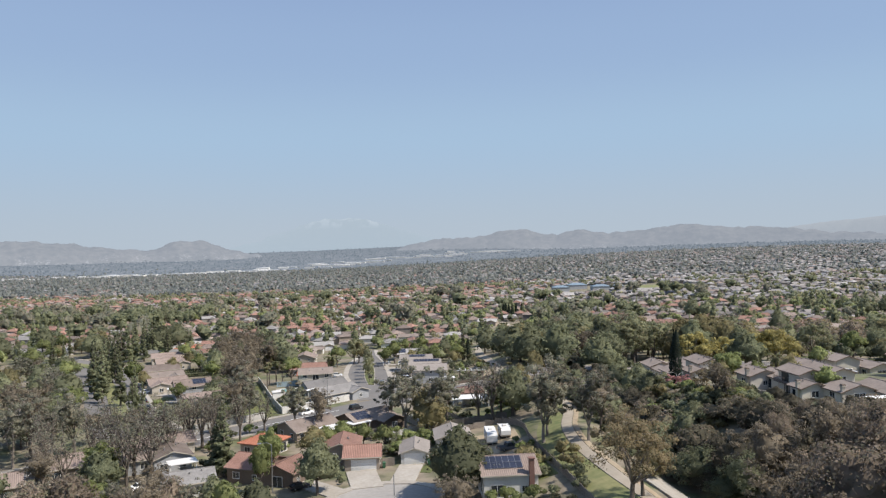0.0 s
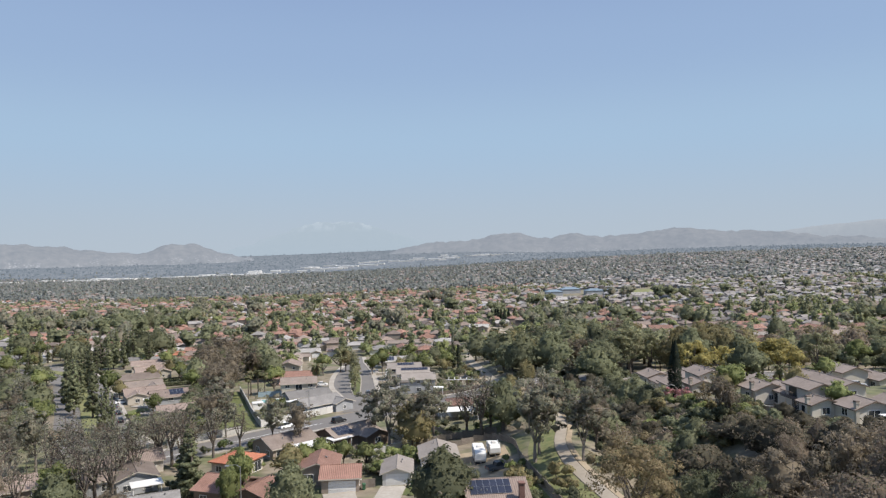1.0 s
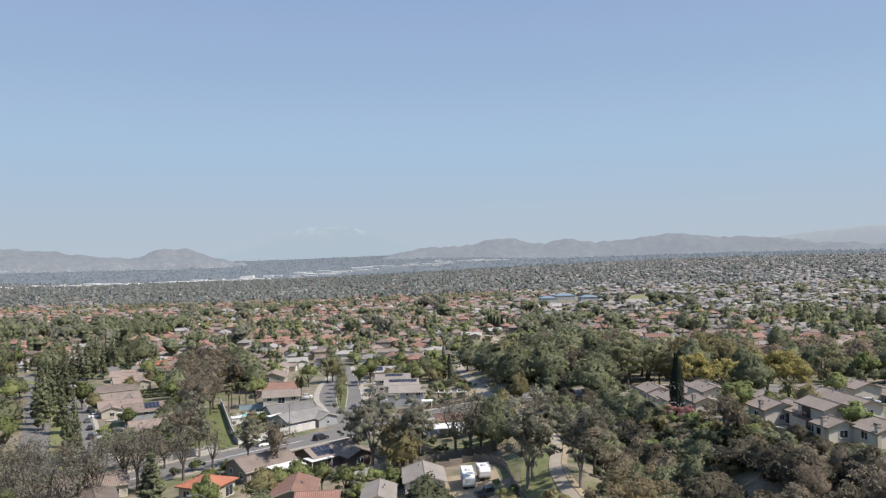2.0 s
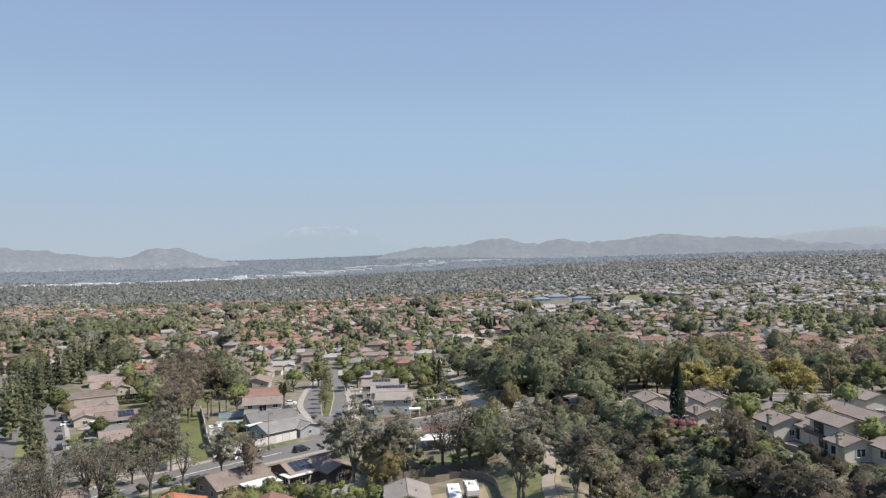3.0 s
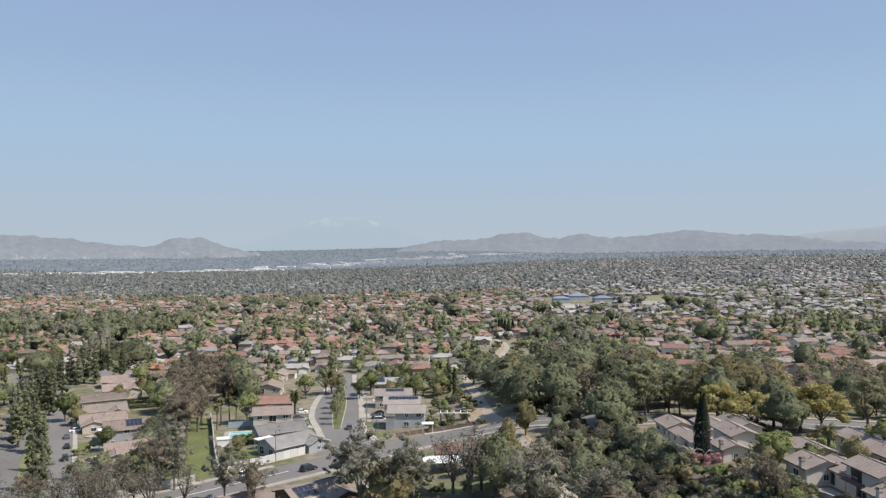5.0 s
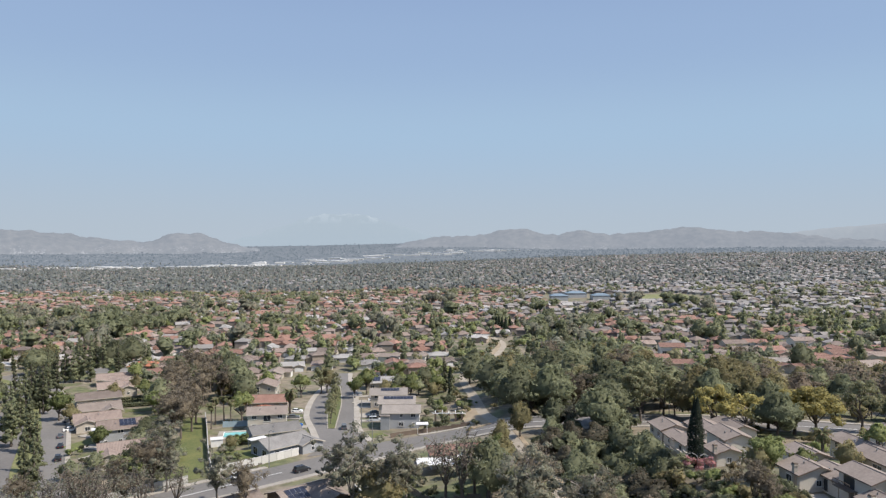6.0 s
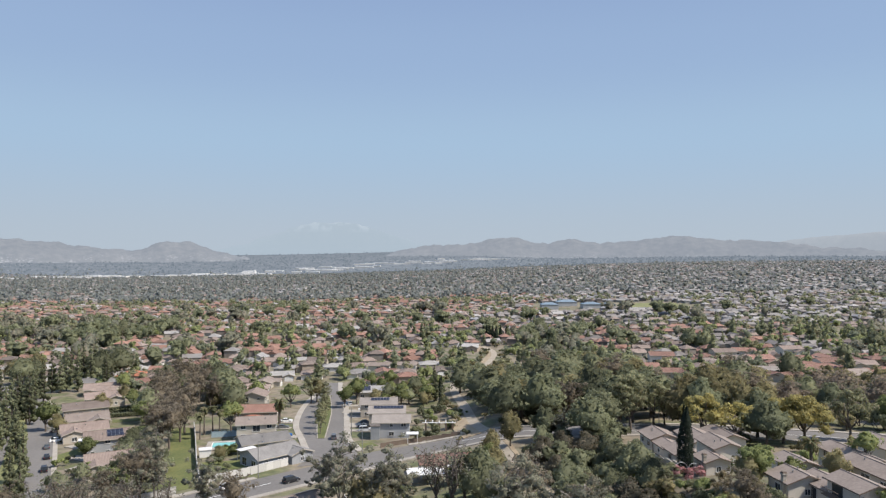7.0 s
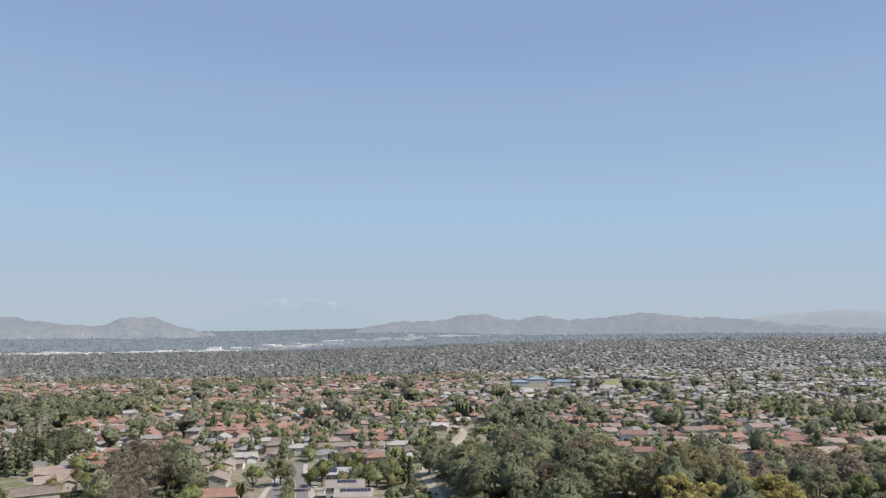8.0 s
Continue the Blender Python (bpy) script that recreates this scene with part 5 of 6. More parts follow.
boundary("wooden_fence", [(-13, 178), (-3, 178.5), (5, 180), (10, 171), (10.5, 158), (11.5, 147), (13, 133), (14.5, 118), (16, 105), (17, 92)], 1.3, BROWN_FENCE, "dark weathered board fence beside the trail", "fence", 2.4, 0.14, 0.05, 0.2)
boundary("wooden_fence", [(-19.2, 152.5), (-17.5, 153.2), (-16.3, 153.4)], 1.6, BROWN_FENCE, "brown board fence between two houses", "fence", 1.2, 0.12, 0.05, 0.2)
boundary("wooden_fence", [(-37, 172), (-28, 175.5), (-21, 181)], 1.6, BROWN_FENCE, "dark board fence behind patios", "fence", 2.4, 0.12, 0.05, 0.2)
boundary("wooden_fence", [(-1, 186), (-6, 196), (-10, 204)], 1.3, BROWN_FENCE, "weathered board fence running uphill", "fence", 2.4, 0.12, 0.05, 0.2)
boundary("screen_fence", [(-66, 264), (-57, 265), (-47, 265)], 1.7, surface("blue_screen", (0.3, 0.4, 0.45), (0.4, 0.5, 0.54), 0.8, 2.0, 0.3, 0.1, 0.0), "pale blue screen fence behind the pool", "fence", 2.4, 0.12, 0.05)
boundary("condo_wall", [(45.5, 208), (46.5, 198), (48, 187)], 1.5, STUCCO["beige"], "low beige terrace wall", "wall", 2.4, 0.2)
boundary("terrace_wall", [(53.5, 158), (54.5, 153), (56, 149)], 0.9, STUCCO["beige"], "low beige terrace wall", "wall", 2.0)
boundary("avenue_wall", [(-14, 245.5), (-8, 249), (0, 251.5), (8, 252)], 1.2, STUCCO["brown"], "low brown wall above the avenue", "wall", 2.4)

# swimming pool with its deck
pool = thing("swimming_pool", spot(-58.6, 252, 12), "turquoise swimming pool with pale deck", "pool")
b = Build()
for x0, y0, x1, y1 in ((-4.8, -4.8, 4.8, -2.6), (-4.8, 2.6, 4.8, 4.2), (-4.8, -2.6, -3.2, 2.6), (3.2, -2.6, 4.8, 2.6)):
    b.box(x0, y0, -0.9, x1, y1, 0.42)
part("deck", b, CONCRETE, pool)
part("water", Build().box(-3.2, -2.6, -0.9, 3.2, 2.6, 0.3), POOL, pool)
part("coping", Build().box(-3.4, -2.8, 0.42, 3.4, -2.6, 0.48).box(-3.4, 2.6, 0.42, 3.4, 2.8, 0.48).box(-3.4, -2.6, 0.42, -3.2, 2.6, 0.48).box(3.2, -2.6, 0.42, 3.4, 2.6, 0.48), WHITE_PAINT, pool)
shed = thing("garden_shed", spot(-60, 240, 20), "small white garden shed", "shed")
part("wall", Build().box(-1.5, -1.1, -0.6, 1.5, 1.1, 2.0), WHITE_PAINT, shed)
part("roof", Build().box(-1.7, -1.3, 2.0, 1.7, 1.3, 2.2, inset=0.1), WHITE_PAINT, shed)

pond = thing("garden_pool", spot(-13.5, 168.3, 15), "small round turquoise garden pool with pale rocks", "pool")
ring_of = lambda k, z: [(k * 2.4 * math.cos(a) * (1 + 0.12 * math.sin(2 * a)), k * 1.7 * math.sin(a), z) for a in (2 * math.pi * i / 20 for i in range(20))]
part("basin", Build().solid([ring_of(1.25, -0.6), ring_of(1.25, 0.28), ring_of(1.0, 0.3), ring_of(1.0, 0.1)]), CONCRETE, pond)
part("water", Build().solid([ring_of(0.99, -0.3), ring_of(0.99, 0.2)]), POOL, pond)
rock_luck = random.Random(19)
for k in range(14):
    a = 2 * math.pi * k / 14
    e = rock_luck.uniform(0.25, 0.5)
    part("rock", Build().solid([[(3.5 * math.cos(a) + e * s * math.cos(q), 2.6 * math.sin(a) + e * s * math.sin(q), z) for q in (0, 1.2, 2.3, 3.6, 5.0)] for s, z in ((1.0, -0.3), (1.1, 0.15), (0.6, 0.2 + e * 0.6))]), CONCRETE, pond)

# pillared garden pergola above the avenue
pergola = thing("pergola", spot(2, 262, 0), "dark pergola with thick white-topped pillars", "pergola")
for i in range(5):
    part("pillar", Build().box(-4 + 2 * i - 0.3, -0.3, -1, -4 + 2 * i + 0.3, 0.3, 2.6, inset=0.03), STUCCO["brown"], pergola)
    part("rafter", Build().box(-4 + 2 * i - 0.1, -1.2, 2.75, -4 + 2 * i + 0.1, 2.6, 2.95), WHITE_PAINT, pergola)
part("beam", Build().box(-5, -0.2, 2.6, 5, 0.2, 2.75), WHITE_PAINT, pergola)

# ---- vehicles ----
trailer(3.0, 164.8, -87, 6.4, 2.2, 2.6, "long white travel trailer parked in a dirt yard")
trailer(6.0, 166.6, -84, 4.2, 2.1, 2.3, "short white travel trailer parked in a dirt yard")
car(6, 156, 25, "grey", "dark grey pickup parked in a dirt yard", "pickup")
car(-32, 141, 35, "black", "black car on a driveway")
for x, y, rot, paint, style, words in (
    (-28.6, 257.5, 100, "grey", "suv", "dark grey SUV driving on the street"), (-44.5, 208.6, 46, "white", "suv", "white SUV on the avenue"),
    (-31.5, 212.5, 46, "black", "suv", "black SUV on the avenue"), (-48, 284, 5, "white", "saloon", "white car on a driveway"),
    (-47, 274, 8, "grey", "saloon", "dark grey car on a driveway"), (-43.5, 262, 15, "blue", "saloon", "bright blue car on a driveway"),
    (-37.5, 244, 20, "black", "pickup", "black pickup on a driveway"), (-25, 311, 5, "white", "suv", "white SUV on a driveway"),
    (-24.5, 302, 5, "white", "saloon", "white car on a driveway"), (-22.5, 297, 5, "silver", "saloon", "silver car on a driveway"),
    (-22, 290, 5, "black", "suv", "black SUV on a driveway"), (-21.5, 279, 8, "grey", "saloon", "grey car on a driveway"),
    (-21.5, 273, 8, "black", "saloon", "black car on a driveway"), (-20.5, 268, 8, "silver", "suv", "silver SUV on a driveway"),
    (-31, 314, 100, "silver", "saloon", "silver car parked at the kerb"), (-109.5, 253.8, 118, "grey", "saloon", "dark car parked at the kerb"),
    (-103, 242, 118, "black", "saloon", "black car parked at the kerb"), (-96.5, 229, 118, "black", "suv", "black SUV parked at the kerb"),
    (-111, 262, 28, "white", "saloon", "white car on a driveway"), (-119, 275, 118, "grey", "suv", "grey SUV parked at the kerb"),
    (85, 178, -24, "silver", "saloon", "silver car beside the garages"), (-62, 146, 40, "white", "saloon", "white car beside a house")):
    car(x, y, rot, paint, words, style)
for x, y, a in ((-36.5, 139.5, 200), (-40, 216.5, -45), (-18, 236, -60), (60, 238.5, -90), (92, 226.5, -110), (-24, 262, 180)):
    street_lamp(x, y, a)
pole = thing("post", spot(-15, 135.5), "slender dark metal pole on the cul-de-sac", "pole")
part("shaft", Build().tube([(0, 0, -0.5), (0, 0, 2), (0, 0, 3.6)], [0.1, 0.08, 0.06], 8), METAL, pole)

def wheeled_bin(x, y, rot, mat, label):
    root = thing("wheeled_bin", spot(x, y, rot, 0.06), label, "bin", "wheeled bins")
    part("body", Build().solid([[(-0.24, -0.28, 0.05), (0.24, -0.28, 0.05), (0.24, 0.28, 0.05), (-0.24, 0.28, 0.05)], [(-0.3, -0.36, 1.0), (0.3, -0.36, 1.0), (0.3, 0.36, 1.0), (-0.3, 0.36, 1.0)]]), mat, root)
    part("lid", Build().box(-0.32, -0.4, 1.0, 0.32, 0.4, 1.1, inset=0.06), mat, root)
    for sx in (-1, 1):
        part("wheel", Build().tube([(sx * 0.24, 0.3, 0.12), (sx * 0.32, 0.3, 0.12)], [0.12, 0.12], 8), RUBBER, root)


BIN_GREEN = surface("green_plastic", (0.03, 0.09, 0.045), (0.045, 0.12, 0.06), 0.6, 3.0, 0.5, 0.0, 0.1)
for x, y, rot, mat, words in ((-9.6, 152.4, 5, BIN_GREEN, "dark green wheeled bin beside a garage"), (-9.0, 152.6, 0, PAINT["grey"], "grey wheeled bin beside a garage"), (-18.2, 152.0, 8, BIN_GREEN, "dark green wheeled bin beside a fence")):
    wheeled_bin(x, y, rot, mat, words)

# ---- trees one by one ----
for x, y, h in ((-125.9, 261.7, 17), (-136.7, 285.7, 18), (-155.5, 328.7, 18), (-158.9, 347.1, 18), (-161.3, 367.8, 18), (-163.1, 381.7, 18), (-155, 351.1, 18), (-149.3, 349.2, 17), (-153.2, 367.9, 18), (-149.3, 323.5, 18), (-142, 359.1, 17), (-156.6, 380.1, 19), (-134.1, 286, 16), (-155.5, 347.3, 16), (-108.1, 236.6, 17), (-94.8, 217.2, 15), (-88.8, 202.1, 14), (-84.3, 198.1, 13), (0.3, 317.1, 14), (2.8, 301.6, 10),  ):
    tree("pine", x, y, h)
for x, y, h in ((-50.2, 154.4, 13), (-48.8, 152.2, 12.5), (-51.2, 156.5, 11)):
    tree("pine", x, y, h, 1.45, 0)
for x, y, h in ((-148.1, 384.6, 16), (-152, 374.9, 15), (-105.5, 328.4, 15), (-91.4, 343, 16), (-77.9, 313.6, 15), (-71.7, 303.3, 12), (-83.5, 332.2, 15), (-89.7, 344.9, 15), (-76.7, 317, 13), (-78.6, 239.6, 9), (-69.1, 228.8, 8), (-7.1, 328.6, 9), (12.9, 363.4, 10), (9.3, 184.4, 12), (-69.1, 144.5, 8), (-3.9, 134.9, 12), (-2.6, 135.2, 10), (-36.5, 128.3, 6), (41.6, 226.2, 13), (37.7, 221.1, 12), (77, 218.3, 12), (66.8, 226.5, 14), (73.8, 207, 11), (-209.2, 501.5, 13), (-221.4, 556.4, 16), (-214.8, 529.6, 15), (152.6, 475.8, 15), (159.6, 470.8, 14), (76.4, 571.2, 14), (62.4, 431.6, 13),):
    tree("oak", x, y, h)
for x, y, h in ((141.3, 332.5, 12), (258.2, 467.3, 13), (277.2, 475.1, 14), (209.8, 413.6, 10), (61.1, 502.3, 12), (-44.7, 540, 10), (-59.2, 641.3, 12), (10.1, 328.9, 12), (-59.8, 487.8, 8),):
    tree("oak", x, y, h)
for x, y, h in ((-122.1, 276.1, 10), (-128.3, 344.8, 9), (-90.5, 237.7, 7), (-62.2, 271, 10), (-71.1, 225.2, 6), (-95.8, 286.2, 8), (-52.1, 310.7, 9), (-28.8, 315.8, 10), (-32, 307.9, 8), (-18.3, 346.7, 9), (-12.2, 320.7, 8), (-2.4, 311.2, 8), (-26.4, 345.4, 8), (6.9, 188.8, 10), (-70.9, 149.1, 9), (-61.5, 126.6, 8), (-40.1, 125.7, 7), (78.9, 178.5, 7), (52.9, 165.5, 8), (58.8, 165.5, 5), (63.8, 146.7, 6), (-207.8, 560.9, 10), (-199.2, 553.9, 9),):
    tree("broad", x, y, h)
for x, y, h in ((-115.5, 270.4, 7), (-54.7, 235.1, 4.5), (-44.4, 320.3, 10), (-10.7, 179.7, 11), (51.3, 165.1, 7), (66.6, 166.3, 6), (77.3, 246.4, 15), (64.2, 231.1, 15), (75.9, 224.9, 14), (82, 263.4, 14), (83.4, 252.3, 14),):
    tree("olive", x, y, h)
for x, y, h in ((-76.5, 252.1, 15), (-101.6, 335.9, 17), (-98.7, 316.4, 16), (-97.1, 332.6, 16), (-82.7, 278, 15), (-81.9, 267.6, 13), (-76.7, 271.2, 15), (-99.6, 333.1, 17), (-90.4, 325.2, 16), (-102.2, 318, 15), (-80.1, 306.4, 15), (-78.3, 257.1, 15), (-73.5, 250, 14), (-73.7, 259.2, 14), (-98.6, 305.4, 15), (-97.4, 346.9, 16), (-86.2, 304.6, 15), (24.1, 155.2, 11), (-60.2, 199.4, 14), (-35.8, 181.7, 11), (-98, 171.8, 16), (-5.2, 123.3, 8), (-3.6, 118.6, 8), (-49.9, 118.1, 10), (45.7, 153, 8), (46.7, 151.6, 7), (48.2, 373.2, 12), (117.1, 332.1, 12),):
    tree("brown", x, y, h)
for x, y, h in ((-69.6, 267.9, 9), (-67.7, 270.5, 9), (-68.8, 261.8, 8), (-64.7, 267.6, 8),):
    tree("palm", x, y, h)
for x, y, h in ((-49.8, 282.2, 8), (71.3, 183.3, 5.5),):
    tree("date_palm", x, y, h)
for x, y, h in ((-46.2, 318.3, 11), (50.5, 231, 15), (47.4, 230, 14), (57.9, 236.4, 13), (61.2, 237.6, 10), (95.9, 213, 13), (40.4, 332.9, 12), (45.2, 293.9, 13), (53.8, 241.3, 14),):
    tree("pale", x, y, h)
for x, y, h in ((-15.9, 182.4, 17), (-20, 190.2, 14), (-6.1, 185.1, 15), (-9.3, 179.7, 15), (12.6, 153.5, 18), (13.9, 157.5, 15), (-62.8, 210.7, 15), (-57.4, 199.8, 13), (-43.3, 189.1, 13), (-90.3, 175.9, 15), (-91.5, 168.9, 15), (-97.4, 164.7, 16), (110.8, 309.1, 13),):
    tree("eucalyptus", x, y, h)
for x, y, h in ((4.4, 183.1, 17), (1.4, 187.1, 15), (-63.5, 163.2, 14), (-64.9, 159.5, 16), (-66.8, 153.5, 15), (-65.6, 147.6, 14), (-61, 174.5, 15), (-63.9, 175.6, 15), (-80.4, 163.9, 13), (-77.3, 147.4, 12), (-85.4, 154.1, 13)):
    tree("bare", x, y, h)
for x, y, h in ((25.8, 127.8, 4), (40.6, 174.1, 4), (39.6, 175.4, 3.5),):
    tree("scrub", x, y, h)
for x, y, h in ((-63.4, 123.5, 10), (-67.4, 121.5, 10), (-48.8, 125.5, 8), (-53.5, 119.7, 8),):
    tree("thicket", x, y, h)
for x, y, h in ((46.9, 180.7, 12.8),):
    tree("cypress", x, y, h)
for x, y, h in ((65.2, 219.2, 11), (69.6, 212.5, 10), (80.2, 212.4, 11), (84.2, 210.9, 11),):
    tree("yellow", x, y, h)
for x, y, h in ((46.4, 161.8, 5), (18.9, 111.7, 14), (21.5, 116.0, 10)):
    tree("rust", x, y, h)
for x, y, h in ((44.5, 168.6, 3),):
    tree("hedge_bush", x, y, h)
for x, y in ((-33.5, 264), (-34.8, 272), (-35.6, 281), (-36.8, 290), (-37.8, 300), (-39.4, 310), (-41, 320)):
    tree("pale", x, y, tree_luck.uniform(5.5, 8.5), 0.8)
tree("broad", -38.4, 146.2, 10.5, 0.55), tree("broad", -39.4, 144.6, 8, 0.6), tree("olive", -33.5, 160.5, 7, 1.1), tree("broad", -31, 164, 6)
tree("hedge_bush", 46.8, 170.5, 1.4), tree("pale", 43.0, 177.0, 4.4, 1.7), tree("pale", 44.8, 169.6, 2.2, 2.4), tree("scrub", 41.5, 169, 2.0)
bougainvillea = thing("bougainvillea", spot(45.9, 176.4), "pink bougainvillea trained over white garden arches", "shrub")
rng = np.random.default_rng(8)
c, d = blob_points([(-2.2, 0, 1.4, 0.9), (-1.1, 0.2, 1.9, 0.8), (0.2, 0, 1.7, 0.9), (1.4, 0, 1.9, 0.8), (2.3, 0.1, 1.4, 0.9), (-2.0, 0, 2.5, 0.5), (2.1, 0, 2.4, 0.5), (0, -0.5, 0.8, 0.9)], 620, rng)
part("blossom", leaf_mesh("blossom", c, d, 0.2, BLOSSOM, rng), [], bougainvillea)
for x0, x1 in ((-2.2, 0.0), (0.2, 2.0)):      # two small arches
    mid, wide = (x0 + x1) / 2, (x1 - x0) / 2
    arch = [(x0, 0.3, -0.3), (x0, 0.3, 2.2)] + [(mid - wide * math.cos(a), 0.3, 2.2 + wide * math.sin(a)) for a in (0.5, 1.0, 1.57, 2.14, 2.64)] + [(x1, 0.3, 2.2), (x1, 0.3, -0.3)]
    part("arch", Build().tube(arch, [0.035] * len(arch), 5), WHITE_PAINT, bougainvillea, "white garden arch")


def wood(x0, x1, y0, y1, gap, kinds, seed, low=7, high=12, keep=lambda x, y: True, broad=1.0):
    """Trees scattered over a stretch of the plan, one to each gap."""
    r = random.Random(seed)
    for i in range(int((x1 - x0) / gap)):
        for j in range(int((y1 - y0) / gap)):
            x, y = x0 + (i + r.uniform(0.1, 0.9)) * gap, y0 + (j + r.uniform(0.1, 0.9)) * gap
            h = r.uniform(low, high)
            if y < 172 and x > 26:      # the slope below the condominiums is kept low
                h = max(2.6, min(h, 42 - (y - 17) * 0.219 - up(x, y)))
            if keep(x, y):
                tree(r.choice(kinds), x, y, h, broad * r.uniform(0.85, 1.2) * (1.25 if h < 5 else 1))


# the ravine wood north of the avenue, and the slopes south of it
wood(14, 90, 247, 350, 10.5, ("oak", "oak", "olive", "oak", "pale", "oak", "brown"), 1, 10, 15.5, lambda x, y: min((Vector((x, y)) - p).length for p in upper) > 5.5 and not any(0 < p.y - y < 70 and abs(x - p.x * y / p.y) < 4.5 for p in upper) and x < 70 + (350 - y) * 0.2 and x > 12, 1.2)
wood(26, 58, 64, 112, 6.0, ("thicket", "thicket", "brown", "brown", "thicket", "thicket"), 2, 9, 13.5, lambda x, y: x > 39.5 - (y - 64) * 0.13)
wood(28, 58, 112, 150, 6.0, ("chaparral", "thicket", "chaparral", "oak", "chaparral", "chaparral"), 52, 4.5, 7.5, lambda x, y: x > 38 - (y - 64) * 0.09)
wood(27, 56, 140, 176, 4.8, ("oak", "chaparral", "shrub", "oak", "thicket", "chaparral"), 3, 4, 6.5, lambda x, y: x < 42 or x < 46 and y < 160)
wood(25, 44, 176, 226, 4.6, ("oak", "oak", "chaparral", "oak", "shrub"), 4, 4, 6.5)
wood(58, 110, 64, 104, 8.0, ("thicket", "thicket", "oak", "brown", "thicket"), 5, 6, 9.5)
wood(58, 110, 104, 130, 6.5, ("chaparral", "chaparral", "oak", "chaparral", "thicket"), 53, 4, 6.5)
def north_of_avenue(x, y):
    p = min(avenue, key=lambda q: (q - Vector((x, y))).length)
    return y > p.y and (p - Vector((x, y))).length > 10.5


wood(62, 190, 190, 246, 6.5, ("oak", "olive", "shrub", "thicket", "oak"), 51, 3, 7, north_of_avenue)
wood(86, 270, 244, 300, 11, ("oak", "olive", "olive", "thicket", "oak", "brown"), 6, 7.5, 12, broad=1.25)
wood(110, 230, 120, 240, 12, ("oak", "olive", "broad"), 7, 6, 11, lambda x, y: y < 185 - (x - 110) * 0.1 or y > 215)
wood(-128, -66, 104, 146, 9, ("eucalyptus", "brown", "broad", "oak"), 8, 8, 13)
wood(-150, -100, 150, 200, 9, ("eucalyptus", "brown", "oak", "broad"), 9, 9, 14)
wood(-220, -120, 170, 290, 9.5, ("oak", "brown", "eucalyptus", "eucalyptus", "olive"), 10, 8, 13, lambda x, y: x < -124 - (y - 205) * 0.5)
def west_of_lane(x, y):
    p = min(lane, key=lambda q: (q - Vector((x, y))).length)
    return x < p.x and (p - Vector((x, y))).length > 17


wood(-170, -100, 185, 320, 9, ("oak", "eucalyptus", "broad", "brown", "oak"), 50, 7, 12, lambda x, y: west_of_lane(x, y) and x > -124 - (y - 205) * 0.5)
wood(-230, -168, 290, 400, 13, ("oak", "pine", "broad", "olive"), 12, 8, 14)
wood(-76, -38, 100, 136, 7.0, ("brown", "eucalyptus", "eucalyptus", "brown", "oak"), 15, 5.5, 8.5, lambda x, y: x < -38 - (136 - y) * 0.2)
wood(17, 38, 221, 230, 6, ("oak", "olive", "eucalyptus"), 16, 8, 10.5, lambda x, y: y < 236 - abs(x - 6) * 0.35)
wood(41, 47, 184, 206, 3.4, ("shrub", "scrub", "hedge_bush"), 41, 1.6, 3.0, lambda x, y: x < 46 or y > 190)
wood(18, 32, 246, 264, 7, ("oak",), 17, 12, 15.5)
for kind, x, y, h, wide in (("brown", 17.0, 173, 13, 1.0), ("brown", 16.2, 178, 10, 0.8), ("olive", 13.4, 197, 8, 0.8), ("broad", 12.6, 205, 7, 0.9), ("olive", 14.0, 216, 7.5, 0.8),
                           ("eucalyptus", 20.2, 147.5, 15, 1.1), ("oak", -28.3, 137.5, 10, 0.85), ("broad", -38.6, 139.5, 9.5, 0.5), ("oak", 31.5, 130.5, 5, 1.5), ("chaparral", 33.8, 125, 5, 1.2), ("oak", 30.5, 135, 5.5, 1.4), ("oak", 34.2, 119, 4.5, 1.4), ("oak", 27, 166, 7, 1.1), ("oak", 27.5, 178, 7, 1.2), ("oak", 27.5, 190, 7, 1.2)):
    tree(kind, x, y, h, wide)
wood(-165, -64, 300, 350, 11, ("broad", "oak", "olive", "broad"), 18, 5, 9, lambda x, y: x > -120 or y > 350)
wood(-34, 4, 300, 345, 9, ("broad", "oak", "broad", "olive"), 19, 5, 8, lambda x, y: x > -22 or y > 338)
for x, y in ((-117, 243), (-124, 252), (-128, 268), (-138, 279), (-140, 296), (-150, 305), (-133, 286), (-144, 300), (-146, 312)):
    tree("pine", x, y, tree_luck.uniform(15, 19))
for x, y, h in ((-72, 152, 15), (-66, 163, 14), (-58, 172, 14), (-54, 180, 13), (-76, 166, 15), (-50, 186, 12), (-82, 176, 14), (-62, 150, 14), (-88, 160, 15), (-96, 152, 15), (-70, 178, 13)):
    tree("bare", x, y, h)
wood(-86, -63, 206, 232, 7, ("oak", "broad", "oak"), 13, 3.5, 5.5)
for x, y, h in ((-68, 211, 6), (-62.5, 207, 5), (-73, 220, 6.5), (-72, 228, 7), (-78, 234, 7)):
    tree("oak", x, y, h, 1.15)
for x, y, h in ((-72, 193, 8.5), (-67, 196.5, 8), (-83, 190, 8.5), (-90, 184, 9), (-62, 191, 7.5)):
    tree("brown", x, y, h, 1.25)
wood(-98, -84, 286, 345, 8, ("oak", "brown", "broad"), 14, 8, 14)
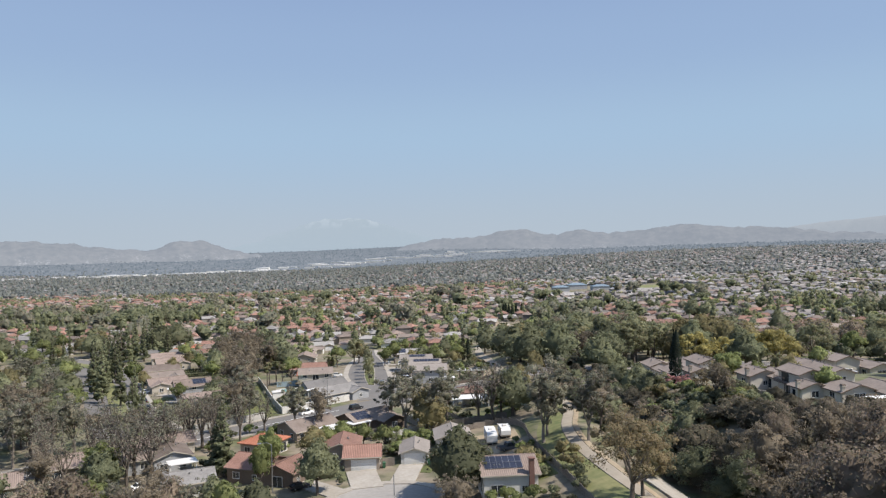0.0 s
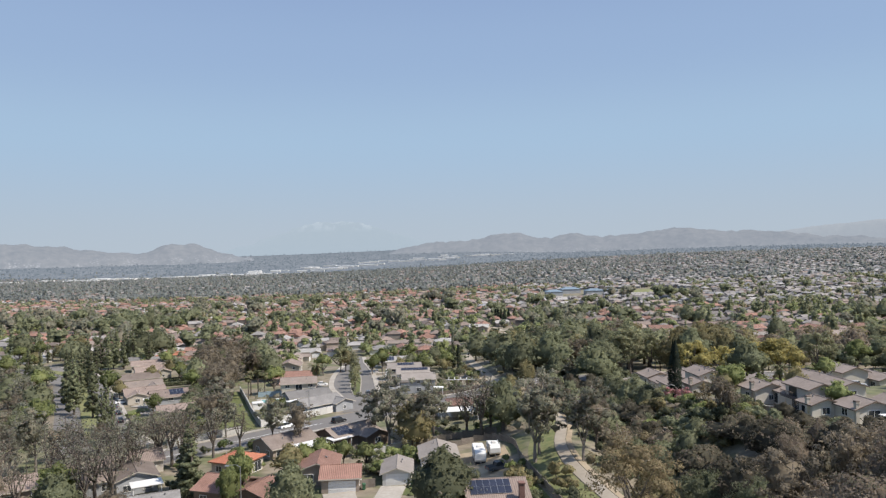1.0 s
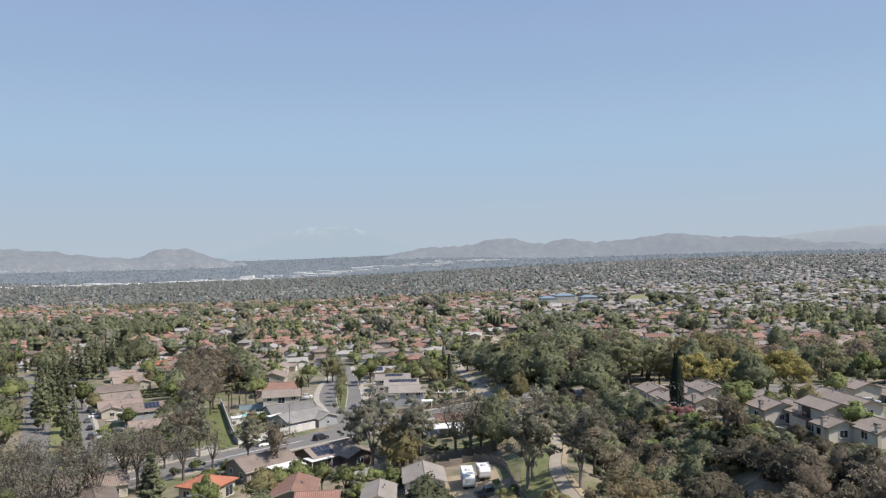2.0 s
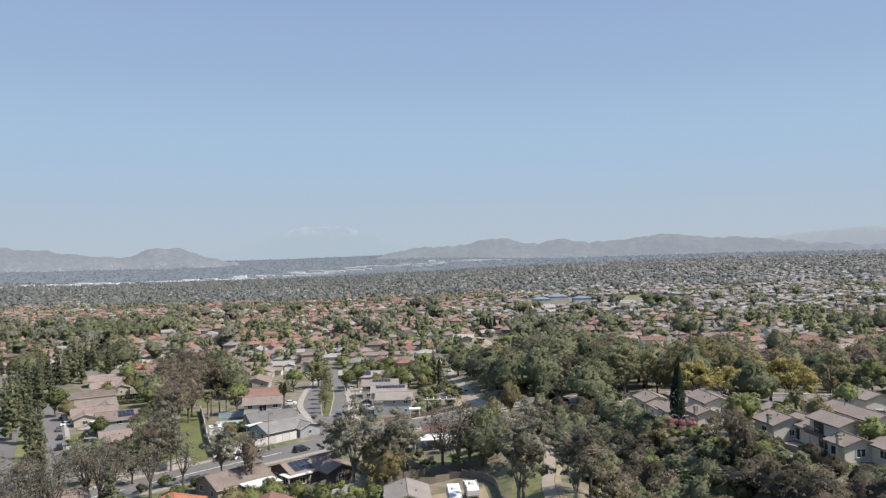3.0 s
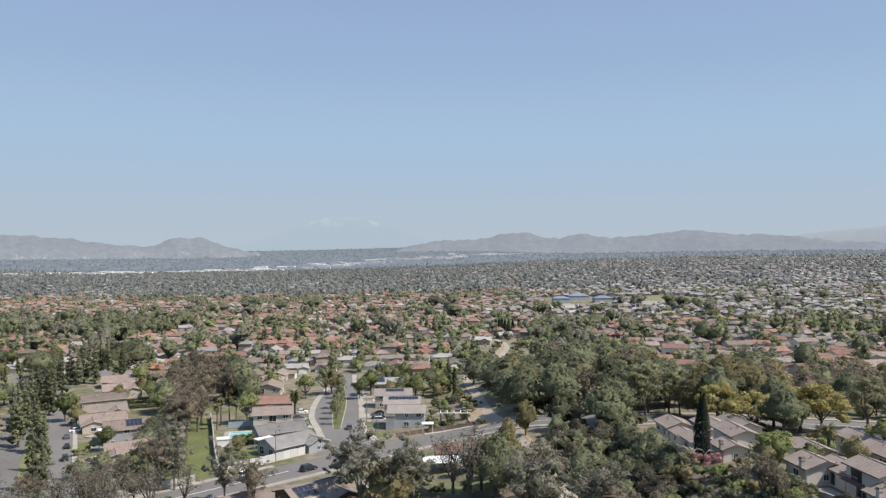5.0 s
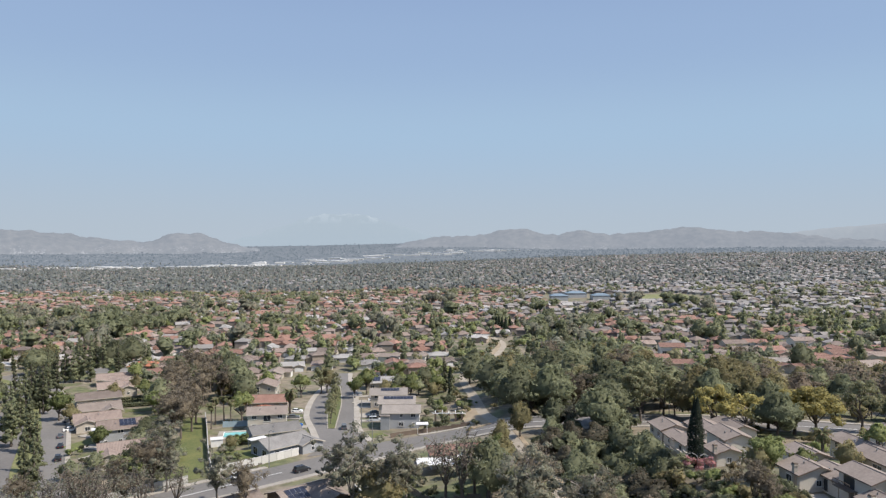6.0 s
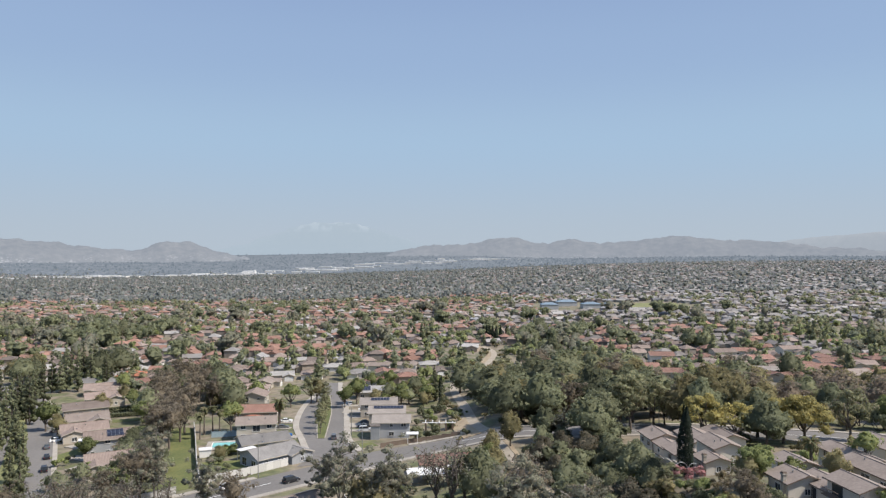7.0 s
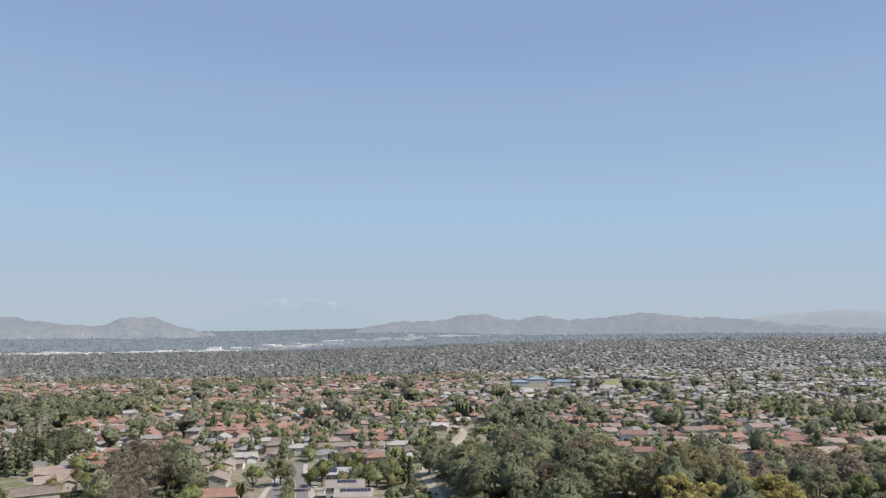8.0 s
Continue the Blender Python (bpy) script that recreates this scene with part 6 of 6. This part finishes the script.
for x0, x1, y0, y1, n, kinds, seed in (
    (-100, -70, 210, 245, 10, ("shrub", "hedge_bush"), 21), (-58, -44, 225, 245, 10, ("shrub", "hedge_bush"), 22), (26, 45, 140, 215, 60, ("shrub", "scrub", "shrub", "hedge_bush"), 23),
    (-8, 14, 186, 206, 16, ("shrub", "hedge_bush"), 24), (-30, -8, 160, 178, 14, ("shrub", "hedge_bush"), 25), (46, 52.5, 136, 162, 34, ("shrub", "hedge_bush", "scrub"), 26),
    (8, 17, 100, 146, 16, ("shrub", "scrub"), 27), (-8, 12, 252, 300, 22, ("shrub", "hedge_bush", "shrub"), 28), (-66, -40, 150, 190, 16, ("shrub", "hedge_bush"), 29), (70, 104, 190, 212, 14, ("shrub", "hedge_bush", "scrub"), 30),
    (24.5, 28, 128, 215, 24, ("shrub", "shrub", "scrub"), 31), (-100, -84, 270, 300, 8, ("hedge_bush", "shrub"), 32)):
    r = random.Random(seed)
    for _ in range(n):
        tree(r.choice(kinds), r.uniform(x0, x1), r.uniform(y0, y1), r.uniform(1.4, 3.0))
r = random.Random(83)
for p in upper[::2]:
    for side in (-1, 1):
        if r.random() < 0.7:
            q = p + Vector((side * r.uniform(3.5, 8), r.uniform(-3, 3)))
            tree(r.choice(("shrub", "scrub", "shrub")), q.x, q.y, r.uniform(1.2, 2.8))
for x, y, h in ((-19, 163.5, 6), (-28, 167, 6.5), (-24, 168, 5.5)):
    tree("broad", x, y, h)
for x, y in ((-31, 178.5), (-29.4, 178.3), (-27.8, 177.6), (-26.2, 176.9), (-24.6, 175.8), (-23.2, 175.2)):
    tree("shrub", x, y, 1.9)
for x, y, h in ((-14.5, 172, 2.4), (-11.5, 173, 2.8), (-8.5, 172.5, 2.6), (-5.5, 173.5, 2.4), (-10, 169, 2.0), (-26.2, 147, 0.9), (-25.6, 145, 0.8), (-25, 143, 0.9), (8.5, 150.5, 2.2), (9.5, 153, 1.8), (7.5, 158.5, 1.6), (9.3, 140, 2.0), (9.8, 137, 1.8), (7.5, 126, 2.4), (4, 126.5, 2.6), (0.5, 127.5, 2.2)):
    tree("hedge_bush" if h > 1 else "shrub", x, y, h)
def hedge(points, h, label):
    """A clipped hedge along a plan line: a leafy body with flat sides and ragged edges."""
    line = smooth(points, 0.8)
    g = np.random.default_rng(len(line))
    root = thing("hedge", spot(line[0].x, line[0].y), label, "hedge", "clipped hedges")
    z0 = up(line[0].x, line[0].y)
    blobs = [(p.x - line[0].x, p.y - line[0].y, up(p.x, p.y) - z0 + h * q, 0.75) for p in line for q in (0.3, 0.75)]
    c, d = blob_points(blobs, 26 * len(blobs), g, 0.8, 0.7)
    part("foliage", leaf_mesh("foliage", c, d, 0.16, LEAVES["oak"], g, dense=cores(blobs, g, 0.95, 0.8, False)), [], root)


hedge([(-117, 304), (-110, 307.5), (-103, 310)], 2.2, "dark green clipped hedge between two lawns")
hedge([(-113, 296.5), (-106, 299.5), (-99.5, 302)], 1.6, "low clipped hedge above a terrace lawn")
hedge([(-86, 252), (-90, 262), (-94, 270)], 1.8, "dark green clipped garden hedge")
for a, z, w in (((-114, 300), (-101, 306), 5.0), ((-108, 291), (-97, 296), 5.0)):
    strip("terrace_lawn", smooth([a, tuple((Vector(a) + Vector(z)) / 2), z]), -w / 2, w / 2, 0.08, LAWN, "mown terrace lawn between hedges", "lawn")


# ---- the estate beyond: streets of houses and their gardens ----
def eastern(x, y):
    """Rises from 0 in the wooded west of the valley to 1 in its open east."""
    return max(0.0, min(1.0, (x / y + 0.12) / 0.42))


RAVINE_HOUSES = ((110, 446, 8, "pink"), (116, 416, -6, "terracotta"), (116, 392, 10, "pink"), (155, 434, 4, "pink"), (174, 452, -8, "terracotta"), (157, 395, 12, "terracotta"), (140, 349, -4, "fawn"), (199, 450, 6, "pink"),
                 (182, 405, -10, "terracotta"), (154, 341, 6, "terracotta"), (188, 391, 10, "terracotta"), (157, 317, 14, "taupe"), (195, 376, -6, "pink"), (206, 360, 8, "pink"), (20, 484, -12, "pale"))


def open_land(x, y):
    """Whether nothing near stands there: no road, trail, wood or named house."""
    if y < 345 and -128 < x < 90 or min((Vector((x, y)) - p).length for p in lane) < (19 if y < 420 else 0):
        return False
    if 0 < x < 55 and y < 500 or 55 <= x < 130 and y < 345:
        return False
    if any(math.hypot(x - a, y - b) < 15 for a, b, _, _ in RAVINE_HOUSES):
        return False
    if x < -116 and y < 335:
        return False
    if x > 0 and y < 288:
        return False
    if -62 < x < -32 and y < 378:
        return False
    if 105 < x < 280 and 775 < y < 890:
        return False
    return True


ROOF_ZONES = (("terracotta", "terracotta", "pink", "terracotta", "pale", "pink"), ("pink", "terracotta", "taupe", "terracotta", "pink", "brown"), ("grey", "pale", "taupe", "brown", "pink"), ("taupe", "grey", "pale", "taupe", "brown", "pale", "pink", "taupe"))


def zone(x, y):
    if y < 1080 and x < (0.12 + 0.2 * (hash_luck.random() - 0.5)) * y:
        return 0 if y > 430 else 2 if hash_luck.random() < 0.5 else 0
    return (3 if y > 620 else 1) if x > 0 else 2


hash_luck = random.Random(40)
STYLES = ([(0, 0, 10, 7, 2.6, "gable", "x"), (2.7, -3.8, 4.8, 5, 2.5, "gable", "y")], [(0, 0, 9.4, 7.4, 2.6, "hip", "x"), (-2.8, -3.8, 4.6, 4.2, 2.5, "hip", "y")],
          [(0, 0, 8, 7.2, 4.2, "hip", "x"), (4.2, -1.6, 4.8, 6, 2.5, "gable", "y")], [(0, 0, 10.4, 6.4, 2.6, "gable", "x"), (-2.8, -3.4, 5, 5, 2.6, "gable", "y")])
ROOF_WORDS = {"terracotta": "red clay tile roof", "pink": "faded salmon tile roof", "orange": "bright orange tile roof", "pale": "pale shingle roof", "taupe": "taupe shingle roof", "grey": "grey shingle roof", "brown": "brown shingle roof"}
estate_stock = {}


def estate_house(x, y, rot, style, roof):
    key = style, roof
    if key not in estate_stock:
        wall = ("beige", "white", "tan", "white")[style]
        estate_stock[key] = house(x, y, rot, f"{'two-storey' if style == 2 else 'low'} {wall} house with {ROOF_WORDS[roof]}", STYLES[style], wall, roof, garage=(1, STYLES[style][1][0], 3.8), name="estate_house", group="houses of the far estate", glazed=0.16)
        return
    copy_thing(estate_stock[key], spot(x, y, rot))


for i, (x, y, rot, roof) in enumerate(RAVINE_HOUSES):
    wall = ("beige", "white", "tan")[i % 3]
    house(x, y, rot, f"{wall} house with {'grey-brown shingle' if roof in ('fawn', 'taupe', 'pale') else 'salmon tile'} cross-gabled roof above the ravine", [(0, 0, 12, 8, 4.2 if i % 2 else 2.9, "gable", "x"), (3.2 if i % 3 else -3.2, -4.4, 6, 6, 2.9, "gable", "y")], wall, roof, name="ravine_house", group="houses above the ravine", glazed=0.7)
awning = thing("awning", spot(147, 330, 6), "bright blue fabric awning on posts", "awning")
part("canopy", Build().box(-3.4, -1.5, 2.3, 3.4, 1.5, 2.42, inset=0.1), surface("blue_fabric", (0.03, 0.14, 0.42), (0.05, 0.2, 0.5), 0.8, 2.0, 0.4, 0.1, 0.0), awning)
for sx in (-3, 3):
    part("post", Build().box(sx - 0.06, -1.3, -1.2, sx + 0.06, -1.18, 2.3), WHITE_PAINT, awning)
for x, y in ((34.5, 536), (36.5, 540), (38.5, 537), (40.5, 533), (44, 538), (48, 536)):
    tree("cypress", x, y, 11)
tree("cypress", 0.5, 318, 10), tree("cypress", 2.5, 322, 9)

far_sites, tree_sites = [], []
r = random.Random(31)
row, y = 0, 186.0
while y < 2700:
    depth = (18.5 if row % 2 else 14) if y < 1200 else (24 if row % 2 else 17)
    spread = 0.72 * y + 120
    x = -spread
    while x < spread:
        x += r.uniform(11.0, 13.6) * (1 if y < 1200 else 1.3)
        bend = 14 * math.sin(x / 130 + row * 0.6) + 6 * math.sin(x / 47 + row)
        yy = y + bend + r.uniform(-2, 2)
        if not open_land(x, yy):
            continue
        grove = yy > 430 and noise.noise(Vector((x / 85, yy / 120, 7))) > 0.4
        if grove or r.random() < (0.11 if yy < 900 else 0.44 - 0.33 * eastern(x, yy)):
            tree_sites += [(x + r.uniform(-6, 6), yy + r.uniform(-6, 6)) for _ in range(3)]
            continue
        rot = math.degrees(math.atan(14 / 130 * math.cos(x / 130 + row * 0.6) + 6 / 47 * math.cos(x / 47 + row))) + (180 if row % 2 else 0) + r.choice((0, 0, 90, -90, 0)) + r.uniform(-16, 16)
        roof = r.choice(ROOF_ZONES[zone(x, yy)])
        if yy < 430 and abs(x) < 0.6 * yy:
            estate_house(x, yy, rot, r.choice((0, 1, 3, 0, 1, 3, 2)), roof)
        else:
            far_sites.append((x, yy, rot, r.randrange(4), roof))
        for _ in range(3 if yy < 700 else 2):
            if r.random() < (0.42 if yy < 700 else 0.46 - 0.17 * eastern(x, yy)):
                tree_sites.append((x + r.uniform(-9, 9), yy + r.choice((-1, 1)) * r.uniform(6.5, 10)))
    y += depth * (1 if y < 1200 else 1.2)
    row += 1


def far_houses():
    """All houses too far to tell apart, one mesh for each roof and wall colour."""
    roofs, walls, size_luck = {}, {}, random.Random(8)
    for x, y, rot, style, roof in far_sites:
        a, z0 = radians(rot), up(x, y)
        size = size_luck.uniform(0.78, 0.98)
        ca, sa = size * math.cos(a), size * math.sin(a)
        wall = ("beige", "white", "tan", "white")[style]
        rb, wb = roofs.setdefault(roof, Build()), walls.setdefault(wall, Build())
        for cx, cy, w, d, h, kind, axis in STYLES[style][: 2 if y < 1100 else 1]:
            if axis == "y":
                w, d = d, w
                loc = lambda u, v, q: (x + ca * (cx - v) - sa * (cy + u), y + sa * (cx - v) + ca * (cy + u), z0 + q)
            else:
                loc = lambda u, v, q: (x + ca * (cx + u) - sa * (cy + v), y + sa * (cx + u) + ca * (cy + v), z0 + q)
            W, D = w / 2, d / 2
            ring = lambda q: [loc(-W, -D, q), loc(W, -D, q), loc(W, D, q), loc(-W, D, q)]
            wb.solid([ring(-2), ring(h)], cap=False)
            W, D, top = W + 0.4, D + 0.4, h + (d / 2 + 0.4) * 0.44
            q = 0 if kind == "gable" else min(D, W - 0.2)
            e = ring(h - 0.1)
            p, s = loc(-W + q, 0, top), loc(W - q, 0, top)
            n = len(rb.v)
            rb.v += e + [p, s]
            rb.f += [(n, n + 1, n + 5, n + 4), (n + 2, n + 3, n + 4, n + 5), (n + 1, n + 2, n + 5), (n + 3, n, n + 4)]
            rb.m += [0] * 4
    for roof, b in roofs.items():
        tagged(part("far_roofs", b, FAR_HAZED_ROOF[roof]), f"many distant houses' {ROOF_WORDS[roof]}s", "roofs", kind="stuff")
    for wall, b in walls.items():
        tagged(part("far_walls", b, FAR_HAZED_WALL[wall]), f"many distant {wall} house walls", "walls", kind="stuff")


# roofs dulled towards one mid tone, the flattening of haze put into their colour
FAR_HAZED_ROOF = {k: surface("far_" + k, a, b, 0.9, 0.5, 0.02, 0.0, 0.28, island=True) for k, a, b in (
    ("terracotta", (0.2, 0.112, 0.083), (0.26, 0.15, 0.113)), ("orange", (0.33, 0.19, 0.14), (0.38, 0.23, 0.18)), ("pink", (0.18, 0.14, 0.118), (0.235, 0.185, 0.156)),
    ("brown", (0.14, 0.125, 0.115), (0.185, 0.167, 0.155)), ("taupe", (0.195, 0.176, 0.163), (0.245, 0.225, 0.21)), ("grey", (0.16, 0.16, 0.163), (0.21, 0.208, 0.212)), ("pale", (0.24, 0.226, 0.212), (0.29, 0.276, 0.262)))}
# walls darker than the near stucco, again with haze put into the colour
FAR_HAZED_WALL = {k: surface("far_hazed_wall_" + k, a, tuple(1.2 * v for v in a), 0.9, 0.5, 0.02, 0.0, 0.25, island=True) for k, a in (("beige", (0.23, 0.21, 0.185)), ("white", (0.25, 0.243, 0.23)), ("tan", (0.19, 0.165, 0.145)))}
far_houses()


def far_crown(seed, n, size, tall, bodies):
    """A small tree, base at zero, one metre high and about as wide: dense bodies with leaf scraps round them."""
    g = np.random.default_rng(seed)
    if tall:
        blobs = [(0, 0, q, 0.2 * (1.05 - q) + 0.02) for q in (0.2, 0.35, 0.5, 0.65, 0.8, 0.92)]
    else:
        blobs = [(g.normal() * 0.17, g.normal() * 0.17, g.uniform(0.38, 0.78), g.uniform(0.17, 0.27)) for _ in range(max(bodies, 4))]
    body = cores(blobs[:bodies], g, 0.95 if bodies > 2 else 1.6, 1.0, False)
    if not n:
        return body
    c, d = blob_points(blobs, n, g, 0.85, 1.0)
    nrm = d / np.linalg.norm(d, axis=1)[:, None] + 0.4 * g.normal(size=(n, 3))
    nrm *= np.sign((nrm * d).sum(1, keepdims=True))
    nrm /= np.linalg.norm(nrm, axis=1)[:, None]
    u = np.cross(nrm, g.normal(size=(n, 3)))
    u /= np.linalg.norm(u, axis=1)[:, None]
    w = np.cross(nrm, u)
    s = size * g.uniform(0.6, 1.3, (n, 1))
    v = np.stack([c + 1.3 * s * (u * math.cos(q) + w * math.sin(q)) for q in (0.3, 2.4, 4.5)], 1).reshape(-1, 3)
    return np.concatenate([v, body[0]]), np.concatenate([np.repeat(d / np.linalg.norm(d, axis=1)[:, None] + 0.4 * nrm, 3, axis=0), body[1]])


def far_trees(name, sites, mat, label, n, size, low, high, seed, tall=False, bodies=5):
    g = np.random.default_rng(seed)
    stock = [far_crown(seed * 10 + k, n, size, tall, bodies) for k in range(7)]
    parts_v, parts_n = [], []
    for x, y in sites:
        h, a = low + (high - low) * g.random() ** 1.4, g.uniform(0, 6.28)
        wide = h * (g.uniform(0.8, 1.35) if not tall else g.uniform(0.8, 1.1))
        v, nv = stock[g.integers(7)]
        parts_n.append(np.stack([nv[:, 0] * math.cos(a) - nv[:, 1] * math.sin(a), nv[:, 0] * math.sin(a) + nv[:, 1] * math.cos(a), nv[:, 2]], 1))
        parts_v.append(np.stack([x + wide * (v[:, 0] * math.cos(a) - v[:, 1] * math.sin(a)), y + wide * (v[:, 0] * math.sin(a) + v[:, 1] * math.cos(a)), up(x, y) + h * v[:, 2]], 1))
    return tagged(new(name, scraps(name, np.concatenate(parts_v), np.concatenate(parts_n), mat)), label, "trees", kind="stuff")


# greyed, lifted greens: haze over the distant trees is put into the leaf colour
FAR_HAZED_LEAVES = [foliage("far_hazed_leaves", (0.225, 0.245, 0.222), (0.3, 0.315, 0.28), (0.26, 0.255, 0.22), 0.1), foliage("far_dark_hazed_leaves", (0.2, 0.217, 0.205), (0.262, 0.278, 0.258), None, 0.1)]
# woodland and street trees out to the valley
r = random.Random(52)
for _ in range(4600):
    y = 360 + 2700 * r.random() ** 1.3
    x = r.uniform(-0.72 * y - 100, 0.72 * y + 100)
    if open_land(x, y) and (y > 900 and r.random() < 0.85 - 0.6 * eastern(x, y) or noise.noise(Vector((x / 160, y / 160, 3))) > 0.2 or r.random() < 0.06):
        tree_sites.append((x, y))
for _ in range(420):
    x, y = r.uniform(-6, 130), r.uniform(345, 560)
    if min((Vector((x, y)) - p).length for p in upper) > 6 and x < 130 - (y - 350) * 0.25 and (x > 20 or y > 400 or r.random() < 0.5):
        tree_sites.append((x, y))
def belt(x, y):
    """Metres north of the warehouse belt's middle."""
    return y - 2300 - (x + 1500) * 0.86


tree_sites = [s for s in tree_sites if not (s[0] > 85 and s[1] < 470) or r.random() < 0.9]
tree_sites = [s for s in tree_sites if not -330 < belt(*s) < 150 or s[0] > 260 or r.random() < 0.5]
def hides_trail(x, y):
    """Just south of the northern trail, where the ground is kept clear."""
    return any(0 < p.y - y < 62 and abs(x - p.x * y / p.y) < 6 for p in upper)


tree_sites = [s for s in tree_sites if s[1] > 520 or not hides_trail(*s)]
# the school and its field lie open
tree_sites = [s for s in tree_sites if not (95 < s[0] < 285 and 690 < s[1] < 890) or r.random() < 0.2]
near = [s for s in tree_sites if s[1] < 620]
mid = [s for s in tree_sites if 620 <= s[1] < 1000]
far = [s for s in tree_sites if s[1] >= 1000]
ESTATE_LEAVES = [foliage("estate_leaves", a, b, c, 0.1) for a, b, c in (
    ((0.2, 0.215, 0.12), (0.33, 0.34, 0.19), None), ((0.225, 0.225, 0.13), (0.35, 0.34, 0.2), (0.32, 0.28, 0.17)), ((0.16, 0.18, 0.12), (0.26, 0.275, 0.18), None), ((0.24, 0.27, 0.12), (0.36, 0.385, 0.18), None))]
for i in range(6):
    far_trees("estate_trees", near[i::6], ESTATE_LEAVES[(0, 1, 2, 3, 3, 2)[i]], "many garden trees among the estate houses", 80, 0.07, 2.8, 8.0, 60 + i)
tall = random.Random(57)
tall_sites = [(tall.uniform(-330, 420), tall.uniform(385, 900)) for _ in range(120)]
tall_sites = [s for s in tall_sites if open_land(*s)] + [(tall.uniform(-400, -195), tall.uniform(470, 650)) for _ in range(80)] + [(tall.uniform(54, 88), tall.uniform(470, 545)) for _ in range(18)]
far_trees("tall_estate_trees", tall_sites[::2], LEAVES["oak"], "large dark trees standing over the estate roofs", 220, 0.05, 9, 15, 75, bodies=9)
far_trees("tall_estate_trees", tall_sites[1::2], LEAVES["eucalyptus"], "large grey-brown trees standing over the estate roofs", 220, 0.05, 9, 16, 76, bodies=9)
far_trees("estate_pines", [s for s in near if r.random() < 0.12], LEAVES["pine"], "slender dark conifers among the estate houses", 70, 0.06, 9, 15, 70, True, bodies=6)
for i in range(3):
    far_trees("town_trees", mid[i::3], ESTATE_LEAVES[i], "many street and garden trees across the town", 26, 0.11, 3, 8.5, 85 + i, bodies=3)
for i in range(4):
    far_trees("valley_trees", far[i::4], FAR_HAZED_LEAVES[i % 2], "countless trees across the distant town", 5, 0.2, 3.5, 9.5, 80 + i, bodies=1)
far_trees("valley_pines", [s for s in far if r.random() < 0.08], FAR_HAZED_LEAVES[1], "slender dark conifers across the distant town", 8, 0.12, 9, 16, 90, True, bodies=3)
band_r, strip_sites = random.Random(61), []
for _ in range(6500):
    y = 2500 + 2400 * band_r.random() ** 0.8
    x = band_r.uniform(-0.72, 0.72) * y
    if (abs(belt(x, y)) > 130 or x > 260) and math.hypot(x, y) < 4900:
        strip_sites.append((x, y))
# the far plain's haze is put into its bluish emission
PLAIN = backdrop_material("hazed_valley_floor", (0.02, 0.024, 0.022), (0.06, 0.06, 0.055), (0.122, 0.146, 0.182), True)
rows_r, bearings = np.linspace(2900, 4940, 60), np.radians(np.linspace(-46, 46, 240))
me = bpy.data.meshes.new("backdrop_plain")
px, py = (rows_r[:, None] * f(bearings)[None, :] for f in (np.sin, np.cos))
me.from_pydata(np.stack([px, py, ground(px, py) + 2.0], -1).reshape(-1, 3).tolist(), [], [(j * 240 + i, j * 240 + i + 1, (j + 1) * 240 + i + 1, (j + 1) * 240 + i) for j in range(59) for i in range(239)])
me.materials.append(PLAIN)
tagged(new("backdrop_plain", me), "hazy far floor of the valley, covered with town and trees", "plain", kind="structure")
# near-black leaves with the haze before them added as emission
HAZED_PLAIN_LEAVES = backdrop_material("hazed_tree_cover", (0.02, 0.026, 0.022), (0.05, 0.054, 0.046), (0.092, 0.113, 0.147))
far_trees("plain_trees", strip_sites, HAZED_PLAIN_LEAVES, "hazy tree cover of the far plain", 0, 0.3, 6, 11, 99, bodies=1)

# the school with its blue roofs and the playing field
school = thing("school_building", spot(148, 832, 4), "long low school with blue metal roofs", "school")
BLUE_ROOF = surface("blue_metal_roof", (0.13, 0.18, 0.22), (0.17, 0.22, 0.27), 0.7, 1.0, 0.05, 0.0, 0.1)
for cx, cy, w, d, h in ((-30, -20, 18, 11, 5), (-2, 18, 22, 12, 5), (16, -18, 20, 12, 5), (34, -20, 14, 10, 5)):
    part("wall", Build().box(cx - w / 2, cy - d / 2, -2, cx + w / 2, cy + d / 2, h), STUCCO["grey"], school)
    part("roof", roof_build(w, d, h, "hip"), BLUE_ROOF, school, m=pose(cx, cy, 0))
band("playing_field", even(smooth([(200, 790), (206, 825), (216, 872)]), 14), even(smooth([(252, 780), (262, 815), (274, 868)]), 14), 0.3, DRY_GRASS, "pale green and tan playing field", "field")

# pale warehouses on the valley floor
r = random.Random(93)
for k in range(125):
    u = r.random()
    y = 2300 + 1500 * u + r.uniform(-60, 60)
    x = -1500 + 1750 * u + r.uniform(-220, 220)
    w, d, h = r.uniform(20, 70), r.uniform(15, 30), r.uniform(4, 8)
    a = r.uniform(-8, 8)
    shed = thing("warehouse", spot(x, y, a), "pale flat-roofed warehouse on the valley floor", "warehouse", "warehouses of the valley")
    part("wall", Build().box(-w / 2, -d / 2, -3, w / 2, d / 2, h), STUCCO["white"], shed)
    part("roof", Build().box(-w / 2 - 0.4, -d / 2 - 0.4, h, w / 2 + 0.4, d / 2 + 0.4, h + 0.8, inset=0.2), WHITE_PAINT, shed)
